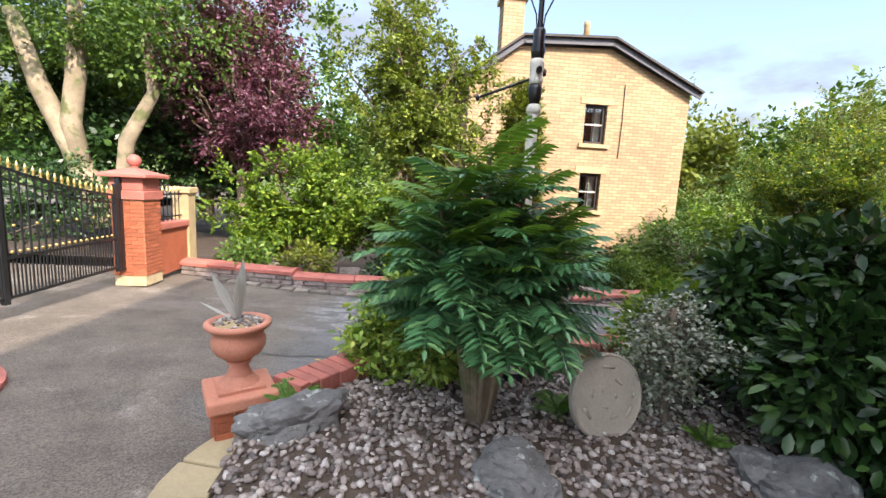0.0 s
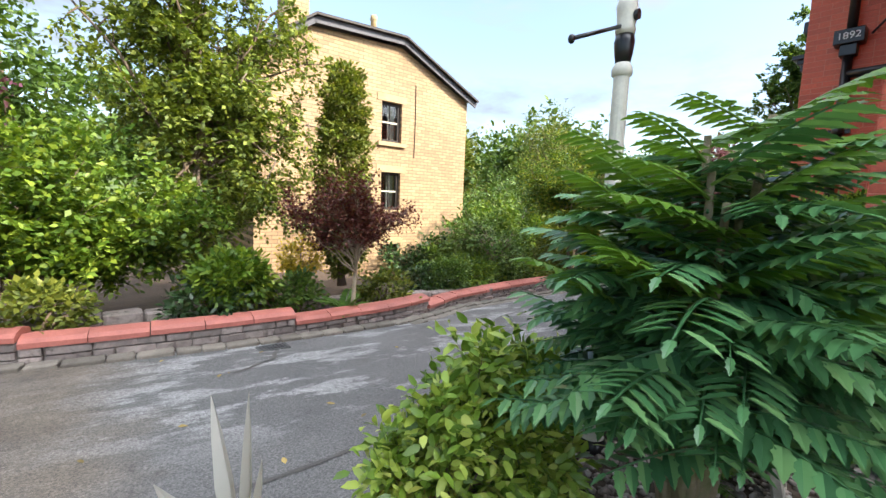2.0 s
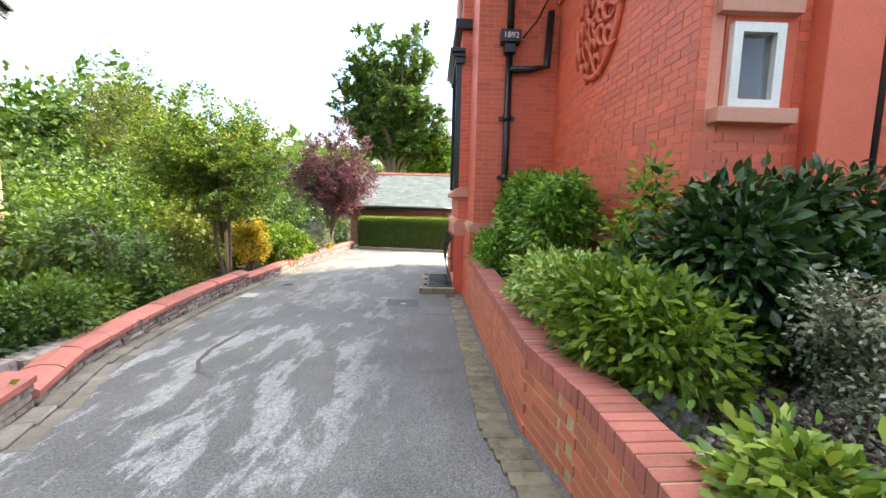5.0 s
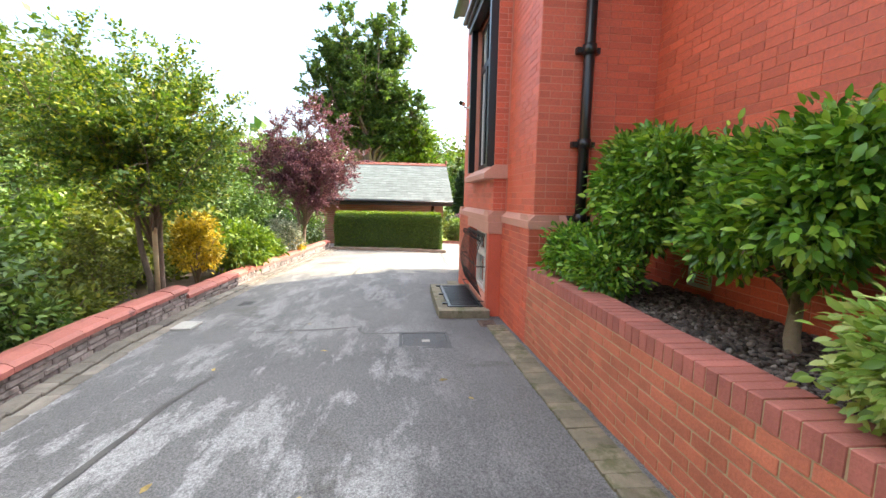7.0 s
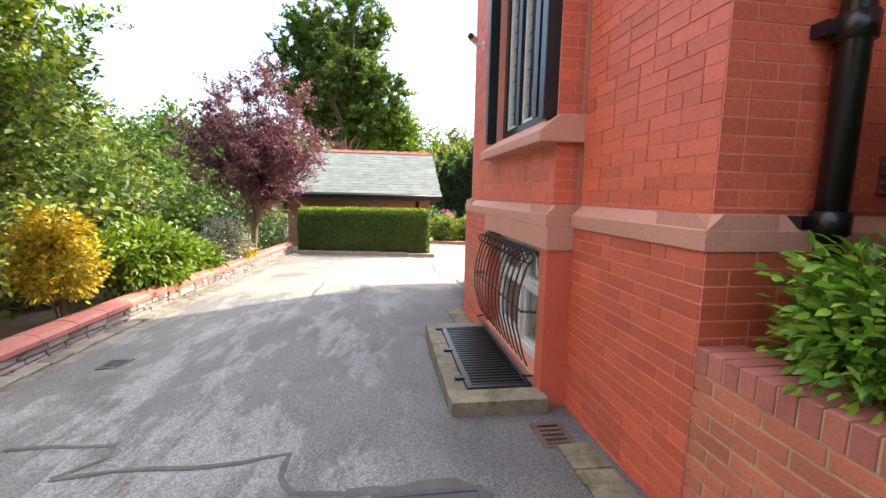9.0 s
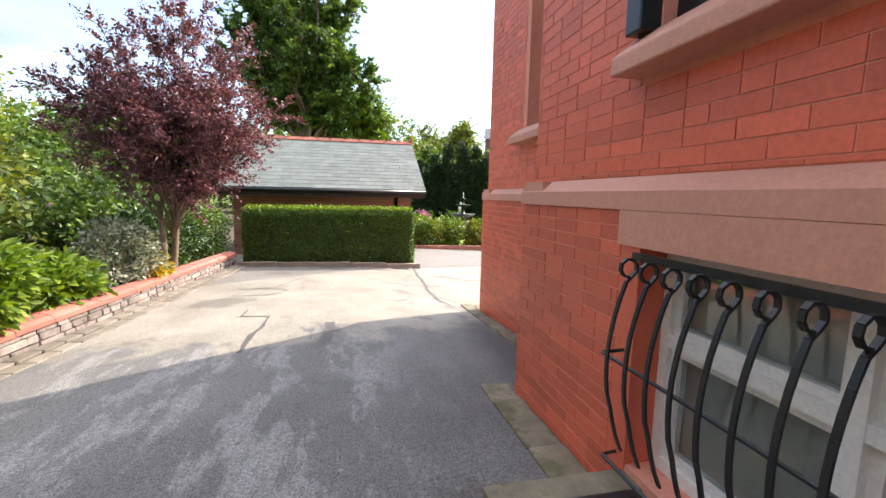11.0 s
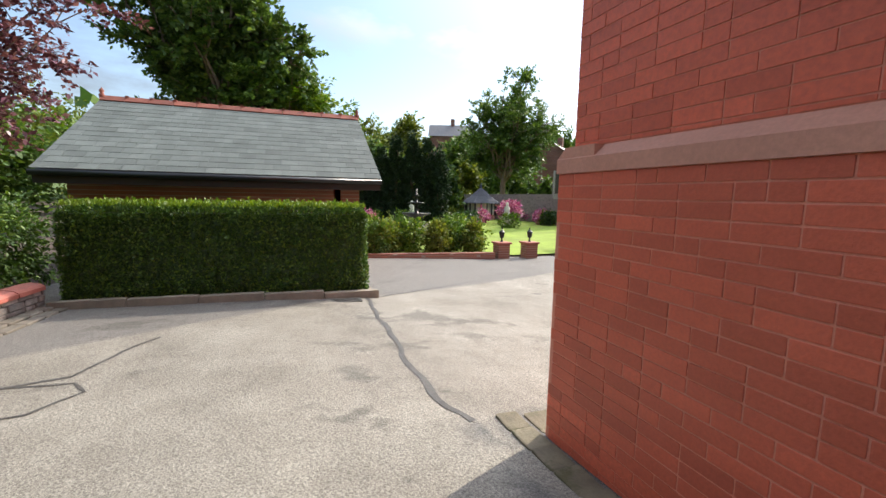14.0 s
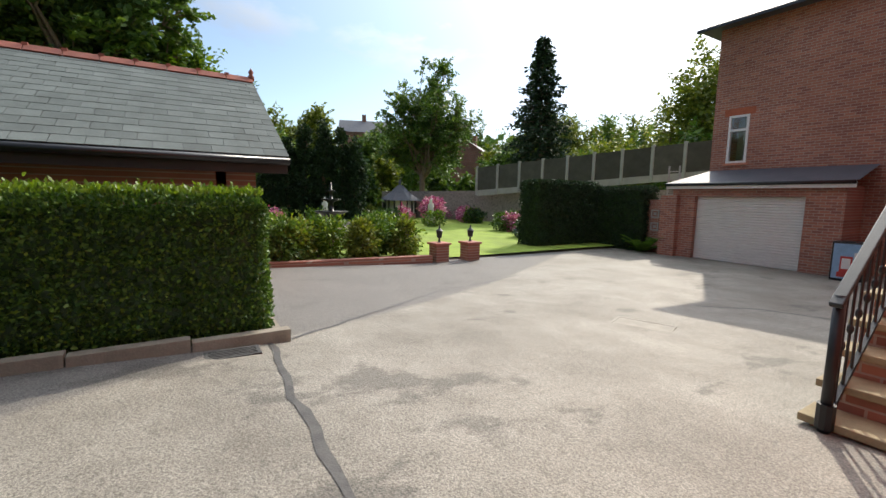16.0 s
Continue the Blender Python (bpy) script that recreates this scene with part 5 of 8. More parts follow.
# camera, flue outlet, vents
cctv = thing("security_camera", "small white security camera on a wall bracket", "security camera", at=(9.72, 4.87, 2.1))
gpart("bracket", Geo().tube([(0, 0.0, -0.02), (0, 0.09, -0.02), (0, 0.12, 0.02)], 0.014, 8).box(-0.03, 0.03, 0, 0.012, -0.06, 0.02), M_WHITE, cctv, smooth=False)
gpart("housing", Geo().tube([(0.06, 0.10, 0.05), (-0.10, 0.17, 0.03)], 0.038, 12), M_CREAM, cctv, smooth=True)
gpart("lens", Geo().tube([(-0.10, 0.17, 0.03), (-0.106, 0.173, 0.029)], 0.03, 12), M_BLACK, cctv, "black lens")
flue = thing("flue_outlet", "black plastic boiler flue sticking out of the wall", "flue", at=(10.98, YREC, -0.55))
flue.scale = (0.62, 0.75, 0.62)
gpart("collar", Geo().tube([(0, 0.0, 0), (0, 0.02, 0)], 0.085, 20), M_BLACK, flue, smooth=False, bevel=0.004)
gpart("spout", Geo().tube([(0, 0.02, 0), (0, 0.13, 0.004)], [0.05, 0.048], 16), M_BLACK, flue)
gpart("cap", Geo().tube([(0, 0.13, 0.004), (0, 0.15, 0.004)], 0.058, 16), M_BLACK, flue)
vent = thing("air_vent", "white slatted air vent in the red wall", "vent", at=(5.55, YS + 0.004, 0.0))
gpart("vent_frame", Geo().box(-0.13, 0.13, 0, 0.012, -0.1, -0.085).box(-0.13, 0.13, 0, 0.012, 0.085, 0.1).box(-0.13, -0.115, 0, 0.012, -0.085, 0.085).box(0.115, 0.13, 0, 0.012, -0.085, 0.085), M_CREAM, vent)
for k in range(7):
    gpart("slat", Geo().box(-0.115, 0.115, 0, 0.009, -0.08 + k * 0.024, -0.068 + k * 0.024), M_CREAM, vent)

air = part("air_brick", Geo().box(XA + sb - 0.006, XA + sb + 0.02, 3.78, 4.0, 0.50, 0.66).mesh("air_brick", M_RIDGE), house, "dark louvred terracotta air brick")
for k in range(4):
    part("louvre", Geo().extrude([(-0.018, 0.0), (0.0, 0.0), (-0.004, 0.022)], (XA + sb - 0.006, 3.99, 0.515 + k * 0.036), (XA + sb - 0.006, 3.79, 0.515 + k * 0.036)).mesh("louvre", M_RIDGE), air)

# ---- planter wall ----
planter = thing("planter_wall", "orange-red brick retaining wall with a brick-on-edge coping", "retaining wall", kind="structure")
PZ = -0.078


def planter_line(s):
    """The wall's outer face, s metres from the pier."""
    x = XA - s
    if x >= 2.6:
        return x, YP, math.pi
    k = 2.6 - x
    pts = [(0.0, 2.6, 4.77), (0.7, 1.92, 4.66), (1.5, 1.1, 4.63), (1.95, 0.66, 4.58), (2.35, 0.30, 4.42), (2.7, 0.05, 4.2), (3.1, -0.22, 3.9), (3.6, -0.5, 3.5)]
    q = [np.interp(k, [p[0] for p in pts], [p[i] for p in pts]) for i in (1, 2)]
    q2 = [np.interp(k + 0.25, [p[0] for p in pts], [p[i] for p in pts]) for i in (1, 2)]
    return q[0], q[1], math.atan2(q2[1] - q[1], q2[0] - q[0])


edge_mesh = [block_mesh("edge_brick", M_EDGE, 0.035, 0.006, 50 + s) for s in range(3)]
brick2 = [block_mesh("brick", M_PLANTER, 0.03, 0.006, 60 + s) for s in range(3)]
R_PL = random.Random(8)
total = XA - 2.6 + 3.12
jointwall = Geo()
last = None
s = 0.0
while s < total - 0.02:
    x, y, a = planter_line(s + 0.034)
    nx, ny = math.sin(a), -math.cos(a)          # inward
    if a > math.pi / 2 or a < -math.pi / 2:
        nx, ny = -math.sin(a) * -1, math.cos(a)
    put("edge_brick", R_PL.choice(edge_mesh), planter, (x + nx * 0.105, y + ny * 0.105, PZ - 0.049 + R_PL.uniform(-0.002, 0.002)), (0.061, 0.215, 0.098), a + R_PL.uniform(-0.012, 0.012))
    cur = [(x + nx * d, y + ny * d, z) for d, z in ((0.003, PZ - 0.006), (0.2, PZ - 0.006), (0.2, -1.05), (0.003, -1.05))]
    if last:
        jointwall.add(last + cur, [(0, 4, 5, 1), (1, 5, 6, 2), (2, 6, 7, 3), (3, 7, 4, 0), (0, 1, 2, 3), (7, 6, 5, 4)])
    last = cur
    s += 0.068
gpart("core", jointwall, M_PLANTERJOINT, planter)
row = 0
z = PZ - 0.102
while z > -1.0:
    s = 0.0 if row % 2 else -0.1
    while s < 6.4:
        a0, b0 = max(0.004, s), s + 0.2
        x, y, a = planter_line((a0 + b0) / 2)
        if z > ground_z(x, y) - 0.03:
            nx, ny = math.sin(a), math.cos(a)
            put("brick", R_PL.choice(brick2), planter, (x, y - 0.0185 + R_PL.uniform(-0.001, 0.001), z - 0.0285), (b0 - a0 - 0.009, 0.04, 0.057), a)
        s += 0.2
    z -= 0.066
    row += 1
paving = thing("edging_pavers", "mossy buff block pavers edging the drive along the red walls", "paving", kind="structure")
paver_mesh = [block_mesh("paver", M_PAVER, 0.05, 0.012, 70 + s) for s in range(4)]
x = 1.6
while x < 7.0:
    y = YP + 0.15 if x > 2.6 else planter_line(XA - x)[1] + 0.15
    put("paver", R_PL.choice(paver_mesh), paving, (x, y, ground_z(x, y) - 0.012 + R_PL.uniform(-0.004, 0.004)), (0.102, 0.2, 0.06), R_PL.uniform(-0.04, 0.04))
    x += 0.112
x = BAY1 + 0.1
while x < XEND + 0.35:
    put("paver", R_PL.choice(paver_mesh), paving, (x, YREC + 0.12, ground_z(x, YREC + 0.12) - 0.012 + R_PL.uniform(-0.003, 0.003)), (0.205, 0.15, 0.06), R_PL.uniform(-0.03, 0.03))
    x += 0.215
x = 9.05
while x < BAY1 + 0.05:
    put("paver", R_PL.choice(paver_mesh), paving, (x, YBAY + 0.11, ground_z(x, YBAY + 0.1) - 0.012), (0.27, 0.2, 0.06), 0)
    x += 0.28
for i in range(4):
    y = YREC - 0.1 - i * 0.21
    put("paver", R_PL.choice(paver_mesh), paving, (XEND + 0.14, y, ground_z(XEND + 0.14, y) - 0.012), (0.24, 0.2, 0.06), 0)

# covers and gullies in the drive
def cover(name, x, y, w, d, material, label, bars=0, turn=0.0):
    z = ground_z(x, y)
    t = thing(name, label, "drain cover", at=(x, y, z))
    t.rotation_euler = (0.0, 0.0, turn)
    gpart("cover_frame", Geo().box(-w / 2, w / 2, -d / 2, -d / 2 + 0.03, -0.02, 0.010).box(-w / 2, w / 2, d / 2 - 0.03, d / 2, -0.02, 0.010).box(-w / 2, -w / 2 + 0.03, -d / 2 + 0.03, d / 2 - 0.03, -0.02, 0.010).box(w / 2 - 0.03, w / 2, -d / 2 + 0.03, d / 2 - 0.03, -0.02, 0.010), material, t)
    if bars:
        # Black slab just under the bars stands for the darkness of the opening.
        gpart("pit_shade", Geo().box(-w / 2 + 0.03, w / 2 - 0.03, -d / 2 + 0.03, d / 2 - 0.03, -0.02, 0.003), M_BLACK, t)
        for i in range(bars):
            x0 = -w / 2 + 0.035 + (w - 0.07) * i / bars
            gpart("grate_bar", Geo().box(x0, x0 + (w - 0.07) / bars * 0.55, -d / 2 + 0.03, d / 2 - 0.03, -0.02, 0.012), material, t)
    else:
        gpart("lid", Geo().box(-w / 2 + 0.034, w / 2 - 0.034, -d / 2 + 0.034, d / 2 - 0.034, -0.02, 0.008), material, t)
    return t


M_COVER = surface("grey_cast_cover", (0.07, 0.07, 0.07), 0.3, 8.0, 0.6, 0.6, 60)
M_YARDCOVER = surface("sandy_cover", (0.34, 0.315, 0.265), 0.2, 6.0, 0.8, 0.6, 60)
M_RUST = surface("rusty_drain", (0.12, 0.075, 0.055), 0.3, 8.0, 0.7, 0.5, 60)
mh = cover("manhole_cover", 6.5, 5.75, 0.47, 0.50, M_COVER, "square grey metal inspection cover set in the asphalt")
gpart("badge", Geo().box(-0.06, 0.0, -0.05, 0.03, 0.0085, 0.012), M_CONCRETE, mh, "pale square badge")
cover("drain_gully", 7.15, 4.99, 0.25, 0.19, M_RUST, "rusty square drain gully beside the red wall", bars=4)
cover("drain_gully", 9.0, 8.32, 0.22, 0.2, M_COVER, "small iron road gully beside the low wall", bars=5)
cover("drain_gully", 0.62, 7.5, 0.3, 0.18, M_COVER, "small iron road gully beside the low wall", bars=7)
cover("drain_gully", 17.1, 4.95, 0.22, 0.42, M_COVER, "iron gully grating in front of the hedge kerb", bars=4, turn=0.0)
cover("drain_gully", 11.05, 4.42, 0.24, 0.22, M_PAVER, "round iron drain in a buff surround at the wall foot", bars=3)
cover("manhole_cover", 16.55, 0.12, 0.75, 0.5, M_YARDCOVER, "pale steel-edged paved manhole cover", turn=0.35)
slab = thing("broken_slab", "loose grey concrete slab lying by the low wall", "slab", at=(7.75, 8.6, ground_z(7.75, 8.6)))
gpart("slab", Geo().box(-0.16, 0.16, -0.12, 0.12, 0, 0.03), M_CONCRETE, slab, bevel=0.008)


# fallen leaves on the asphalt
R_LF = random.Random(31)
M_FALLEN = surface("dry_yellow_leaf", (0.50, 0.36, 0.12), 0.3, 20.0, 0.8, 0.2, 90, each=0.6)
for _ in range(26):
    x, y = R_LF.uniform(-1.2, 7.5), R_LF.uniform(5.0, 7.6)
    a, k = R_LF.uniform(0, 6.28), R_LF.uniform(0.018, 0.034)
    lf = solid("fallen_leaf", Geo().add([(-k, 0, 0.002), (-k * 0.3, k * 0.5, 0.008), (k * 0.5, k * 0.4, 0.006), (k * 1.2, 0, 0.003), (k * 0.5, -k * 0.4, 0.007), (-k * 0.3, -k * 0.5, 0.003)], [(0, 5, 4, 3, 2, 1)]), M_FALLEN, "small dry yellow leaf lying on the asphalt", "leaf", group="fallen leaves")
    lf.location, lf.rotation_euler = (x, y, ground_z(x, y) + 0.002), (0, 0, a)


# ---- beds: soil and pebbles ----
def bed_z(x, y):
    low = -0.15 - 0.03 * max(0.0, x) - 0.02 * (y - 3.5)
    t = min(1.0, max(0.0, (x - 2.4) / 0.8))
    return low * (1 - t) + (PZ - 0.10) * t


def in_bed(x, y):
    if x > XA - 0.02 or y < 2.2:
        return False
    if x >= 2.6:
        return (YS if x > XB else 2.2) < y < YP - 0.2
    edge = float(np.interp(x, [-0.5, -0.22, 0.05, 0.30, 0.66, 1.1, 1.92, 2.6], [3.5, 3.9, 4.2, 4.42, 4.58, 4.63, 4.66, 4.77])) - 0.19
    return x > -0.42 + max(0.0, 3.2 - y) * 0.3 and y < edge


sheet("bed_soil", -0.6, 6.5, 2.0, 4.8, 0.05, bed_z, M_SOIL, "dark soil of the planted bed under the pebbles", "soil", keep=in_bed)


def pebbles(name, count, x0, x1, y0, y1, smin, smax, seed, material, label):
    r = np.random.default_rng(seed)
    pts = []
    while len(pts) < count:
        x, y = r.uniform(x0, x1), r.uniform(y0, y1)
        if in_bed(x, y):
            pts.append((x, y, bed_z(x, y)))
    bm = bmesh.new()
    bmesh.ops.create_icosphere(bm, subdivisions=1, radius=1.0)
    tv = np.array([v.co[:] for v in bm.verts])
    tf = np.array([[v.index for v in f.verts] for f in bm.faces])
    bm.free()
    pts = np.array(pts)
    n = len(pts)
    size = r.uniform(smin, smax, n)[:, None] * np.stack([r.uniform(0.8, 1.35, n), r.uniform(0.6, 1.0, n), r.uniform(0.35, 0.65, n)], 1)
    a, b = r.uniform(0, 2 * math.pi, n), r.normal(0, 0.35, n)
    v = tv[None] * size[:, None, :] * (1 + r.normal(0, 0.06, (n, len(tv), 1)))
    x, z = v[..., 0] * np.cos(b)[:, None] - v[..., 2] * np.sin(b)[:, None], v[..., 0] * np.sin(b)[:, None] + v[..., 2] * np.cos(b)[:, None]
    y = v[..., 1]
    v = np.stack([x * np.cos(a)[:, None] - y * np.sin(a)[:, None], x * np.sin(a)[:, None] + y * np.cos(a)[:, None], z], -1)
    v += pts[:, None, :] + np.stack([np.zeros(n), np.zeros(n), size[:, 2] * r.uniform(0.2, 1.0, n)], 1)[:, None, :]
    q = (np.arange(n) * len(tv))[:, None, None] + tf[None]
    ob = new(name, array_mesh(name, v.reshape(-1, 3), q.reshape(-1, 3), material, True))
    return tagged(ob, label, "pebbles", kind="stuff")


pebbles("pebbles", 9000, -0.45, 2.7, 2.2, 4.6, 0.010, 0.024, 5, M_PEBBLE, "rounded grey and brown river pebbles covering the bed")
pebbles("pebbles", 5200, 2.6, 6.4, 3.5, 4.6, 0.012, 0.026, 6, M_CHIP, "dark brown and slate-grey chippings covering the planter bed")

# ---- clipped hedges ----
def hedge(name, seed, x0, x1, y0, y1, z0, z1, leaf, density, label, shoots=True, mat=None, tall=0.0):
    r = np.random.default_rng(seed)
    t = thing(name, label, "hedge", at=((x0 + x1) / 2, (y0 + y1) / 2, z0))
    o = np.array([(x0 + x1) / 2, (y0 + y1) / 2, z0])
    faces = [((x0, x0), (y0, y1), (z0, z1), (-1, 0, 0)), ((x1, x1), (y0, y1), (z0, z1), (1, 0, 0)), ((x0, x1), (y0, y0), (z0, z1), (0, -1, 0)), ((x0, x1), (y1, y1), (z0, z1), (0, 1, 0)), ((x0, x1), (y0, y1), (z1, z1), (0, 0, 1))]
    at, way = [], []
    for fx, fy, fz, nrm in faces:
        spans = [b - a for a, b in (fx, fy, fz)]
        area = np.prod([s for s in spans if s > 0])
        k = int(area * density)
        p = np.stack([r.uniform(*fx, k), r.uniform(*fy, k), r.uniform(*fz, k)], 1)
        depth = np.abs(r.normal(0, 0.035, k))[:, None]
        bulge = np.array([noise.noise(Vector(q) * 1.7) for q in p])[:, None] * 0.05
        at.append(p - np.array(nrm) * (depth - 0.01 - bulge))
        way.append(np.array(nrm) * 0.7 + r.normal(0, 0.7, (k, 3)) + np.array([0, 0, 0.35]))
    at, way = np.concatenate(at), np.concatenate(way)
    # soften the long edges
    for ax, lo, hi in ((0, x0, x1), (1, y0, y1)):
        top = at[:, 2] > z1 - 0.1
        near = np.minimum(at[:, ax] - lo, hi - at[:, ax])
        at[:, 2] -= np.where(top, np.clip(0.08 - near, 0, 0.1) * 0.7, 0)
    # Dark green box inside stands for the shade between the leaves.
    gpart("shade_core", Geo().box(x0 - o[0] + 0.07, x1 - o[0] - 0.07, y0 - o[1] + 0.07, y1 - o[1] - 0.07, 0.0, z1 - z0 - 0.09), L_DARK, t)
    part("foliage", leaf_mesh("foliage", r, at - o, way, np.full(len(at), leaf), mat or L_HEDGE, DIAMOND, 0.4), t)
    if shoots:
        k = int((x1 - x0) * (y1 - y0) * density * 0.55)
        p = np.stack([r.uniform(x0, x1, k), r.uniform(y0, y1, k), z1 + np.abs(r.normal(0, 0.028, k)) + 0.005], 1)
        w = np.stack([r.normal(0, 0.4, k), r.normal(0, 0.4, k), np.full(k, 1.0)], 1)
        for _ in range(26):
            q = np.array([r.uniform(x0, x1), r.uniform(y0, y1), z1])
            m = int(r.uniform(5, 12))
            hgt = r.uniform(0.04, 0.13)
            p = np.concatenate([p, q + np.stack([r.normal(0, 0.008, m), r.normal(0, 0.008, m), np.linspace(0, hgt, m)], 1)])
            w = np.concatenate([w, np.stack([r.normal(0, 0.7, m), r.normal(0, 0.7, m), np.full(m, 0.7)], 1)])
        part("top_growth", leaf_mesh("top_growth", r, p - o, w, np.full(len(p), leaf * 1.05), L_HEDGETOP, DIAMOND, 0.3), t, "bright yellow-green new shoots")
    return t


hedge("hedge", 11, 17.45, 18.35, 4.6, 8.35, -1.34, -0.06, 0.034, 3600, "dense clipped box-shaped privet hedge beside the yard")
hedge("hedge", 12, 24.4, 25.4, -8.9, -5.6, -1.85, 0.62, 0.06, 900, "tall clipped conifer hedge beyond the yard", shoots=False, mat=L_CONIFER)
hedge("hedge", 13, 22.4, 24.4, -9.6, -8.7, -1.85, 0.45, 0.06, 900, "tall clipped conifer hedge beside the brick garage", shoots=False, mat=L_CONIFER)
kerb_line = thing("hedge_kerb", "concrete kerb edging in front of the clipped hedge", "kerb", kind="structure")
kerb_mesh = block_mesh("kerb_stone", M_KERB, 0.03, 0.004, 2)
for i in range(5):
    y = 8.45 - 0.41 - i * 0.80
    put("kerb_stone", kerb_mesh, kerb_line, (17.34, y, ground_z(17.34, y) + 0.02), (0.12, 0.79, 0.16))
put("kerb_stone", kerb_mesh, kerb_line, (17.75, 4.55, ground_z(17.7, 4.5) + 0.02), (0.95, 0.12, 0.16))

# ---- slate-roofed garage behind the hedge ----
garage = thing("garage", "low brick garage with a grey slate roof and red ridge tiles", "garage", at=(0, 0, 0))
EX, EZ, RX, RZ, GY0, GY1 = 19.25, 0.46, 22.2, 2.05, 4.0, 9.35
gpart("wall", Geo().box(19.75, 24.6, 4.35, 9.1, -1.6, 0.55).add([(22.2 - 2.4, 4.35, 0.55), (24.6, 4.35, 0.55), (22.2, 4.35, 1.9), (22.2 - 2.4, 4.45, 0.55), (24.6, 4.45, 0.55), (22.2, 4.45, 1.9)], [(0, 1, 2), (5, 4, 3), (0, 2, 5, 3), (1, 4, 5, 2)]), M_BROWNBRICK, garage)
gpart("fascia", Geo().box(EX + 0.03, EX + 0.06, GY0 + 0.02, GY1 - 0.02, EZ - 0.22, EZ - 0.02), M_WOODDARK, garage, "black timber fascia")
gpart("soffit", Geo().box(EX + 0.06, 19.76, GY0 + 0.1, GY1 - 0.1, EZ - 0.12, EZ - 0.09), M_WOODDARK, garage)
gpart("gutter", Geo().tube([(EX - 0.02, GY0, EZ - 0.06), (EX - 0.02, GY1, EZ - 0.06)], 0.05, 8), M_BLACK, garage, smooth=True)
gpart("bargeboard", Geo().beam((EX + 0.05, GY0 + 0.02, EZ - 0.06), (RX, GY0 + 0.02, RZ - 0.08), 0.03, 0.16).beam((2 * RX - EX, GY0 + 0.02, EZ - 0.06), (RX, GY0 + 0.02, RZ - 0.08), 0.03, 0.16), M_WOODDARK, garage)
roof = gpart("roof", Geo().add([(EX + 0.06, GY0 + 0.04, EZ - 0.03), (EX + 0.06, GY1 - 0.04, EZ - 0.03), (RX, GY1 - 0.04, RZ - 0.04), (RX, GY0 + 0.04, RZ - 0.04), (2 * RX - EX, GY0, EZ), (2 * RX - EX, GY1, EZ)], [(0, 1, 2, 3), (3, 2, 5, 4)]), M_DARKSLATE, garage)
slope = math.hypot(RX - EX, RZ - EZ)
tilt_s = math.atan2(RZ - EZ, RX - EX)
slate_mesh = [block_mesh("slate", M_SLATE, 0.02, 0.004, 80 + s) for s in range(4)]
R_SL = random.Random(21)
rows_s, wide = 15, 0.30
for i in range(rows_s):
    d = (i + 0.55) * slope / rows_s
    y = GY0 - (wide / 2 if i % 2 else 0)
    while y < GY1 - 0.02:
        a, b = max(GY0, y), min(GY1, y + wide)
        if b - a > 0.04:
            ob = put("slate", R_SL.choice(slate_mesh), roof, (EX + math.cos(tilt_s) * d, (a + b) / 2, EZ + math.sin(tilt_s) * d + 0.006), (slope / rows_s * 1.16, b - a - 0.006, 0.009), 0)
            ob.rotation_euler = (R_SL.uniform(-0.006, 0.006), -tilt_s + 0.022 + R_SL.uniform(-0.006, 0.006), 0)
        y += wide
ridge_geo = Geo()
ridge_geo.extrude([(-0.13, -0.06), (0.0, 0.05), (0.13, -0.06), (0.11, -0.08), (0.0, 0.03), (-0.11, -0.08)], (0, -0.5, 0), (0, 0.5, 0))
ridge_mesh = ridge_geo.mesh("ridge_tile", M_RIDGE)
for i in range(12):
    y = GY0 + (i + 0.5) * (GY1 - GY0) / 12
    put("ridge_tile", ridge_mesh, roof, (RX, y, RZ + 0.03), (1, (GY1 - GY0) / 12 - 0.012, 1))
    part("crest", Geo().box(RX - 0.03, RX + 0.03, y + 0.17, y + 0.24, RZ + 0.05, RZ + 0.10).mesh("crest", M_RIDGE), garage)
for y in (GY0 + 0.02, GY1 - 0.02):
    part("finial", Geo().lathe(RX, y, [(0.05, RZ + 0.02), (0.06, RZ + 0.09), (0.03, RZ + 0.12), (0.05, RZ + 0.17), (0.015, RZ + 0.22), (0.004, RZ + 0.24)], 10).mesh("finial", M_RIDGE, True), garage)
gpart("post", Geo().box(19.75, 19.87, 4.72, 4.84, -1.5, EZ - 0.12), M_GATEBRICK, garage)

# ---- trees and shrubs along the drive ----
L_LOCUST = leafage("feathery_leaflet", [(0.0, (0.050, 0.110, 0.020)), (0.55, (0.125, 0.230, 0.032)), (0.8, (0.27, 0.36, 0.045)), (1.0, (0.52, 0.50, 0.06))], 0.5, 0.4)
tree("locust_tree", 101, (9.05, 9.62, -1.05), (9.15, 9.75, 0.35), 0.05, [(9.2, 9.8, 1.5, 1.5, 1.6, 1.0), (8.8, 9.0, 1.1, 1.2, 1.0, 0.6), (9.7, 10.6, 1.4, 1.2, 1.1, 0.9), (9.3, 9.8, 2.2, 1.1, 1.2, 0.6)], 1150, 42, 0.20, 0.05, L_LOCUST, M_BARK, "slender young tree with feathery green leaves, staked", limbs=46, stems=3)
solid("tree_stake", Geo().tube([(8.93, 9.56, -1.05), (8.93, 9.56, 0.05)], 0.035, 8), M_SANDSTONE, "pale wooden stake tied beside the young tree", "stake", smooth=True)
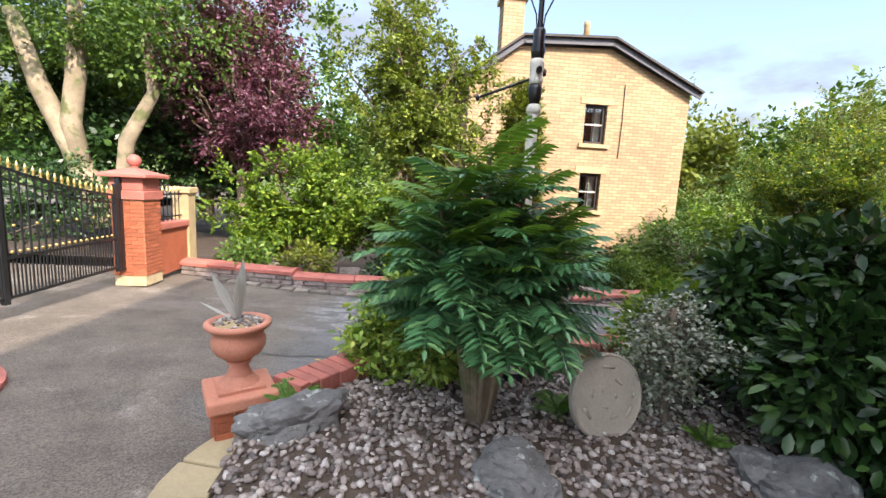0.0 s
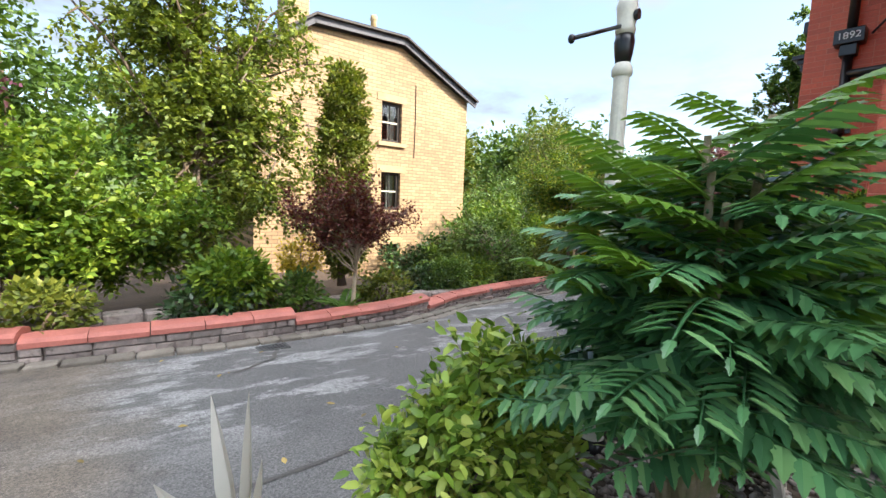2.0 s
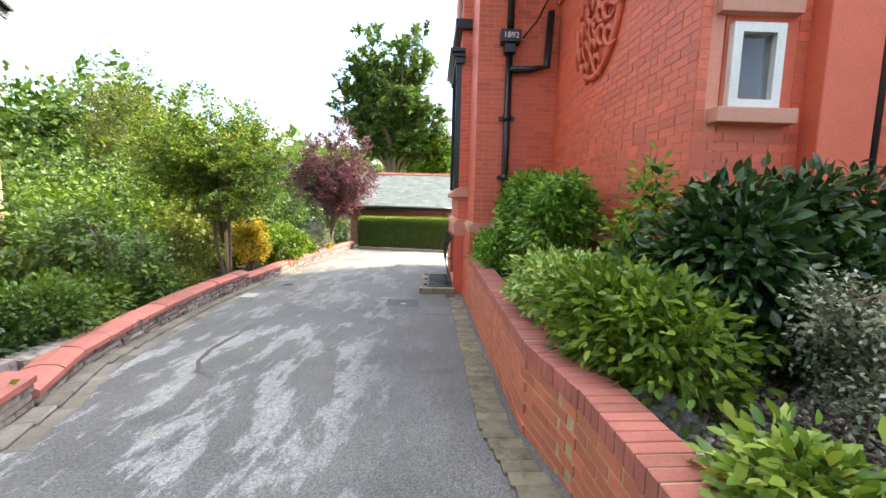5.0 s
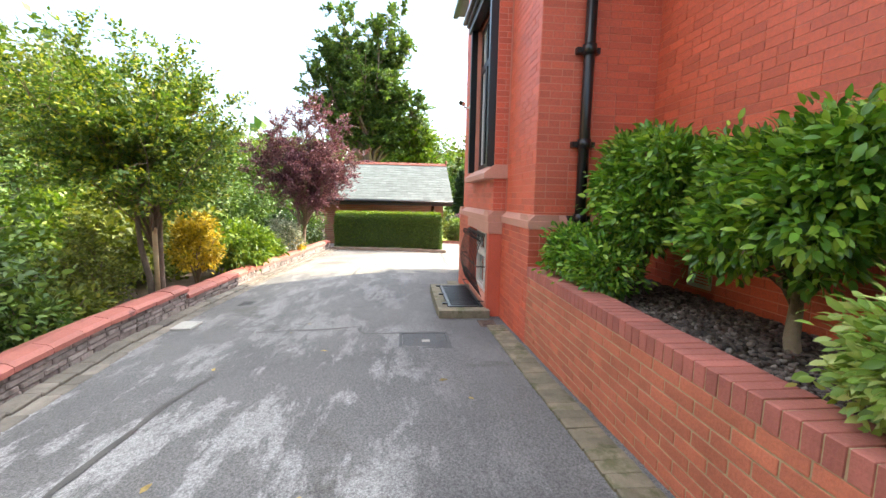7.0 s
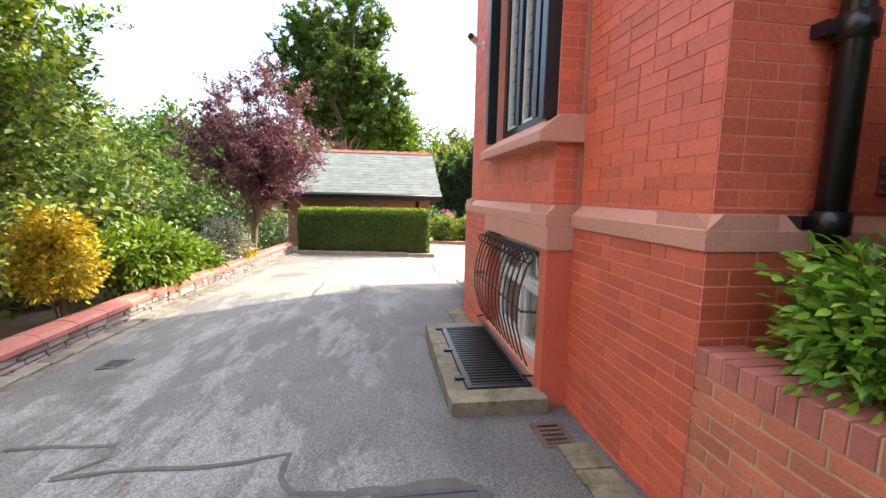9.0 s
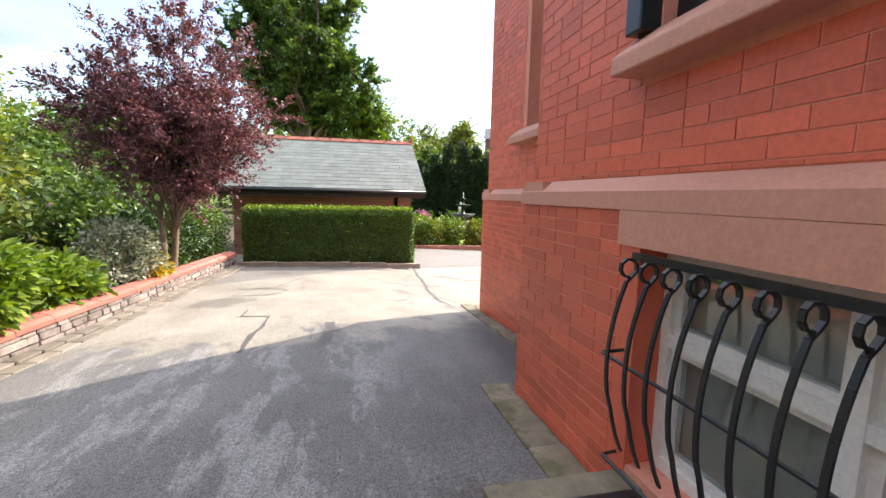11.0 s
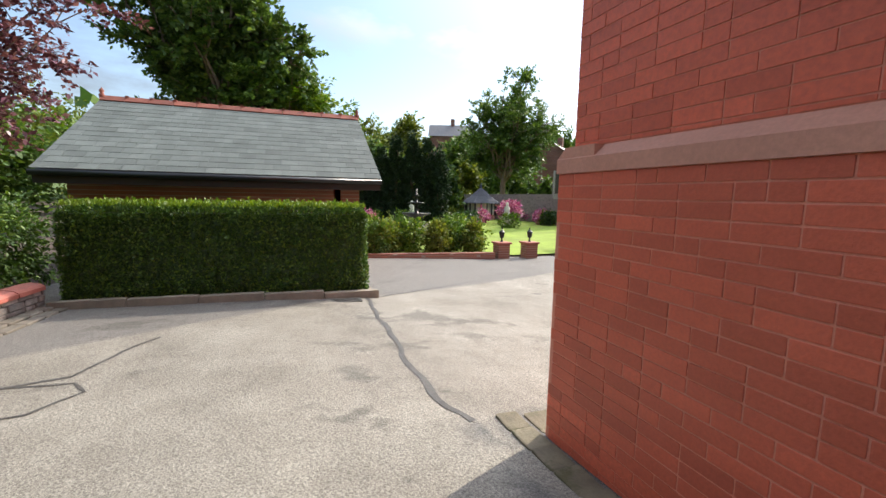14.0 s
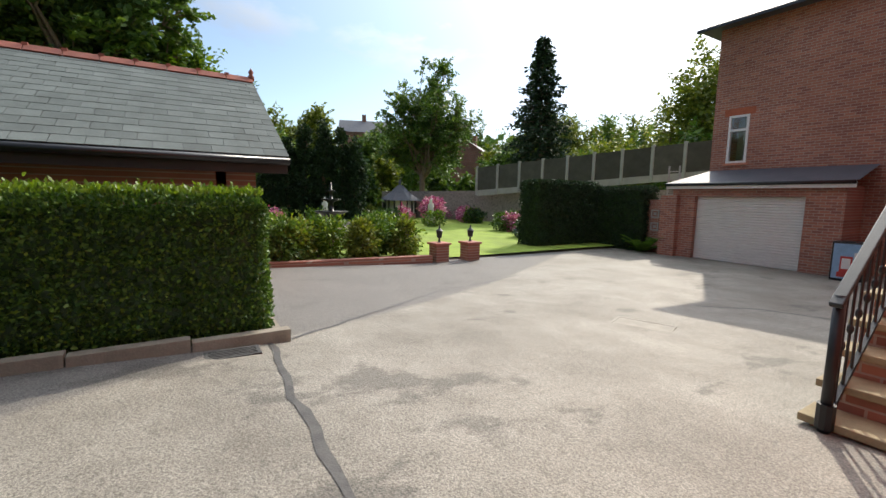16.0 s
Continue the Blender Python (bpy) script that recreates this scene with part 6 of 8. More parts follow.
tree("plum_tree", 102, (15.2, 8.95, -1.2), (15.3, 8.85, 0.15), 0.06, [(15.35, 8.8, 1.7, 1.5, 1.5, 1.3), (15.1, 8.4, 1.0, 1.6, 1.3, 0.75), (15.5, 8.6, 2.7, 1.0, 1.1, 0.8), (14.9, 8.0, 1.6, 0.9, 0.9, 0.8), (15.3, 9.6, 1.3, 1.1, 0.9, 0.9)], 1350, 44, 0.17, 0.042, L_PURPLE, M_BARK, "purple-leaved plum tree behind the low wall", limbs=46, stems=2)
tree("sycamore_tree", 103, (34.4, 8.6, -1.7), (34.6, 8.6, 4.0), 0.4, [(35.0, 8.6, 9.0, 3.9, 4.0, 4.2), (35.1, 8.8, 12.2, 3.0, 3.0, 2.6), (34.4, 5.9, 6.4, 2.4, 2.2, 2.0), (35.0, 11.2, 7.4, 2.6, 2.2, 2.2), (34.5, 8.6, 5.0, 2.4, 2.4, 1.6)], 2100, 42, 0.44, 0.19, L_FOREST, M_BARK, "tall broad sycamore tree in full leaf behind the garage", limbs=60)
tree("lime_tree", 104, (37.5, 5.5, -1.7), (37.5, 5.5, 3.0), 0.25, [(37.5, 5.3, 5.0, 2.8, 2.6, 2.4), (36.8, 3.9, 4.0, 1.8, 1.6, 1.4)], 260, 34, 0.6, 0.22, L_BRIGHT, M_BARK, "lighter green tree beside the tall sycamore", limbs=20)
shrub("hydrangea", 110, (11.7, 9.4, -1.05), [(11.7, 9.45, -0.5, 0.75, 0.6, 0.45)], 150, 36, 0.16, 0.10, L_BRIGHT, "rounded bright green hydrangea bush behind the low wall", shape=OVAL)
shrub("golden_shrub", 111, (10.45, 9.72, -1.1), [(10.45, 9.72, -0.4, 0.42, 0.4, 0.42), (10.45, 9.72, -0.05, 0.3, 0.3, 0.25)], 130, 36, 0.12, 0.05, L_YELLOW, "golden yellow-leaved shrub behind the low wall")
shrub("barberry", 112, (8.6, 10.2, -1.1), [(8.6, 10.2, -0.6, 0.7, 0.5, 0.5)], 130, 34, 0.14, 0.045, L_OLIVE, "bronze and yellow barberry bush", loose=True)
shrub("low_shrub", 113, (5.3, 9.75, -0.95), [(5.3, 9.75, -0.6, 0.85, 0.5, 0.32), (4.6, 9.8, -0.6, 0.6, 0.4, 0.28)], 160, 34, 0.15, 0.075, L_BRIGHT, "spreading bright green shrub behind the coping", shape=OVAL)
tree("weeping_tree", 114, (6.05, 9.75, -1.05), (6.1, 9.8, 0.1), 0.05, [(6.1, 10.0, 0.15, 1.15, 0.95, 0.3), (6.3, 10.2, -0.35, 1.1, 0.9, 0.4)], 190, 24, 0.2, 0.085, L_GREEN, M_BARK, "small weeping tree with drooping branches", limbs=30, shape=OVAL, droop=0.5)
shrub("grey_shrub", 115, (14.3, 9.25, -1.15), [(14.3, 9.25, -0.6, 0.5, 0.45, 0.5)], 100, 34, 0.14, 0.05, L_SILVER, "silvery grey-leaved shrub beside the plum tree")
shrub("laurel_bush", 116, (16.6, 9.6, -1.2), [(16.6, 9.7, -0.6, 1.0, 0.7, 0.6)], 140, 34, 0.2, 0.08, L_DARK, "dark green laurel bush behind the wall", shape=OVAL)
shrub("golden_euonymus", 117, (14.7, 8.96, -1.1), [(14.7, 8.96, -0.88, 0.3, 0.15, 0.14)], 60, 30, 0.1, 0.045, L_YELLOW, "low golden euonymus spilling over the coping")
shrub("hosta", 118, (13.1, 9.35, -1.12), [(13.1, 9.35, -0.8, 0.5, 0.32, 0.3)], 110, 24, 0.15, 0.11, L_BRIGHT, "bright broad-leaved plants spilling over the coping", shape=OVAL)
shrub("laurel_bush", 119, (17.3, 9.35, -1.3), [(17.3, 9.3, -0.6, 0.8, 0.5, 0.7), (16.2, 9.5, -0.7, 0.7, 0.5, 0.55), (18.4, 9.3, -0.5, 0.6, 0.5, 0.8)], 420, 30, 0.18, 0.07, L_GREEN, "dense dark undergrowth between the wall and the hedge", shape=OVAL, hollow=0.35)
# undergrowth, further trees of the valley
for i, (x, y, h, rr, m, nm) in enumerate([(7.2, 11.6, 1.6, 1.3, L_GREEN, "bush"), (9.0, 12.6, 2.2, 1.5, L_BRIGHT, "bush"), (11.6, 11.6, 2.0, 1.3, L_OLIVE, "bush"), (13.2, 11.2, 2.2, 1.2, L_GREEN, "bush"), (12.6, 13.8, 3.2, 1.7, L_BRIGHT, "bush"), (17.5, 11.5, 2.6, 1.5, L_GREEN, "bush"), (15.5, 12.8, 3.0, 1.7, L_OLIVE, "bush"), (19.0, 11.0, 2.2, 1.3, L_GREEN, "bush"), (10.5, 15.5, 3.4, 1.8, L_GREEN, "bush"), (18.5, 15.5, 4.0, 2.3, L_BRIGHT, "bush"), (6.6, 13.4, 1.4, 1.2, L_DARK, "bush"), (14.0, 17.5, 4.2, 2.4, L_GREEN, "bush"), (11.5, 19.0, 2.6, 1.8, L_DARK, "bush"), (15.5, 21.0, 3.6, 2.2, L_OLIVE, "bush")]):
    z = land_z(x, y)
    shrub("bush", 200 + i, (x, y, z), [(x, y, z + h * 0.55, rr, rr, h * 0.5), (x + rr * 0.4, y - rr * 0.2, z + h * 0.35, rr * 0.7, rr * 0.7, h * 0.35)], 190, 30, 0.26, 0.10, m, "leafy bush growing in the garden behind the wall", "bush", group="garden bushes", stems=20, loose=True)
tree("birch_tree", 120, (19.5, 19.0, -1.5), (19.6, 19.1, 3.0), 0.10, [(19.5, 19.1, 3.6, 1.6, 1.6, 2.6)], 260, 28, 0.4, 0.09, L_OLIVE, M_PALEBARK, "slender birch tree in the valley garden", limbs=24, hollow=0.2)
FAR = [(26, 24, 9, 4.5, L_GREEN), (34, 30, 10, 5.5, L_OLIVE), (44, 24, 9, 5, L_GREEN), (22, 34, 9, 5, L_OLIVE), (52, 34, 11, 6, L_GREEN), (40, 44, 12, 7, L_GREEN), (28, 48, 12, 7, L_OLIVE), (58, 20, 9, 5, L_BRIGHT), (48, 14, 8, 4, L_GREEN), (62, 48, 13, 8, L_GREEN), (16, 52, 12, 7, L_GREEN), (70, 28, 12, 7, L_OLIVE)]
for i, (x, y, h, rr, m) in enumerate(FAR):
    z = -2.2
    tree("far_tree", 300 + i, (x, y, z), (x, y, z + h * 0.4), 0.25, [(x, y, z + h * 0.58, rr, rr, h * 0.42), (x + rr * 0.5, y - rr * 0.3, z + h * 0.4, rr * 0.7, rr * 0.7, h * 0.3)], 230, 30, rr * 0.24, 0.34, m, M_BARK, "leafy tree in the valley beyond the garden", group="valley trees", limbs=10, hollow=0.5)

# ---- camellias and shrubs in the planter ----
tree("camellia", 130, (4.35, 4.0, bed_z(4.35, 4.0)), (4.37, 4.0, 0.3), 0.04, [(4.35, 4.06, 0.62, 0.50, 0.42, 0.40), (4.05, 4.14, 0.72, 0.38, 0.34, 0.32), (4.75, 3.97, 0.66, 0.42, 0.35, 0.34), (4.6, 4.15, 0.36, 0.3, 0.26, 0.24)], 900, 20, 0.10, 0.064, L_CAMELLIA, M_PALEBARK, "glossy green camellia bush on a short trunk", "shrub", limbs=30, shape=OVAL, hollow=0.4, boughs=4, close=True)
tree("camellia", 131, (5.75, 4.0, bed_z(5.75, 4.0)), (5.75, 4.0, 0.4), 0.032, [(5.72, 4.1, 0.70, 0.46, 0.42, 0.46), (5.45, 4.22, 0.45, 0.36, 0.3, 0.36), (5.9, 3.95, 0.95, 0.35, 0.3, 0.25), (5.3, 4.14, 0.80, 0.34, 0.3, 0.3)], 820, 20, 0.10, 0.064, L_CAMELLIA, M_BARK, "dense dark camellia bush beside the red pier", "shrub", limbs=26, shape=OVAL, hollow=0.4, boughs=4, close=True)
shrub("euonymus", 132, (5.8, 4.48, bed_z(5.8, 4.48)), [(5.9, 4.48, 0.1, 0.36, 0.22, 0.24), (5.5, 4.46, 0.05, 0.28, 0.2, 0.2)], 230, 22, 0.09, 0.055, L_CAMELLIA, "small glossy euonymus bush on the planter edge", shape=OVAL)
L_PIERIS = leafage("pale_lime_leaf", [(0.0, (0.16, 0.30, 0.05)), (0.5, (0.34, 0.50, 0.11)), (1.0, (0.62, 0.70, 0.26))], 0.35, 0.3)
shrub("pieris", 133, (3.3, 4.42, bed_z(3.3, 4.4)), [(3.3, 4.42, 0.12, 0.42, 0.28, 0.22), (2.95, 4.34, 0.14, 0.38, 0.3, 0.24)], 480, 20, 0.09, 0.053, L_PIERIS, "pale green low shrub spilling over the planter coping", shape=OVAL)
shrub("viburnum", 134, (2.4, 4.32, bed_z(2.4, 4.3)), [(2.4, 4.32, 0.12, 0.42, 0.3, 0.28), (2.05, 4.2, 0.1, 0.28, 0.25, 0.27)], 420, 18, 0.11, 0.058, L_BRIGHT, "leafy green shrub with serrated leaves on the planter edge", shape=OVAL)
shrub("wall_climber", 135, (3.05, 3.85, bed_z(3.0, 3.8)), [(3.05, 3.85, 0.75, 0.16, 0.14, 0.45), (3.25, 3.88, 0.5, 0.18, 0.14, 0.25)], 70, 14, 0.10, 0.06, L_CAMELLIA, "trailing dark green climber by the house corner", "climber", shape=OVAL, hollow=0.2)
shrub("spotted_laurel", 136, (2.6, 2.8, -0.25), [(2.55, 2.9, 0.3, 0.4, 0.6, 0.55), (2.4, 2.4, 0.25, 0.4, 0.4, 0.5)], 420, 24, 0.15, 0.08, L_DARK, "large dark-leaved hydrangea bush by the house", shape=OVAL, hollow=0.35)

# ---- front bed ----
rng_m = np.random.default_rng(77)


def frond_mesh(seed, length, pairs, material, droop):
    r = np.random.default_rng(seed)
    at, way, size = [], [], []
    spine = []
    for i in range(pairs * 2 + 1):
        t = i / (pairs * 2)
        spine.append((length * t * math.cos(droop * t * 0.6), 0.0, length * (0.16 * t - droop * t * t * 0.55)))
    for i in range(2, pairs * 2, 2):
        p = spine[i]
        k = 1 - abs(i / (pairs * 2) - 0.5) * 0.55
        for s in (-1, 1):
            at.append((p[0], 0.006 * s, p[2]))
            way.append((0.42, s * 1.0, -0.22 + r.normal(0, 0.08)))
            size.append(length * 0.27 * k)
    at.append(spine[-1]); way.append((1, 0, -0.5)); size.append(length * 0.14)
    at, way, size = np.array(at), np.array(way, float), np.array(size)
    way = unit(way)
    # toothed leaflet outline
    out = [(0, 0.0), (0.07, 0.13), (0.24, 0.16), (0.33, 0.22), (0.40, 0.16), (0.54, 0.15), (0.63, 0.19), (0.70, 0.11), (0.86, 0.07), (1.0, 0.0)]
    g = Geo()
    for p, w, s in zip(at, way, size):
        w = Vector(w)
        side = w.cross(Vector((0, 0, 1))).normalized()
        up = side.cross(w)
        p = Vector(p)
        curve = lambda u: up * (-0.12 * u * u)
        mid = [p + (w * u + curve(u)) * s for u, _ in out]
        lft = [p + (w * u + curve(u) + side * v + up * v * 0.25) * s for u, v in out[1:-1]]
        rgt = [p + (w * u + curve(u) - side * v + up * v * 0.25) * s for u, v in out[1:-1]]
        for edge, flip in ((lft, False), (rgt, True)):
            full = [mid[0]] + edge + [mid[-1]]
            vs, fs = mid + full[1:-1], []
            n = len(mid)
            ring = [0] + list(range(n, n + len(edge))) + [n - 1]
            for a in range(n - 1):
                q = (a, a + 1, ring[a + 1], ring[a])
                q = tuple(dict.fromkeys(q))
                fs.append(q if not flip else q[::-1])
            g.add(vs, fs)
    g.tube(spine, [0.005 - 0.003 * i / len(spine) for i in range(len(spine))], 4)
    me = bpy.data.meshes.new("frond")
    me.from_pydata(g.v, [], g.f)
    me.materials.append(material)
    me.update()
    return me


MB = (0.68, 3.60, -0.20)
mahonia = thing("mahonia", "large mahonia shrub with long drooping dark green pinnate leaves", "shrub", at=MB)
FRONDS = [frond_mesh(i, 0.36, 11, L_MAHONIA, 0.25 + 0.1 * i) for i in range(5)] + [frond_mesh(9, 0.33, 11, L_FRESH, 0.3), frond_mesh(10, 0.31, 10, L_FRESH, 0.45)]
heads = []
for k in range(42):
    a = k * 2.4 + rng_m.uniform(-0.3, 0.3)
    if k < 26:
        rad = 0.04 + 0.26 * math.sqrt((k + 0.5) / 26)
        high = 1.02 + (0.36 - rad) * 1.1 + rng_m.uniform(-0.34, 0.14)
    else:
        rad = rng_m.uniform(0.14, 0.30)
        high = rng_m.uniform(0.72, 1.0)
    top = Vector((math.cos(a) * rad, math.sin(a) * rad * 0.68, high))
    g = Geo()
    g.tube([(math.cos(a) * 0.035, math.sin(a) * 0.035, 0.0), (top.x * 0.45, top.y * 0.45, top.z * 0.5), top], [0.026, 0.016, 0.009], 7)
    gpart("stem", g, M_PALEBARK, mahonia, smooth=True)
    heads.append(top)
gpart("trunk", Geo().tube([(0, 0, -0.1), (0.01, 0.0, 0.1), (-0.02, 0.02, 0.26)], [0.075, 0.055, 0.045], 10), M_PALEBARK, mahonia, smooth=True)
for top in heads:
    n = 11
    for j in range(n):
        a = j * 2.39996 + rng_m.uniform(-0.2, 0.2)
        lift = (j / n) * 0.75 - 0.16 + rng_m.uniform(-0.12, 0.12)
        me = FRONDS[int(rng_m.integers(0, 5))] if (j < 9 or top.z < 0.8) else FRONDS[5 + int(rng_m.integers(0, 2))]
        ob = new("frond", me)
        ob.parent = mahonia
        sc = rng_m.uniform(0.82, 1.12)
        ob.matrix_local = Matrix.Translation(top + Vector((0, 0, (j - n) * 0.034))) @ Matrix.Rotation(a, 4, "Z") @ Matrix.Rotation(-lift, 4, "Y") @ Matrix.Scale(sc, 4)

# urn on a brick pedestal
UX, UY = -0.55, 3.80
urn = thing("planted_urn", "terracotta urn of gravel with silvery spiky leaves on a brick pedestal", "urn", at=(UX, UY, -0.135))
urn.scale = (0.73, 0.73, 0.73)
gz = -0.36
ped_mesh = block_mesh("brick", M_GATEBRICK, 0.03, 0.006, 90)
ped = gpart("pedestal", Geo().box(-0.165, 0.165, -0.165, 0.165, gz, -0.03), M_PLANTERJOINT, urn)
for r_ in range(5):
    z = -0.03 - 0.037 - r_ * 0.074
    for s_ in range(4):
        a = s_ * math.pi / 2
        for o_, w_ in (((-0.09, 0.16), (0.085, 0.17)) if r_ % 2 else ((-0.118, 0.112), (0.06, 0.225)))[0:2]:
            lx, ly = o_, -0.165
            put("brick", ped_mesh, ped, (math.cos(a) * lx - math.sin(a) * ly, math.sin(a) * lx + math.cos(a) * ly, z), (w_ - 0.008, 0.03, 0.066), a)
urn.rotation_euler = (0, 0, radians(28))
gpart("cap", Geo().box(-0.225, 0.225, -0.225, 0.225, -0.03, 0.065), M_TERRA, urn, bevel=0.018)
gpart("plinth", Geo().box(-0.15, 0.15, -0.15, 0.15, 0.065, 0.09).lathe(0, 0, [(0.135, 0.085), (0.12, 0.11), (0.085, 0.15), (0.065, 0.2), (0.062, 0.235), (0.085, 0.245), (0.085, 0.26), (0.062, 0.27)], 24), M_TERRA, urn, smooth=False)
gpart("bowl", Geo().lathe(0, 0, [(0.06, 0.265), (0.10, 0.28), (0.15, 0.315), (0.175, 0.36), (0.18, 0.41), (0.165, 0.445), (0.16, 0.47), (0.2, 0.495), (0.218, 0.515), (0.218, 0.535), (0.195, 0.545), (0.17, 0.535), (0.16, 0.5)], 32), M_TERRA, urn, smooth=True)
gpart("gravel", Geo().ball((0, 0, 0.5), 0.165, 8, 16, 0.35), M_SANDSTONE, urn, "pale gravel filling", smooth=True)
r_g = random.Random(77)
g = Geo()
for _ in range(150):
    a, rr = r_g.uniform(0, 2 * math.pi), 0.17 * math.sqrt(r_g.random())
    s_ = r_g.uniform(0.008, 0.018)
    g.ball((math.cos(a) * rr, math.sin(a) * rr, 0.5 + 0.058 * math.sqrt(max(0.0, 1 - (rr / 0.172) ** 2)) + s_ * 0.2), s_, 4, 6, r_g.uniform(0.45, 0.8))
tagged(gpart("gravel_chip", g, M_PEBBLE, urn, smooth=True), kind="stuff")
for k, (a, tl, L, w) in enumerate(((0.3, 0.08, 0.46, 0.05), (1.2, 0.42, 0.44, 0.07), (3.0, 0.42, 0.40, 0.065), (4.6, 0.2, 0.36, 0.065), (2.6, 1.1, 0.3, 0.02))):
    d = Vector((math.cos(a) * math.sin(tl), math.sin(a) * math.sin(tl), math.cos(tl)))
    sd = d.cross(Vector((0.3, -0.9, 0.1))).normalized()
    q = d.cross(sd)
    b0 = Vector((0, 0, 0.53))
    g = Geo()
    stations = [(0.0, 0.3), (0.25, 0.8), (0.55, 1.0), (0.8, 0.6), (1.0, 0.03)]
    for u, v in stations:
        for e, n_ in ((-1, 0), (0, -0.35), (1, 0)):
            g.v.append(tuple(b0 + d * L * u + sd * e * v * w / 2 + q * n_ * v * w / 2))
            
    for i in range(4):
        for j in range(2):
            g.f.append((i * 3 + j, i * 3 + j + 1, (i + 1) * 3 + j + 1, (i + 1) * 3 + j))
    part("leaf", g.mesh("leaf", L_GREYLEAF), urn)

# cream lamp post
LX, LY = 1.0, 4.11
lamp = thing("lamp_post", "fluted cream Victorian lamp post with black collars and a ladder bar", "lamp post", at=(LX, LY, bed_z(LX, LY)))
lamp.scale = (0.54, 0.54, 0.69)
gpart("foot", Geo().lathe(0, 0, [(0.13, -0.05), (0.13, 0.04), (0.11, 0.07), (0.085, 0.09)], 20), M_BLACK, lamp, smooth=True)
g = Geo()
seg = 32
prof = [(0.10, 0.07), (0.085, 0.16), (0.072, 0.3), (0.075, 0.34), (0.068, 0.38), (0.066, 1.2), (0.058, 2.38)]
vv = [(r * (1 - 0.07 * (k % 2) * (1 if 0.36 < z < 2.36 else 0)) * math.cos(2 * math.pi * k / seg), r * (1 - 0.07 * (k % 2) * (1 if 0.36 < z < 2.36 else 0)) * math.sin(2 * math.pi * k / seg), z) for r, z in prof for k in range(seg)]
g.add(vv, [(i * seg + k, i * seg + (k + 1) % seg, (i + 1) * seg + (k + 1) % seg, (i + 1) * seg + k) for i in range(len(prof) - 1) for k in range(seg)])
gpart("shaft", g, M_CREAM, lamp)
gpart("ring", Geo().lathe(0, 0, [(0.058, 2.36), (0.075, 2.37), (0.078, 2.40), (0.07, 2.42), (0.062, 2.43), (0.055, 2.44)], 24), M_CREAM, lamp, smooth=True)
gpart("collar", Geo().lathe(0, 0, [(0.055, 2.44), (0.068, 2.50), (0.075, 2.56), (0.066, 2.60)], 24), M_BLACK, lamp, "black leaf-moulded collar", smooth=True)
gpart("upper_shaft", Geo().lathe(0, 0, [(0.068, 2.60), (0.075, 2.63), (0.066, 2.66), (0.07, 2.72), (0.078, 2.76), (0.066, 2.80)], 24), M_CREAM, lamp, smooth=True)
gpart("collar", Geo().lathe(0, 0, [(0.062, 2.80), (0.075, 2.86), (0.06, 2.93), (0.066, 3.02), (0.055, 3.04)], 24), M_BLACK, lamp, smooth=True)
gpart("boss", Geo().tube([(0.0, -0.07, 2.70), (0.0, -0.10, 2.70)], 0.03, 12).tube([(0.07, 0.0, 2.70), (0.10, 0.0, 2.70)], 0.03, 12), M_BLACK, lamp)
gpart("ladder_bar", Geo().tube([(0, 0, 2.66), (-0.60, 0.04, 2.47)], 0.012, 8).ball((-0.61, 0.04, 2.465), 0.025, 8, 10), M_BLACK, lamp, smooth=True)
gpart("cradle", Geo().tube([(0.03, 0, 3.02), (0.05, 0, 3.15), (0.14, 0, 3.3)], 0.008, 6).tube([(-0.03, 0, 3.02), (-0.05, 0, 3.15), (-0.14, 0, 3.3)], 0.008, 6).lathe(0, 0, [(0.03, 3.04), (0.03, 3.3), (0.12, 3.42), (0.16, 3.8), (0.05, 3.95)], 8), M_BLACK, lamp)

# round cast plaque, boulders, ferns, small shrubs of the bed
disc = thing("stone_disc", "round cast-stone plaque leaning on edge in the pebbles", "plaque", at=(1.31, 3.52, -0.005))
disc.scale = (0.84, 0.84, 0.84)
g = Geo()
g.lathe(0, 0, [(0.245, -0.025), (0.255, -0.015), (0.255, 0.015), (0.245, 0.025), (0.235, 0.02), (0.05, 0.018), (0.01, 0.018)], 40)
gpart("disc_body", g, M_DISC, disc, smooth=False)
for k in range(9):
    a = 0.7 * k
    gpart("relief", Geo().tube([(math.cos(a) * 0.06 * (1 + k % 3), math.sin(a) * 0.06 * (1 + k % 3), 0.018), (math.cos(a + 0.5) * 0.06 * (1 + k % 3), math.sin(a + 0.4) * 0.06 * (1 + k % 3), 0.02)], 0.011, 6), M_DISC, disc, smooth=True)
disc.rotation_euler = (radians(78), radians(8), radians(12))


def boulder(seed, x, y, z, sx, sy, sz, turn=0.0):
    bm = bmesh.new()
    bmesh.ops.create_icosphere(bm, subdivisions=4, radius=1.0)
    for v in bm.verts:
        d = v.co.copy()
        k = 1 + 0.45 * noise.noise(d * 1.2 + Vector((seed, 0, 0))) + 0.2 * abs(noise.noise(d * 2.6 + Vector((seed, 5, 0)))) + 0.20 * abs(noise.noise(d * 5 + Vector((0, seed, 0)))) + 0.09 * noise.noise(d * 14)
        for ax in (0, 1, 2):
            d[ax] = math.copysign(abs(d[ax]) ** 0.75, d[ax])
        v.co = d * k
    me = bpy.data.meshes.new("boulder")
    bm.to_mesh(me)
    bm.free()
    me.materials.append(M_ROCK)
    ob = tagged(new("boulder", me), "grey lichen-spotted boulder set among the pebbles", "boulder", "boulders in the bed")
    ob.location, ob.scale, ob.rotation_euler = (x, y, z), (sx, sy, sz), (0.15, -0.1, turn)
    return ob


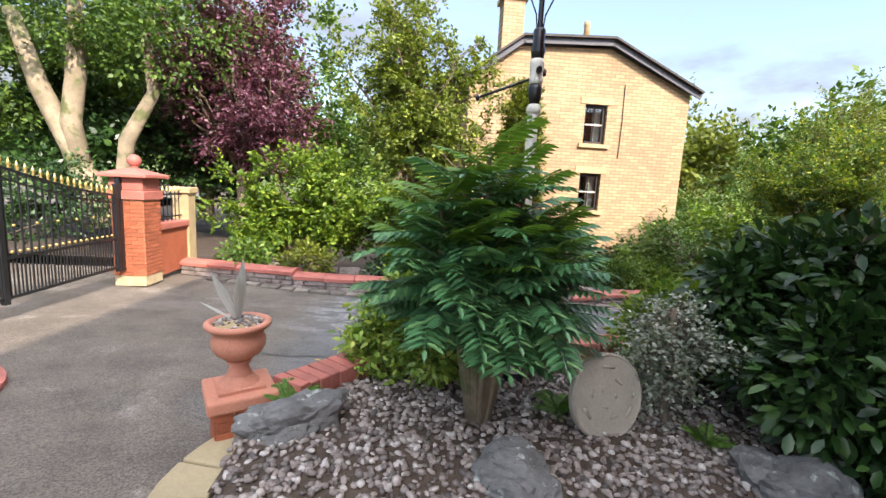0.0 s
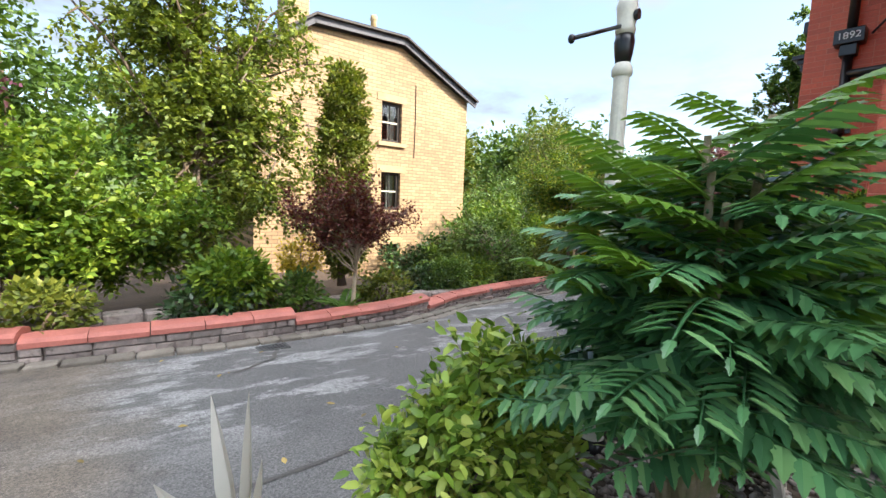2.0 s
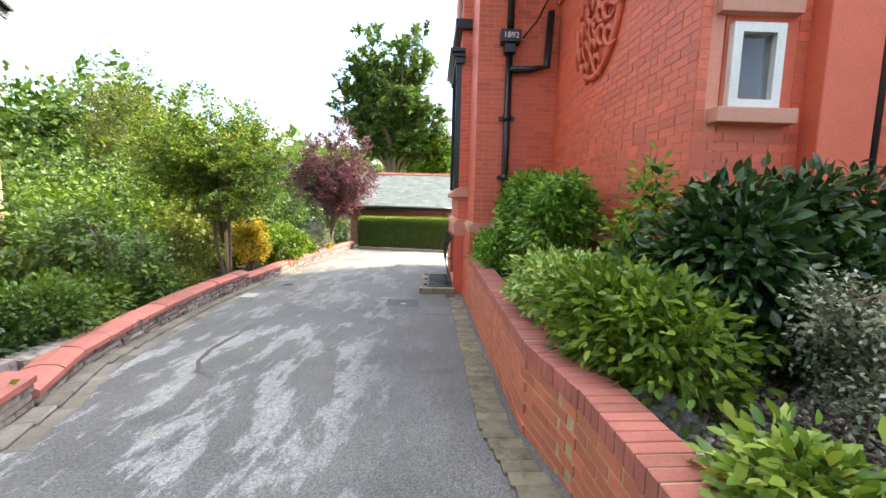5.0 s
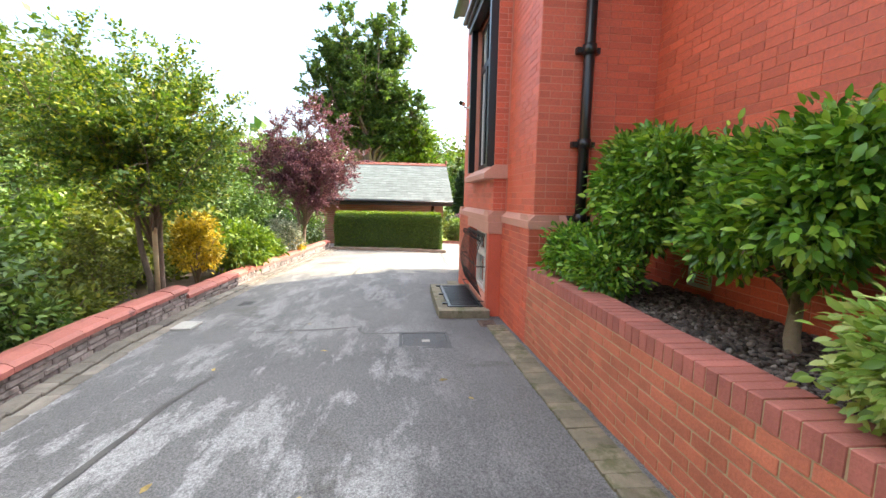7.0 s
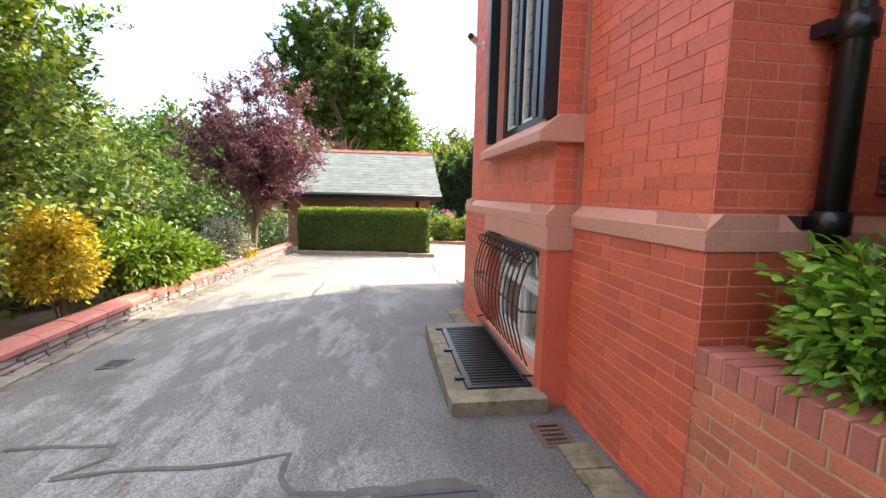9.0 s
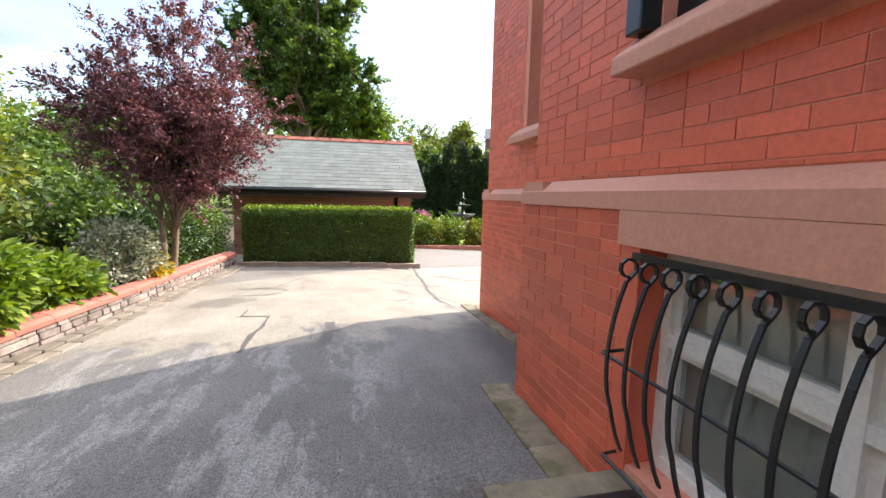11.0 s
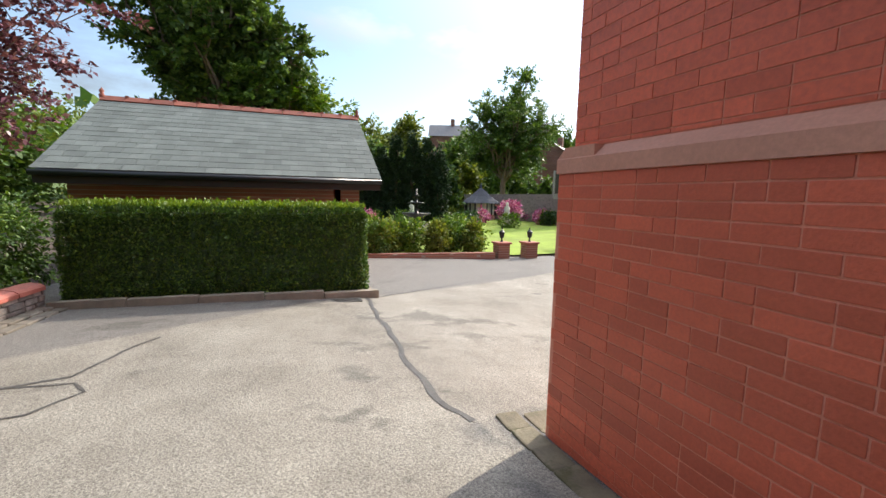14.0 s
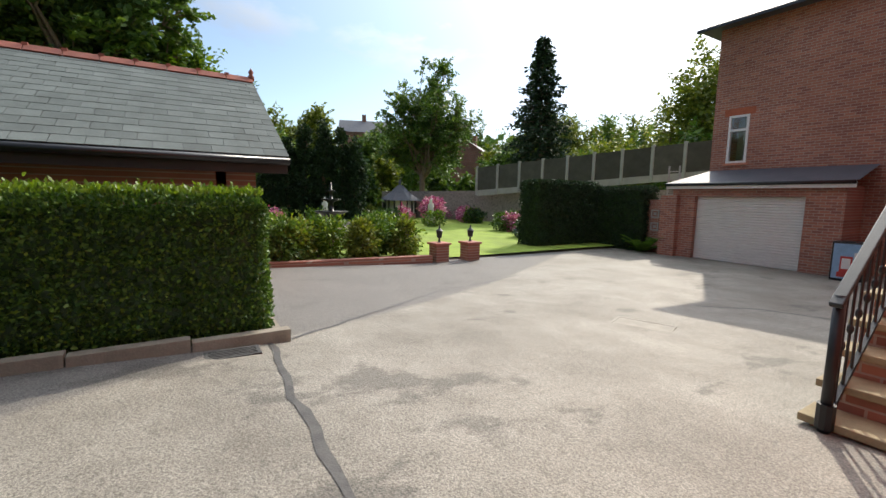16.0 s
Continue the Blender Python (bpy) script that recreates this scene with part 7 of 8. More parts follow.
boulder(1, -0.22, 3.5, -0.15, 0.21, 0.11, 0.12, 0.35)
boulder(2, 0.72, 3.12, -0.19, 0.17, 0.14, 0.11, -0.5)
boulder(3, 1.95, 3.05, -0.22, 0.2, 0.15, 0.14, -0.7)
boulder(4, 1.9, 4.3, -0.18, 0.12, 0.09, 0.1, 0.4)


def fern(seed, x, y, z, n, L, label="fresh green fern growing among the stones"):
    r = np.random.default_rng(seed)
    t = thing("fern", label, "fern", at=(x, y, z))
    me = [frond_mesh(seed + i, L, 14, L_FERN, 0.5 + 0.2 * i) for i in range(2)]
    for k in range(n):
        ob = new("frond", me[k % 2])
        ob.parent = t
        ob.matrix_local = Matrix.Rotation(k * 2.4, 4, "Z") @ Matrix.Rotation(-r.uniform(0.35, 1.0), 4, "Y") @ Matrix.Scale(r.uniform(0.7, 1.1), 4)
    return t


fern(500, -0.28, 3.72, bed_z(-0.28, 3.72), 9, 0.17)
fern(501, 1.15, 3.7, bed_z(1.15, 3.7), 8, 0.18)
fern(502, 1.75, 8.2, -0.62, 12, 0.42, "large fern behind the low wall")
fern(503, 1.78, 3.4, bed_z(1.78, 3.4), 6, 0.15)
L_SKIMMIA = leafage("skimmia_leaf", [(0.0, (0.09, 0.18, 0.024)), (0.4, (0.23, 0.37, 0.050)), (0.8, (0.43, 0.54, 0.10)), (1.0, (0.62, 0.68, 0.19))], 0.32, 0.3)
shrub("skimmia", 140, (0.18, 4.14, bed_z(0.18, 4.14)), [(0.13, 4.2, 0.04, 0.20, 0.2, 0.24), (0.34, 4.12, 0.12, 0.22, 0.2, 0.26)], 380, 12, 0.07, 0.056, L_SKIMMIA, "bright glossy skimmia bush at the corner of the bed", stems=26, shape=OVAL, loose=True, stem_r=0.005)
shrub("skimmia", 141, (0.78, 4.36, bed_z(0.78, 4.3)), [(0.72, 4.36, 0.03, 0.27, 0.16, 0.22), (1.15, 4.38, 0.0, 0.22, 0.14, 0.2)], 230, 14, 0.07, 0.062, L_SKIMMIA, "bright glossy skimmia bush beside the lamp post", shape=OVAL, hollow=0.3)
shrub("skimmia", 142, (0.45, 4.12, bed_z(0.45, 4.1)), [(0.5, 4.08, -0.02, 0.26, 0.16, 0.15)], 130, 14, 0.07, 0.058, L_SKIMMIA, "glossy low skimmia bush in the pebbles", shape=OVAL, hollow=0.3)
tree("weeping_cotoneaster", 143, (1.7, 3.6, bed_z(1.7, 3.6)), (1.69, 3.62, 0.42), 0.018, [(1.67, 3.63, 0.34, 0.22, 0.2, 0.15), (1.75, 3.62, 0.12, 0.26, 0.22, 0.22), (1.55, 3.66, 0.05, 0.14, 0.14, 0.18)], 190, 26, 0.065, 0.021, L_SILVER, M_BARK, "small weeping standard with tiny silvery variegated leaves", "shrub", limbs=26, hollow=0.3)
shrub("hydrangea", 144, (2.5, 3.6, -0.22), [(2.45, 3.72, 0.40, 0.44, 0.45, 0.58), (2.7, 3.95, 0.15, 0.28, 0.3, 0.4), (2.25, 3.25, 0.22, 0.34, 0.38, 0.42), (2.6, 3.3, 0.55, 0.34, 0.4, 0.45)], 720, 20, 0.13, 0.085, L_DARK, "big dark green hydrangea bush at the side of the bed", shape=OVAL, hollow=0.35)


# ---- planting behind the low wall, by the gate ----
tree("maple_tree", 150, (2.35, 9.62, -0.85), (2.5, 9.75, 0.2), 0.045, [(2.9, 9.9, 0.75, 0.9, 0.7, 0.2), (2.0, 10.1, 1.05, 0.9, 0.7, 0.25), (3.8, 10.0, 0.75, 0.7, 0.5, 0.14), (2.4, 9.9, 1.45, 0.6, 0.5, 0.2), (1.4, 10.0, 0.7, 0.6, 0.5, 0.16)], 190, 26, 0.16, 0.05, L_MAPLE, M_PALEBARK, "bronze-red Japanese maple with spreading bare lower branches", limbs=44, hollow=0.2, front=True)
tree("column_conifer", 151, (3.4, 12.3, -1.0), (3.4, 12.3, 2.5), 0.10, [(3.4, 12.3, 1.8, 0.62, 0.62, 2.5), (3.4, 12.3, 3.3, 0.5, 0.5, 1.2), (3.4, 12.3, 0.6, 0.65, 0.65, 1.4)], 620, 40, 0.16, 0.07, L_OLIVE, M_BARK, "narrow columnar conifer against the yellow house", limbs=10, hollow=0.6, front=True, boughs=0)
tree("willow_tree", 152, (0.3, 12.6, -0.9), (0.3, 12.7, 2.8), 0.16, [(0.4, 12.9, 4.2, 1.9, 1.7, 2.4), (0.9, 12.2, 2.2, 1.9, 1.3, 2.0), (-0.6, 13.4, 5.3, 1.5, 1.4, 1.8), (1.6, 12.6, 3.4, 1.3, 1.2, 1.7), (0.6, 12.0, 0.6, 1.6, 1.0, 1.2)], 1100, 40, 0.28, 0.08, L_WILLOW, M_BARK, "tall feathery yellow-green tree beside the yellow house", limbs=60, front=True, droop=0.25)
shrub("forsythia", 153, (-2.6, 11.3, -0.7), [(-2.7, 11.4, 0.9, 1.5, 1.0, 1.5), (-1.4, 11.2, 0.7, 1.3, 0.9, 1.4), (-3.9, 11.6, 0.6, 1.0, 0.9, 1.2), (-0.6, 10.9, 0.4, 0.9, 0.7, 1.0)], 900, 38, 0.26, 0.078, L_BRIGHT, "big bright yellow-green bush behind the low wall", stems=44, front=True, loose=True)
tree("copper_beech", 154, (-6.6, 18.5, -0.9), (-6.6, 18.5, 2.5), 0.25, [(-6.6, 18.3, 5.2, 3.3, 3.0, 3.4), (-5.2, 17.6, 3.4, 2.4, 2.2, 2.2), (-8.0, 18.6, 3.6, 2.2, 2.2, 2.2), (-6.2, 18.6, 7.6, 2.2, 2.2, 2.2)], 1000, 40, 0.42, 0.11, L_PURPLE, M_BARK, "large purple-leaved tree behind the front garden", limbs=56, front=True)
big = thing("old_tree", "old forked tree with ivy-streaked bark behind the gate", "tree", at=fr(-10.6, 16.2, -0.6))
big.scale = (FRONT_K, FRONT_K, FRONT_K)
g = Geo()
g.tube([(0, 0, -0.2), (-0.3, 0, 1.2), (-0.9, 0.1, 2.6), (-1.9, 0.2, 4.6), (-2.6, 0.2, 7.0)], [0.55, 0.42, 0.36, 0.3, 0.22], 12)
g.tube([(-0.5, 0.0, 1.6), (-0.9, 0.1, 3.4), (-0.7, 0.2, 5.0), (-0.6, 0.3, 8.0)], [0.34, 0.32, 0.3, 0.2], 12)
g.tube([(0.0, 0, 0.6), (0.75, 0.1, 1.6), (0.9, 0.1, 2.9), (1.8, 0.2, 4.6), (1.6, 0.2, 7.0)], [0.32, 0.27, 0.25, 0.2, 0.14], 12)
gpart("trunk", g, M_PALEBARK, big, smooth=True)
rb = np.random.default_rng(155)
at_, way_, _ = crown_points(rb, [(-1.5, 1.0, 7.5, 4.5, 3.5, 2.6), (2.5, 1.5, 6.8, 3.0, 3.0, 2.4), (-3.5, 1.0, 5.0, 2.5, 2.5, 2.0)], 560, 36, 0.5, 0.3)
part("crown", leaf_mesh("crown", rb, at_, way_, np.full(len(at_), 0.15), L_GREEN, DIAMOND, 0.6), big)
WOODS = [(-15, 22, 9, 4.0), (-19, 17, 9, 4.0), (-11, 25, 10, 4.5), (-4, 26, 10, 4.5), (-22, 10, 8, 3.5), (-16, 27, 11, 5), (2, 27, 10, 4.5), (-9, 21, 6, 2.6), (-13, 18.5, 5, 2.4)]
for i, (x, y, h, rr) in enumerate(WOODS):
    tree("wood_tree", 400 + i, (x, y, -0.8), (x, y, h * 0.35), 0.22, [(x, y, h * 0.5, rr, rr, h * 0.5), (x + 1, y - 1, h * 0.28, rr * 0.8, rr * 0.8, h * 0.28)], 330, 30, rr * 0.2, 0.2, L_DARK if i % 3 else L_GREEN, M_BARK, "dark leafy tree of the roadside wood", group="roadside trees", limbs=8, hollow=0.35, front=True)
shrub("laurel_bush", 160, (1.0, 10.1, -0.8), [(0.3, 10.0, -0.3, 0.6, 0.45, 0.45)], 130, 22, 0.15, 0.12, L_BRIGHT, "broad-leaved bright green bush behind the coping", shape=OVAL, front=True)
shrub("golden_flowers", 161, (1.7, 10.7, -0.8), [(1.7, 10.7, -0.1, 0.4, 0.3, 0.4)], 60, 26, 0.14, 0.05, L_YELLOW, "golden flowering plant in the garden", front=True)
for i, (x, y) in enumerate(((-2.2, 8.75), (-1.2, 8.4), (0.2, 8.3), (1.2, 8.5), (2.6, 8.6), (3.8, 9.2), (6.8, 9.6), (7.6, 9.8), (12.6, 9.6), (13.2, 9.9))):
    shrub("border_plant", 170 + i, (x, y, land_z(x, y)), [(x, y, land_z(x, y) + 0.25, 0.4, 0.3, 0.26)], 46, 26, 0.13, 0.06, (L_GREEN, L_OLIVE, L_DARK)[i % 3], "low leafy border plant behind the coping", "plant", group="border plants")
shrub("box_bush", 180, (4.3, 9.2, -0.95), [(4.3, 9.15, -0.48, 0.45, 0.32, 0.26)], 130, 30, 0.13, 0.045, L_GREEN, "rounded green box bush behind the coping")
# dry-stone wall between the gardens
drystone = thing("dry_stone_wall", "old mossy dry-stone wall dividing the gardens", "stone wall", kind="structure")
R_D = random.Random(9)
for i in range(3):
    x = -2.6
    while x < 5.0:
        L = R_D.uniform(0.2, 0.42)
        put("stone", R_D.choice(stone_mesh), drystone, (x + L / 2, 8.85 + 0.05 * math.sin(x) + R_D.uniform(-0.03, 0.03), -0.85 + i * 0.15 - 0.05 * x), (L - 0.01, 0.25, 0.15))
        x += L

# ---- yellow house ----
yh = thing("yellow_house", "two-storey yellow brick house with a slate roof and dark sash windows", "house", at=(1.95, 13.3, -1.5))
YW = 6.3
YE, YK = 5.45, 6.5
wins = [(3.28, 3.92, 3.95, 5.02), (3.3, 3.92, 2.1, 3.14), (3.5, 3.9, 0.6, 1.15)]
g = Geo()
xs = sorted({0.0, YW, *[w[0] for w in wins], *[w[1] for w in wins]})
zs = sorted({-0.6, YE, *[w[2] for w in wins], *[w[3] for w in wins]})
for a, b in zip(xs, xs[1:]):
    for c, d in zip(zs, zs[1:]):
        if not any(w[0] <= a and b <= w[1] and w[2] <= c and d <= w[3] for w in wins):
            g.box(a, b, 0, 0.35, c, d)
gable = [(0, YE), (1.35, YK - 0.12), (3.85, YK), (YW, YE)]
g.add([(x, 0.0, z) for x, z in gable] + [(x, 0.35, z) for x, z in gable], [(0, 1, 2, 3), (7, 6, 5, 4), (0, 4, 5, 1), (1, 5, 6, 2), (2, 6, 7, 3), (3, 7, 4, 0)])
g.box(YW - 0.35, YW, 0.35, 9, -0.6, YE)
g.box(0, 0.35, 0.35, 9, -0.6, YE)
gpart("wall", g, M_YELLOW, yh)
for k, (a, b) in enumerate((((-0.22, YE - 0.12), (1.35, YK - 0.02)), ((1.35, YK - 0.02), (3.85, YK + 0.1)), ((3.85, YK + 0.1), (YW + 0.22, YE - 0.06)))):
    gpart("bargeboard", Geo().beam((a[0], -0.17, a[1]), (b[0], -0.17, b[1]), 0.04, 0.16), M_DARKSLATE, yh, "grey painted bargeboard")
    gpart("verge", Geo().beam((a[0], -0.12, a[1] + 0.1), (b[0], -0.12, b[1] + 0.1), 0.34, 0.05), M_WOODDARK, yh)
    gpart("roof", Geo().add([(a[0], -0.28, a[1] + 0.135), (b[0], -0.28, b[1] + 0.135), (b[0], 9, b[1] + 0.135), (a[0], 9, a[1] + 0.135)], [(0, 1, 2, 3)]), M_DARKSLATE, yh)
gpart("roof_hip", Geo().add([(1.4, -0.15, YK + 0.1), (3.85, -0.15, YK + 0.22), (2.3, 1.7, YK + 0.75), (3.0, 1.7, YK + 0.75)], [(0, 1, 3, 2), (0, 2, 3, 1)]), M_DARKSLATE, yh)
for cx, cz, cw, ch in ((1.25, YK - 0.15, 0.6, 1.6), (3.6, YK + 0.05, 0.55, 0.5)):
    ch_ = gpart("chimney", Geo().box(cx - cw / 2, cx + cw / 2, 0.7, 1.25, cz - 0.6, cz + ch).box(cx - cw / 2 - 0.08, cx + cw / 2 + 0.08, 0.65, 1.30, cz + ch - 0.14, cz + ch - 0.02), M_YELLOW, yh)
    part("chimney_pot", Geo().lathe(cx - 0.1, 0.95, [(0.1, cz + ch - 0.02), (0.08, cz + ch + 0.3), (0.1, cz + ch + 0.33), (0.09, cz + ch + 0.45)], 12).mesh("chimney_pot", M_SANDSTONE, True), ch_)
for x0, x1, z0, z1 in wins:
    w = part("window", Geo().box(x0, x0 + 0.06, 0.1, 0.2, z0, z1).box(x1 - 0.08, x1, 0.1, 0.2, z0, z1).box(x0 + 0.08, x1 - 0.08, 0.1, 0.2, z1 - 0.08, z1).box(x0 + 0.08, x1 - 0.08, 0.1, 0.2, z0, z0 + 0.08).mesh("frame", M_WOODDARK), yh, "dark brown sash window")
    part("meeting_rail", Geo().box(x0 + 0.08, x1 - 0.08, 0.1, 0.18, (z0 + z1) / 2 - 0.018, (z0 + z1) / 2 + 0.018).mesh("meeting_rail", M_CREAM), w)
    part("glazing_bar", Geo().box((x0 + x1) / 2 - 0.009, (x0 + x1) / 2 + 0.009, 0.11, 0.16, z0 + 0.08, z1 - 0.08).mesh("glazing_bar", M_WOODDARK), w)
    p_ = part("pane", Geo().box(x0 + 0.08, x1 - 0.08, 0.14, 0.146, z0 + 0.08, z1 - 0.08).mesh("pane", M_GLASS), w)
    part("room_backing", Geo().box(x0 - 0.3, x1 + 0.3, 1.2, 1.25, z0 - 0.3, z1 + 0.3).mesh("room_backing", M_ROOM_SHADE), w)
    part("pale_panel", Geo().box(x1 - 0.28, x1 - 0.06, 0.3, 0.33, z0 + 0.05, z1 - 0.05).mesh("pale_panel", M_PANEPALE), w)
    gpart("lintel", Geo().box(x0 - 0.15, x1 + 0.15, -0.02, 0.3, z1 + 0.002, z1 + 0.19), M_SANDSTONE, yh, "buff stone lintel")
    gpart("sill", Geo().box(x0 - 0.12, x1 + 0.12, -0.08, 0.3, z0 - 0.11, z0 - 0.002), M_SANDSTONE, yh)
gpart("cable", Geo().tube([(4.35, -0.015, 5.6), (4.37, -0.015, 4.6), (4.35, -0.015, 3.6)], 0.012, 5), M_WOODDARK, yh)

# ---- gate, gate pier and railings ----
pier = thing("gate_pier", "orange brick gate pier with a red stone cap and ball finial", "gate pier", at=fr(-5.1, 8.75, -0.62))
pier.scale = (0.68, 0.68, 0.68)
gpart("core", Geo().box(-0.28, 0.28, -0.28, 0.28, -0.2, 1.45), M_PLANTERJOINT, pier)
pier_brick = block_mesh("brick", M_GATEBRICK, 0.03, 0.004, 95)
for i in range(19):
    z = 0.035 + i * 0.075
    for s_ in range(4):
        a = s_ * math.pi / 2
        for o_, w_ in (((-0.17, 0.225), (0.055, 0.225), (0.225, 0.112)) if i % 2 else ((-0.225, 0.112), (-0.055, 0.225), (0.17, 0.225))):
            put("brick", pier_brick, pier, (math.cos(a) * o_ + math.sin(a) * 0.28, math.sin(a) * o_ - math.cos(a) * 0.28, z), (w_ - 0.01, 0.03, 0.066), a)
gpart("cap", Geo().box(-0.33, 0.33, -0.33, 0.33, 1.45, 1.62).box(-0.29, 0.29, -0.29, 0.29, 1.62, 1.86).box(-0.42, 0.42, -0.42, 0.42, 1.86, 1.93).add([(-0.4, -0.4, 1.93), (0.4, -0.4, 1.93), (0.4, 0.4, 1.93), (-0.4, 0.4, 1.93), (0, 0, 2.06)], [(0, 1, 4), (1, 2, 4), (2, 3, 4), (3, 0, 4)]), M_COPE, pier, "weathered red stone cap", bevel=0.015)
gpart("ball", Geo().lathe(0, 0, [(0.07, 2.02), (0.05, 2.08)], 14).ball((0, 0, 2.18), 0.12, 10, 16), M_COPE, pier, smooth=True)
gate = thing("iron_gate", "black wrought-iron driveway gate with gilded finials", "gate", at=fr(-5.2, 8.35, -0.5))
gate.scale = (0.68, 0.68, 0.68)
L_G = 4.6


def gate_top(s):
    return 1.42 + 0.42 * (s / 2.3 if s < 2.3 else 1 - 0.35 * (s - 2.3) / 2.3) ** 1.5


rails = Geo()
for z in (0.08, 0.62):
    rails.beam((0, 0, z), (0, -L_G, z), 0.03, 0.045)
pts = [(0, -s, gate_top(s)) for s in np.linspace(0, L_G, 24)]
for a, b in zip(pts, pts[1:]):
    rails.beam(a, b, 0.03, 0.035)
pts = [(0, -s, gate_top(s) - 0.14) for s in np.linspace(0, L_G, 24)]
for a, b in zip(pts, pts[1:]):
    rails.beam(a, b, 0.025, 0.025)
rails.box(-0.035, 0.035, -0.07, 0.0, 0, 1.62)
rails.box(-0.035, 0.035, -2.37, -2.3, 0, 2.0)
gpart("gate_frame", rails, M_IRON, gate)
k = 0
s = 0.12
fin = Geo().lathe(0, 0, [(0.012, 0), (0.022, 0.02), (0.012, 0.035), (0.026, 0.07), (0.004, 0.15)], 8).mesh("finial", M_GOLD, True)
knob = Geo().ball((0, 0, 0), 0.024, 6, 8).mesh("knob", M_GOLD, True)
while s < L_G:
    t = gate_top(s)
    gpart("bar", Geo().box(-0.009, 0.009, -s - 0.009, -s + 0.009, 0.1, t), M_IRON, gate)
    f_ = new("finial", fin)
    f_.parent, f_.location = gate, (0, -s, t + 0.015)
    gpart("dog_bar", Geo().box(-0.007, 0.007, -s - 0.067, -s - 0.053, 0.1, 0.66), M_IRON, gate)
    f_ = new("knob", knob)
    f_.parent, f_.location = gate, (0, -s - 0.06, 0.69)
    if k % 3 == 1:
        f_ = new("knob", knob)
        f_.parent, f_.location = gate, (0, -s, 1.05)
    s += 0.125
    k += 1
for k in range(8):
    a = k * 0.8
    gpart("scroll", Geo().tube([(0, -0.75 + math.cos(b) * 0.07 * (1 + b / 9), 0.95 + k * 0.05 + math.sin(b) * 0.05) for b in np.linspace(a, a + 4, 9)], 0.008, 5), M_IRON, gate)
gpart("hinge_post", Geo().box(-0.04, 0.04, 0.02, 0.1, 0, 1.75), M_IRON, gate)
# wing wall, railing and stone post beyond the pier
wing = thing("wing_wall", "short orange brick wing wall with railings and a buff stone post", "wall", kind="structure", at=fr(0, 0, 0))
wing.scale = (0.68, 0.68, 0.68)
wb = Geo().box(-5.15, -4.95, 8.9, 10.35, -0.6, 0.36)
gpart("wall", wb, M_GATEBRICK, wing)
gpart("coping", Geo().box(-5.22, -4.88, 8.9, 10.35, 0.36, 0.5), M_COPE, wing, bevel=0.02)
for i in range(9):
    y = 8.95 + i * 0.16
    gpart("rail_bar", Geo().tube([(-5.05, y, 0.5), (-5.05, y, 1.15)], 0.010, 6), M_IRON, wing)
    gpart("finial", Geo().lathe(-5.05, y, [(0.02, 1.15), (0.026, 1.18), (0.004, 1.26)], 8), M_GOLD, wing)
gpart("rail", Geo().beam((-5.05, 8.88, 1.08), (-5.05, 10.35, 1.08), 0.02, 0.03).beam((-5.05, 8.88, 0.6), (-5.05, 10.35, 0.6), 0.02, 0.03), M_IRON, wing)
gpart("stone_post", Geo().box(-5.25, -4.9, 10.35, 10.7, -0.6, 1.1).box(-5.3, -4.85, 10.3, 10.75, 1.1, 1.24), M_SANDSTONE, wing, "buff sandstone post", bevel=0.02)
shrub("roadside_hedge", 190, (-8.5, 9.0, -0.4), [(-8.8, 7.0, 0.6, 0.7, 2.6, 1.0), (-8.8, 11.5, 0.6, 0.7, 2.6, 1.0), (-8.8, 3.0, 0.6, 0.7, 2.4, 1.0)], 360, 26, 0.3, 0.08, L_DARK, "dark hedge across the road from the gate", "hedge", front=True)
round_bed = thing("round_kerb", "curved brick edging at the turn of the drive", "kerb", kind="structure")
for k in range(26):
    a = radians(-60 + k * 7)
    x, y = -2.75 + math.cos(a) * 0.62, 4.05 + math.sin(a) * 0.62
    put("edge_brick", edge_mesh[k % 3], round_bed, (x, y, ground_z(x, y)), (0.075, 0.15, 0.07), a + math.pi / 2 + math.pi / 2)

# ---- stone step at the urn's foot ----
apron = thing("stone_apron", "curved buff stone paving round the foot of the pedestal", "paving", kind="structure")
for k in range(7):
    a0, a1 = radians(118 + k * 24), radians(118 + (k + 1) * 24 - 1.2)
    c = Vector((-0.12, 3.32, 0))
    ins, outs = 0.36, 0.6
    v = []
    for z in (-0.45, -0.30):
        for rr, a in ((ins, a0), (outs, a0), (outs, (a0 + a1) / 2), (outs, a1), (ins, a1), (ins, (a0 + a1) / 2)):
            v.append((c.x + math.cos(a) * rr, c.y + math.sin(a) * rr * 1.15, z))
    gpart("paving_stone", Geo().add(v, [tuple(range(5, -1, -1)), tuple(range(6, 12))] + [(i, (i + 1) % 6, 6 + (i + 1) % 6, 6 + i) for i in range(6)]), M_STEPSTONE, apron, bevel=0.012)

# ---- yard side: steps, rail, brick garage, brick house ----
steps = thing("stone_steps", "flight of buff stone steps on brick up the house side", "steps", kind="structure")
for i in range(9):
    y1 = 1.84 - i * 0.26
    z1 = -1.58 + 0.175 * (i + 1)
    gpart("riser", Geo().box(XEND + 0.01, 14.26, y1 - 0.24, y1 - 0.02, -1.8, z1 - 0.055), M_BROWNBRICK, steps)
    gpart("tread", Geo().box(XEND + 0.01, 14.32, y1 - 0.27, y1 + 0.02, z1 - 0.053, z1), M_STEPSTONE, steps, bevel=0.008)
gpart("landing", Geo().box(XEND + 0.01, 14.32, -3.5, -0.50, -1.9, -0.02), M_BROWNBRICK, steps)
gpart("paved_strip", Geo().box(XEND + 0.3, 14.75, 1.75, 2.02, -1.8, -1.56), M_STEPSTONE, steps)
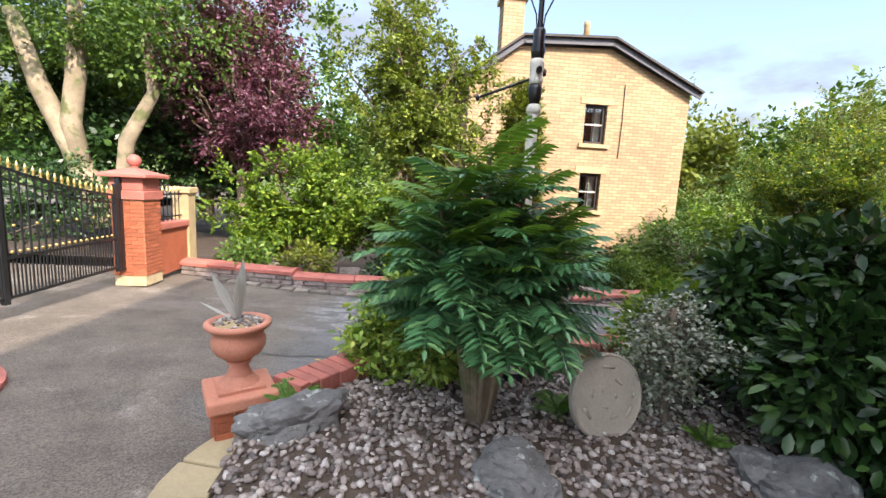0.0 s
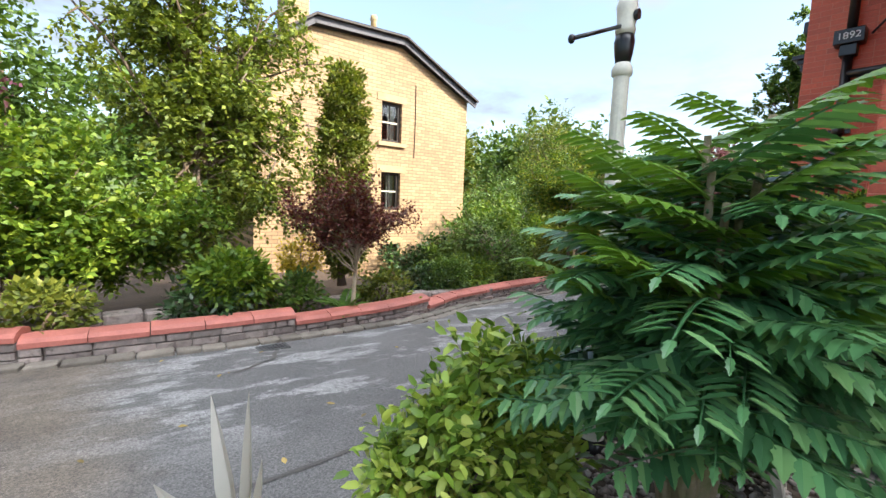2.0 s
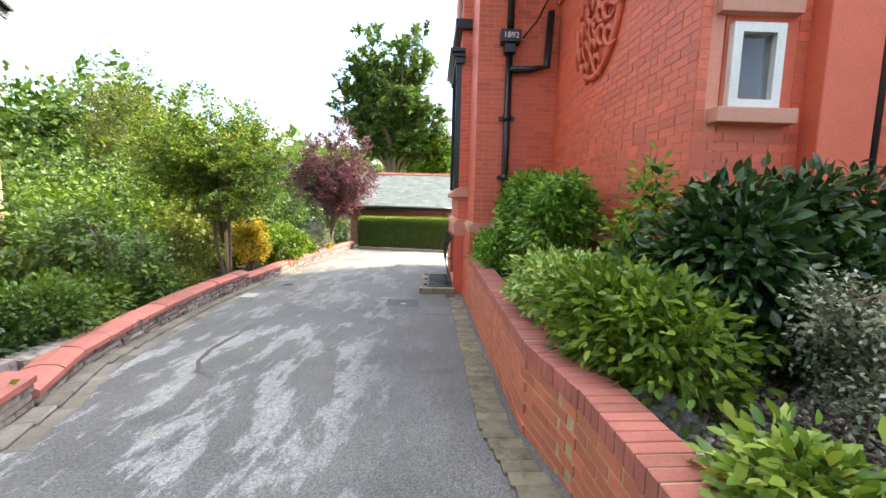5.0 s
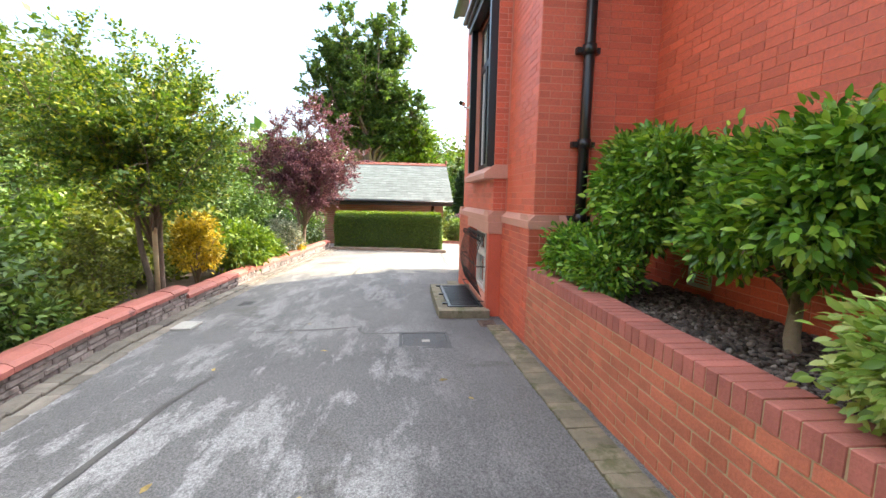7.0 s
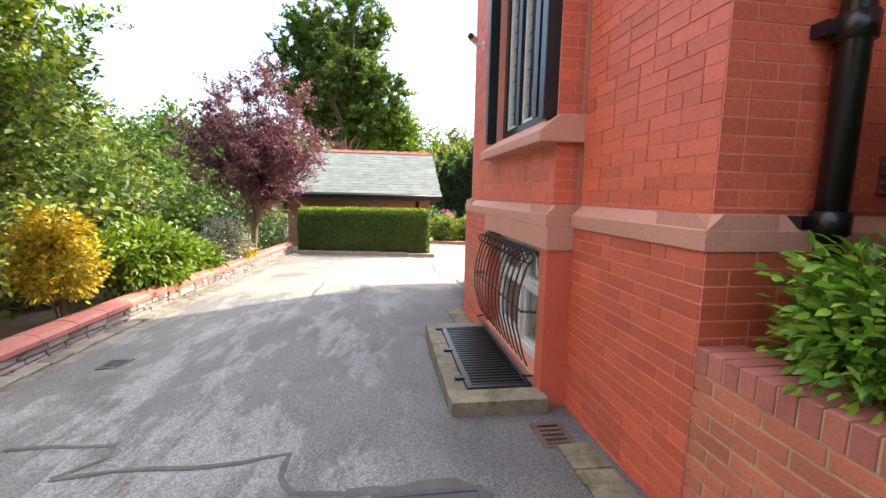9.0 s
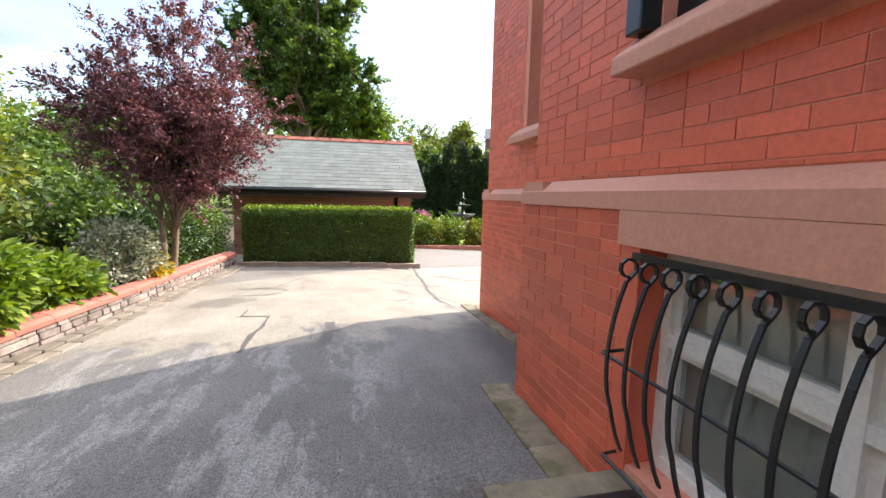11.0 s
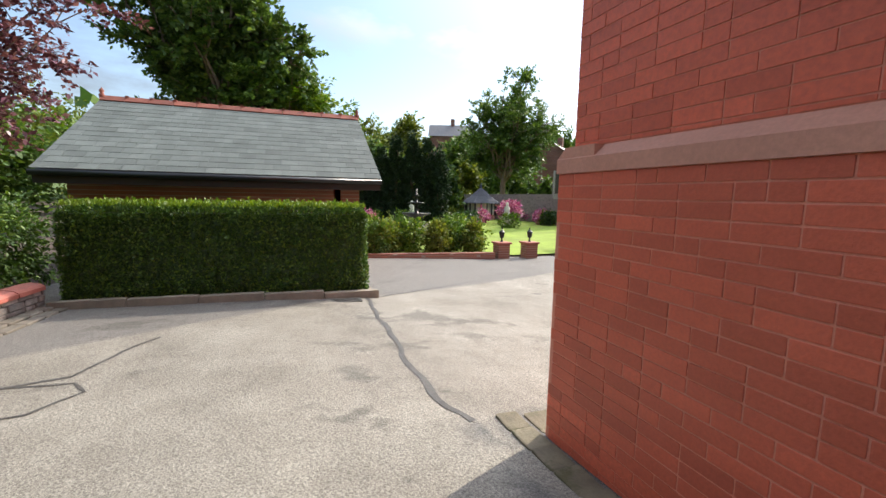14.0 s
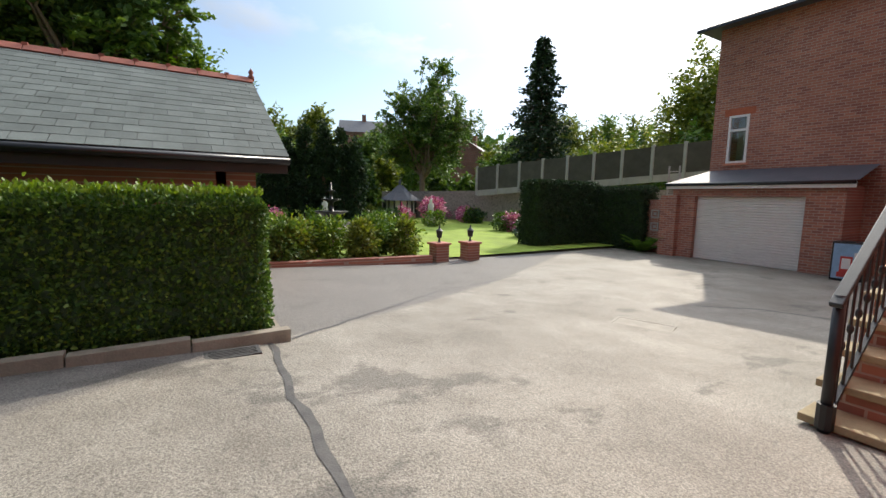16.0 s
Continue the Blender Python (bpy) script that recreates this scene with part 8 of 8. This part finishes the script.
rail = thing("stair_railing", "black iron stair railing with a broad handrail", "railing", at=(14.18, 1.86, -1.57))
gpart("newel", Geo().tube([(0, 0, 0), (0, 0, 0.98)], 0.032, 10), M_IRON, rail, smooth=True)
gpart("foot", Geo().box(-0.06, 0.06, -0.06, 0.06, 0.0, 0.02).lathe(0, 0, [(0.05, 0.12), (0.05, 0.28)], 10), M_IRON, rail)
k_s = 0.175 / 0.26
gpart("handrail", Geo().beam((0, 0.07, 0.92), (0, -2.4, 0.97 + 2.4 * k_s), 0.07, 0.035), M_IRON, rail, bevel=0.008)
gpart("lower_rail", Geo().beam((0, 0, 0.16), (0, -2.4, 0.16 + 2.4 * k_s), 0.03, 0.03), M_IRON, rail)
for i in range(18):
    y = -0.13 - i * 0.13
    b_ = gpart("baluster", Geo().tube([(0, y, 0.16 - y * k_s), (0, y, 0.95 - y * k_s)], 0.009, 6), M_IRON, rail)
    gpart("twist", Geo().ball((0, y, 0.55 - y * k_s), 0.02, 6, 8, 1.8), M_IRON, b_)
bg = thing("brick_garage", "brown brick garage with a white roller door and slate lean-to roof", "garage", at=(0, 0, 0))
gpart("wall", Geo().box(17.05, 17.86, -12.0, -8.9, -2.2, 0.42).box(20.72, 21.45, -12.0, -8.9, -2.2, 0.42).box(17.86, 20.72, -9.3, -8.9, 0.12, 0.42).box(17.05, 21.45, -12.3, -12.0, -2.2, 0.42), M_BROWNBRICK, bg)
door = gpart("roller_door", Geo().box(17.86, 20.72, -9.12, -9.08, -2.0, 0.12), M_WHITE, bg, "white ribbed roller door")
for i in range(27):
    z = -1.96 + i * 0.077
    gpart("slat", Geo().extrude([(-0.04, 0.0), (0.02, 0.02), (0.02, 0.05), (-0.04, 0.072)], (17.87, -9.07, z), (20.71, -9.07, z)), M_WHITE, door)
gpart("fascia", Geo().box(16.85, 21.6, -8.76, -8.72, 0.36, 0.52), M_WHITE, bg, "white fascia board")
gpart("gutter", Geo().tube([(16.85, -8.68, 0.5), (21.6, -8.68, 0.5)], 0.05, 8), M_BLACK, bg, smooth=True)
gpart("lean_to_roof", Geo().add([(16.8, -8.7, 0.55), (21.6, -8.7, 0.55), (20.9, -10.15, 1.0), (16.8, -10.15, 1.0), (21.6, -12, 0.55)], [(0, 1, 2, 3), (1, 4, 2)]), M_DARKSLATE, bg)
bh = thing("brick_house", "tall old brown-brick house beside the garage", "house", at=(0, 0, 0))
HW = (19.93, 20.52, 1.22, 2.74)
g = Geo()
for a, b, c, d in ((13.5, HW[0], -2, 5.6), (HW[1], 21.0, -2, 5.6), (HW[0], HW[1], -2, HW[2]), (HW[0], HW[1], HW[3], 5.6)):
    g.box(a, b, -10.55, -10.2, c, d)
g.box(20.65, 21.0, -19, -10.55, -2, 5.6)
gpart("wall", g, M_BROWNBRICK, bh)
gpart("roof", Geo().add([(13, -9.7, 5.55), (21.5, -9.7, 5.55), (21.5, -20, 5.55), (13, -20, 5.55), (16, -14.5, 8.6), (18, -14.5, 8.6)], [(0, 1, 5, 4), (1, 2, 5), (2, 3, 4, 5), (3, 0, 4), (3, 2, 1, 0)]), M_DARKSLATE, bh)
gpart("gutter", Geo().beam((13, -9.66, 5.52), (21.5, -9.66, 5.52), 0.1, 0.09), M_BLACK, bh)
hw = part("window", Geo().box(HW[0], HW[0] + 0.07, -10.3, -10.18, HW[2], HW[3]).box(HW[1] - 0.07, HW[1], -10.3, -10.18, HW[2], HW[3]).box(HW[0] + 0.07, HW[1] - 0.07, -10.3, -10.18, HW[2], HW[2] + 0.07).box(HW[0] + 0.07, HW[1] - 0.07, -10.3, -10.18, HW[3] - 0.07, HW[3]).box(HW[0] + 0.07, HW[1] - 0.07, -10.3, -10.18, HW[3] - 0.5, HW[3] - 0.43).mesh("frame", M_WHITE), bh, "white casement window")
part("pane", Geo().box(HW[0] + 0.07, HW[1] - 0.07, -10.25, -10.244, HW[2] + 0.07, HW[3] - 0.07).mesh("pane", M_GLASS), hw)
part("room_backing", Geo().box(HW[0] - 0.2, HW[1] + 0.2, -11.2, -11.15, HW[2] - 0.2, HW[3] + 0.2).mesh("room_backing", M_PANEPALE), hw)
gpart("sill", Geo().box(HW[0] - 0.06, HW[1] + 0.06, -10.4, -10.14, HW[2] - 0.07, HW[2]), M_TERRA, bh)
gpart("lintel", Geo().box(HW[0] - 0.15, HW[1] + 0.15, -10.3, -10.185, HW[3] + 0.002, HW[3] + 0.22), M_GATEBRICK, bh)
# garden wall with pierced blocks, ladder, planter bin
pw_ = thing("screen_wall", "brown brick garden wall with pierced concrete blocks beside the garage", "wall", at=(0, 0, 0))
gpart("wall", Geo().box(21.46, 23.0, -9.3, -9.1, -2, 0.0), M_BROWNBRICK, pw_)
gpart("pier", Geo().box(21.2, 21.75, -9.1, -8.7, -2, 0.15), M_BROWNBRICK, pw_)
for i in range(2):
    for j in range(2):
        x, z = 22.0 + i * 0.55, -1.1 + j * 0.45
        gpart("pierced_block", Geo().box(x, x + 0.3, -9.1, -9.07, z, z + 0.05).box(x, x + 0.3, -9.1, -9.07, z + 0.25, z + 0.3).box(x, x + 0.05, -9.1, -9.07, z + 0.05, z + 0.25).box(x + 0.25, x + 0.3, -9.1, -9.07, z + 0.05, z + 0.25).box(x + 0.1, x + 0.2, -9.1, -9.075, z + 0.1, z + 0.2), M_CONCRETE, pw_)
lad = thing("ladder", "aluminium ladder standing behind the garage wall", "ladder", at=(21.75, -9.75, -1.9))
for x in (0, 0.38):
    gpart("stile", Geo().box(x, x + 0.04, -0.03, 0.03, 0, 3.1), M_CONCRETE, lad)
for i in range(11):
    gpart("rung", Geo().tube([(0.04, 0, 0.2 + i * 0.27), (0.38, 0, 0.2 + i * 0.27)], 0.014, 6), M_CONCRETE, lad)
M_REDBIN = surface("red_panel", (0.5, 0.05, 0.04), 0.1, 4.0, 0.5, 0.0)
M_BLUE = surface("sky_blue_panel", (0.25, 0.42, 0.6), 0.2, 4.0, 0.5, 0.0)
bin_ = thing("painted_box", "black-framed box with a red and white painted front", "box", at=(16.7, -8.4, ground_z(16.7, -8.4)))
gpart("box_body", Geo().box(-0.3, 0.3, -0.25, 0.25, 0, 0.95), M_BLACK, bin_, bevel=0.02)
gpart("panel", Geo().box(-0.26, 0.26, 0.25, 0.258, 0.06, 0.9), M_BLUE, bin_)
gpart("picture_bars", Geo().box(-0.1, 0.12, 0.258, 0.264, 0.1, 0.6).box(-0.14, 0.16, 0.258, 0.263, 0.1, 0.22), M_REDBIN, bin_)
gpart("picture_bars", Geo().box(-0.07, 0.09, 0.264, 0.268, 0.3, 0.55).box(-0.2, -0.12, 0.258, 0.264, 0.3, 0.7), M_WHITE, bin_)
fern(504, 22.3, -8.7, -1.85, 10, 0.9, "tall green fern against the pierced brick wall")

# ---- formal garden ----
bedw = thing("rose_bed_wall", "low dark brick wall edging the rose bed", "garden wall", kind="structure")
gpart("wall", Geo().beam((23.7, 4.2, -1.72), (23.1, -0.45, -1.72), 0.22, 0.26), M_BROWNBRICK, bedw, bevel=0.02)
for i, (x, y) in enumerate(((23.2, -0.75), (23.1, -1.72))):
    pp = thing("garden_post", "brick garden post with a black lantern on top", "gate post", "garden posts", at=(x, y, -1.85))
    gpart("post", Geo().box(-0.2, 0.2, -0.2, 0.2, 0, 0.52), M_BROWNBRICK, pp)
    gpart("cap", Geo().box(-0.25, 0.25, -0.25, 0.25, 0.52, 0.58), M_COPE, pp, bevel=0.01)
    ln = gpart("lantern", Geo().lathe(0, 0, [(0.06, 0.58), (0.03, 0.62), (0.025, 0.7), (0.07, 0.72), (0.09, 0.88), (0.1, 0.9), (0.02, 0.98), (0.015, 1.05)], 8), M_IRON, pp)
rngr = np.random.default_rng(600)
for i in range(20):
    x, y = rngr.uniform(23.9, 25.4), rngr.uniform(-0.2, 3.6)
    shrub("rose_bush", 610 + i, (x, y, -1.74), [(x, y, -1.2, 0.34, 0.34, 0.5)], 46, 24, 0.17, 0.085, (L_BRIGHT, L_GREEN, L_OLIVE)[i % 3], "leafy rose bush in the bed by the lawn", "rose bush", group="rose bushes", stems=5)
for i in range(34):
    x, y = rngr.uniform(27, 44), rngr.uniform(-16, 3)
    if abs(y + 3) < 4 and x < 31:
        y -= 8
    m = (L_GREEN, L_PINK, L_OLIVE, L_BRIGHT, L_DARK)[i % 5]
    shrub("border_plant", 640 + i, (x, y, -1.74), [(x, y, -1.3, 0.6, 0.6, 0.5)], 40, 22, 0.2, 0.12, m, "flowering border plant of the formal garden", "plant", group="formal border plants", stems=4)
for i, (x, y) in enumerate(((37.5, -9.0), (39.5, -10.0))):
    shrub("pink_phlox", 690 + i, (x, y, -1.74), [(x, y, -0.7, 0.75, 0.75, 0.6)], 60, 24, 0.25, 0.13, L_PINK, "pink flowering shrub in the border", "flowers", group="pink flowers", stems=5)
fountain = thing("fountain", "dark tiered cast-iron fountain in a round stone basin", "fountain", at=(32.7, -0.65, -1.74))
gpart("basin", Geo().lathe(0, 0, [(2.0, 0), (2.05, 0.35), (1.95, 0.42), (1.85, 0.38), (1.8, 0.15), (0.3, 0.12)], 32), M_DISC, fountain)
gpart("tiered_bowl", Geo().lathe(0, 0, [(0.4, 0.1), (0.25, 0.5), (0.12, 0.7), (0.75, 0.95), (0.78, 1.0), (0.12, 0.98), (0.1, 1.4), (0.45, 1.52), (0.46, 1.56), (0.08, 1.55), (0.06, 1.85), (0.22, 1.93), (0.05, 1.96), (0.03, 2.3)], 20), M_IRON, fountain, smooth=True)
for x, y in ((38.0, -1.9), (35.5, -7.6)):
    st = solid("statue", Geo().lathe(0, 0, [(0.22, 0), (0.22, 0.5), (0.17, 0.55), (0.2, 0.75), (0.16, 1.0), (0.19, 1.25), (0.08, 1.38), (0.1, 1.48), (0.06, 1.58), (0.005, 1.62)], 12), M_CREAM, "pale stone garden statue on a plinth in the border", "statue", smooth=True)
    st.location = (x, y, -1.74)
gaz = thing("gazebo", "small octagonal summerhouse with a dark pointed roof and white windows", "gazebo", at=(44.3, -9.8, -1.9))
gpart("wall", Geo().lathe(0, 0, [(1.35, 0), (1.35, 0.55)], 8), M_BROWNBRICK, gaz)
gpart("glazing", Geo().lathe(0, 0, [(1.25, 0.55), (1.25, 1.6)], 8), M_CREAM, gaz)
for k in range(16):
    a = k * math.pi / 8
    gpart("glazing_bar", Geo().box(math.cos(a) * 1.28 - 0.05, math.cos(a) * 1.28 + 0.05, math.sin(a) * 1.28 - 0.05, math.sin(a) * 1.28 + 0.05, 0.5, 1.62), M_BLACK, gaz)
gpart("roof", Geo().lathe(0, 0, [(1.75, 1.55), (1.7, 1.62), (0.9, 2.15), (0.3, 2.7), (0.12, 2.8), (0.1, 3.0), (0.01, 3.3)], 8), M_DARKSLATE, gaz)
for i, (x, y, top) in enumerate(((41.1, -0.5, 3.7), (40.6, -1.5, 4.3), (40.0, -2.5, 4.55), (39.4, -3.4, 4.35), (38.9, -4.1, 3.4), (41.6, 0.6, 3.2))):
    h = top + 1.8
    tree("thuja", 700 + i, (x, y, -1.8), (x, y, top - 1.0), 0.12, [(x, y, -1.8 + h * 0.45, 0.62, 0.62, h * 0.45), (x, y, -1.8 + h * 0.74, 0.36, 0.36, h * 0.26)], 320, 34, 0.17, 0.12, L_CONIFER, M_BARK, "dark columnar thuja in a close row", group="row of thujas", limbs=4, hollow=0.6, boughs=0)
tree("ash_tree", 710, (47.0, -13.3, -1.8), (47.2, -13.5, 4.0), 0.3, [(47.3, -13.8, 6.4, 4.6, 4.6, 4.0), (47.6, -14.0, 9.8, 3.0, 3.0, 2.6), (46.6, -13.0, 4.2, 3.6, 3.6, 2.4)], 1050, 40, 0.55, 0.18, L_FOREST, M_BARK, "tall leafy tree behind the summerhouse", limbs=36, hollow=0.4)
spruce = thing("spruce_tree", "tall dark pointed spruce tree", "tree", at=(40.5, -21.2, -1.0))
rs = np.random.default_rng(711)
g = Geo()
g.tube([(0, 0, 0), (0, 0, 14.4)], [0.22, 0.02], 8)
at_, way_ = [], []
for lev in range(34):
    z = 2.2 + lev * 0.36
    R = 3.7 * (1 - (z - 2.0) / 12.8) ** 0.85 + 0.1
    for j in range(9):
        a = lev * 0.9 + j * 2 * math.pi / 9 + rs.uniform(-0.2, 0.2)
        L = R * rs.uniform(0.5, 1.2)
        g.tube([(0, 0, z), (math.cos(a) * L, math.sin(a) * L, z - 0.18 * L)], [0.03, 0.006], 4)
        n = int(10 + L * 16)
        t = rs.uniform(0.15, 1.0, n)
        p = np.stack([math.cos(a) * L * t, math.sin(a) * L * t, z - 0.18 * L * t], 1) + rs.normal(0, 0.09, (n, 3))
        at_.append(p)
        way_.append(np.stack([np.full(n, math.cos(a)), np.full(n, math.sin(a)), np.full(n, -0.25)], 1) + rs.normal(0, 0.5, (n, 3)))
gpart("trunk", g, M_BARK, spruce)
part("crown", leaf_mesh("crown", rs, np.concatenate(at_), np.concatenate(way_), np.full(sum(map(len, at_)), 0.26), L_CONIFER, DIAMOND, 0.6), spruce)
# fence and retaining wall at the far side
rw = thing("retaining_wall", "long stone retaining wall below the boundary fence", "wall", kind="structure")
gpart("wall", Geo().beam((48, -10, -0.9), (26, -19.2, -0.7), 0.4, 2.6), M_STONE, rw)
fence = thing("boundary_fence", "dark boarded fence panels between pale concrete posts", "fence")
fa, fb = Vector((38.1, -12.9, 0.45)), Vector((25.0, -19.2, 1.6))
n = 9
for i in range(n + 1):
    p = fa.lerp(fb, i / n)
    gpart("post", Geo().box(p.x - 0.08, p.x + 0.08, p.y - 0.08, p.y + 0.08, p.z - 0.3, p.z + 1.75), M_CONCRETE, fence)
    if i < n:
        q = fa.lerp(fb, (i + 1) / n)
        gpart("panel", Geo().beam((p.x, p.y, p.z + 0.85), (q.x, q.y, q.z + 0.85), 0.05, 1.6), M_FENCE, fence)
        gpart("gravel_board", Geo().beam((p.x, p.y, p.z - 0.15), (q.x, q.y, q.z - 0.15), 0.06, 0.4), M_CONCRETE, fence)
# far houses and wooded slope
def far_house(x, y, z, w, d, h, turn, wall_mat, label):
    t = thing("far_house", label, "house", "houses on the slope", at=(x, y, z))
    t.rotation_euler = (0, 0, turn)
    gpart("wall", Geo().box(-w / 2, w / 2, -d / 2, d / 2, -4, h).add([(-w / 2, -d / 2, h), (-w / 2, d / 2, h), (-w / 2, 0, h + d * 0.35), (w / 2, -d / 2, h), (w / 2, d / 2, h), (w / 2, 0, h + d * 0.35)], [(0, 1, 2), (5, 4, 3)]), wall_mat, t)
    gpart("roof", Geo().add([(-w / 2 - 0.3, -d / 2 - 0.4, h - 0.15), (w / 2 + 0.3, -d / 2 - 0.4, h - 0.15), (w / 2 + 0.3, 0, h + d * 0.36), (-w / 2 - 0.3, 0, h + d * 0.36), (-w / 2 - 0.3, d / 2 + 0.4, h - 0.15), (w / 2 + 0.3, d / 2 + 0.4, h - 0.15)], [(0, 1, 2, 3), (3, 2, 5, 4)]), M_DARKSLATE, t)
    gpart("chimney", Geo().box(-0.5, 0.4, -0.4, 0.4, h + d * 0.3, h + d * 0.36 + 1.3), wall_mat, t)
    for sx in (-1, 0, 1):
        for zz in (0.9, 3.4):
            wn_ = gpart("window", Geo().box(sx * w * 0.3 - 0.6, sx * w * 0.3 + 0.6, -d / 2 - 0.05, -d / 2 + 0.02, zz, zz + 1.3), M_WHITE, t)
            part("pane", Geo().box(sx * w * 0.3 - 0.5, sx * w * 0.3 + 0.5, -d / 2 - 0.06, -d / 2 - 0.05, zz + 0.1, zz + 1.2).mesh("pane", M_DARKSLATE), wn_)
    for sy in (-1, 1):
        wn_ = gpart("window", Geo().box(-w / 2 - 0.05, -w / 2 + 0.02, sy * d * 0.22 - 0.6, sy * d * 0.22 + 0.6, 3.2, 4.5), M_WHITE, t)
    return t


far_house(72, -37, 0.4, 12, 8, 5.6, 2.3, M_FARBRICK, "red brick house seen across the garden")
far_house(104, -30, 8.0, 10, 8, 5.5, 1.2, M_FARBRICK, "gabled brick house high on the far slope")
far_house(112, -37, 8.0, 10, 8, 5.5, 1.4, M_CONCRETE, "pale house high on the far slope")
SLOPE = [(58, -4, 7, 4), (70, -10, 10, 5.5), (62, -22, 8, 5), (80, -24, 10, 6), (60, -36, 9, 5), (52, -30, 8, 4), (46, -40, 9, 5), (37, -34, 16, 5.5), (30, -30, 7, 3.5), (90, -45, 12, 7), (70, -60, 14, 8), (100, -12, 12, 8), (84, 4, 12, 7), (54, -50, 12, 6), (110, -60, 15, 9), (36, -46, 14, 6), (76, -8, 13, 5.5), (95, -75, 15, 9), (50, -18, 4, 2.6), (56, -12, 5, 3), (52, -8, 4, 2.5), (46, -6, 4, 2.2)]
for i, (x, y, h, rr) in enumerate(SLOPE):
    z = -1.8 + max(0, math.hypot(x - 6, y - 4) - 50) * 0.075
    tree("slope_tree", 800 + i, (x, y, z), (x, y, z + h * 0.35), 0.25, [(x, y, z + h * 0.55, rr, rr, h * 0.45), (x + rr * 0.4, y + rr * 0.3, z + h * 0.35, rr * 0.8, rr * 0.8, h * 0.32)], 420, 30, rr * 0.2, 0.2 + 0.003 * x, (L_FOREST, L_OLIVE, L_GREEN)[i % 3], M_BARK, "leafy tree on the wooded slope", group="trees on the slope", limbs=15)
# far treeline all round
rw_ = np.random.default_rng(900)
pts_l, ways_l = [], []
for k in range(620):
    a = rw_.uniform(0, 2 * math.pi)
    d = rw_.uniform(120, 210)
    x, y = 6 + math.cos(a) * d, 4 + math.sin(a) * d
    z = land_z(x, y)
    r = rw_.uniform(5, 10)
    n = 90
    o = unit(rw_.normal(0, 1, (n, 3))) * r * rw_.uniform(0.75, 1.05, (n, 1))
    pts_l.append(np.array([x, y, z + r * 0.6]) + o * np.array([1, 1, 0.9]))
    ways_l.append(o + rw_.normal(0, 3, (n, 3)))
wood = new("far_woods", leaf_mesh("far_woods", rw_, np.concatenate(pts_l), np.concatenate(ways_l), np.full(620 * 90, 2.4), L_GREEN, DIAMOND, 0.4, wide=1.3))
tagged(wood, "distant woods on the skyline", "woods", kind="stuff")
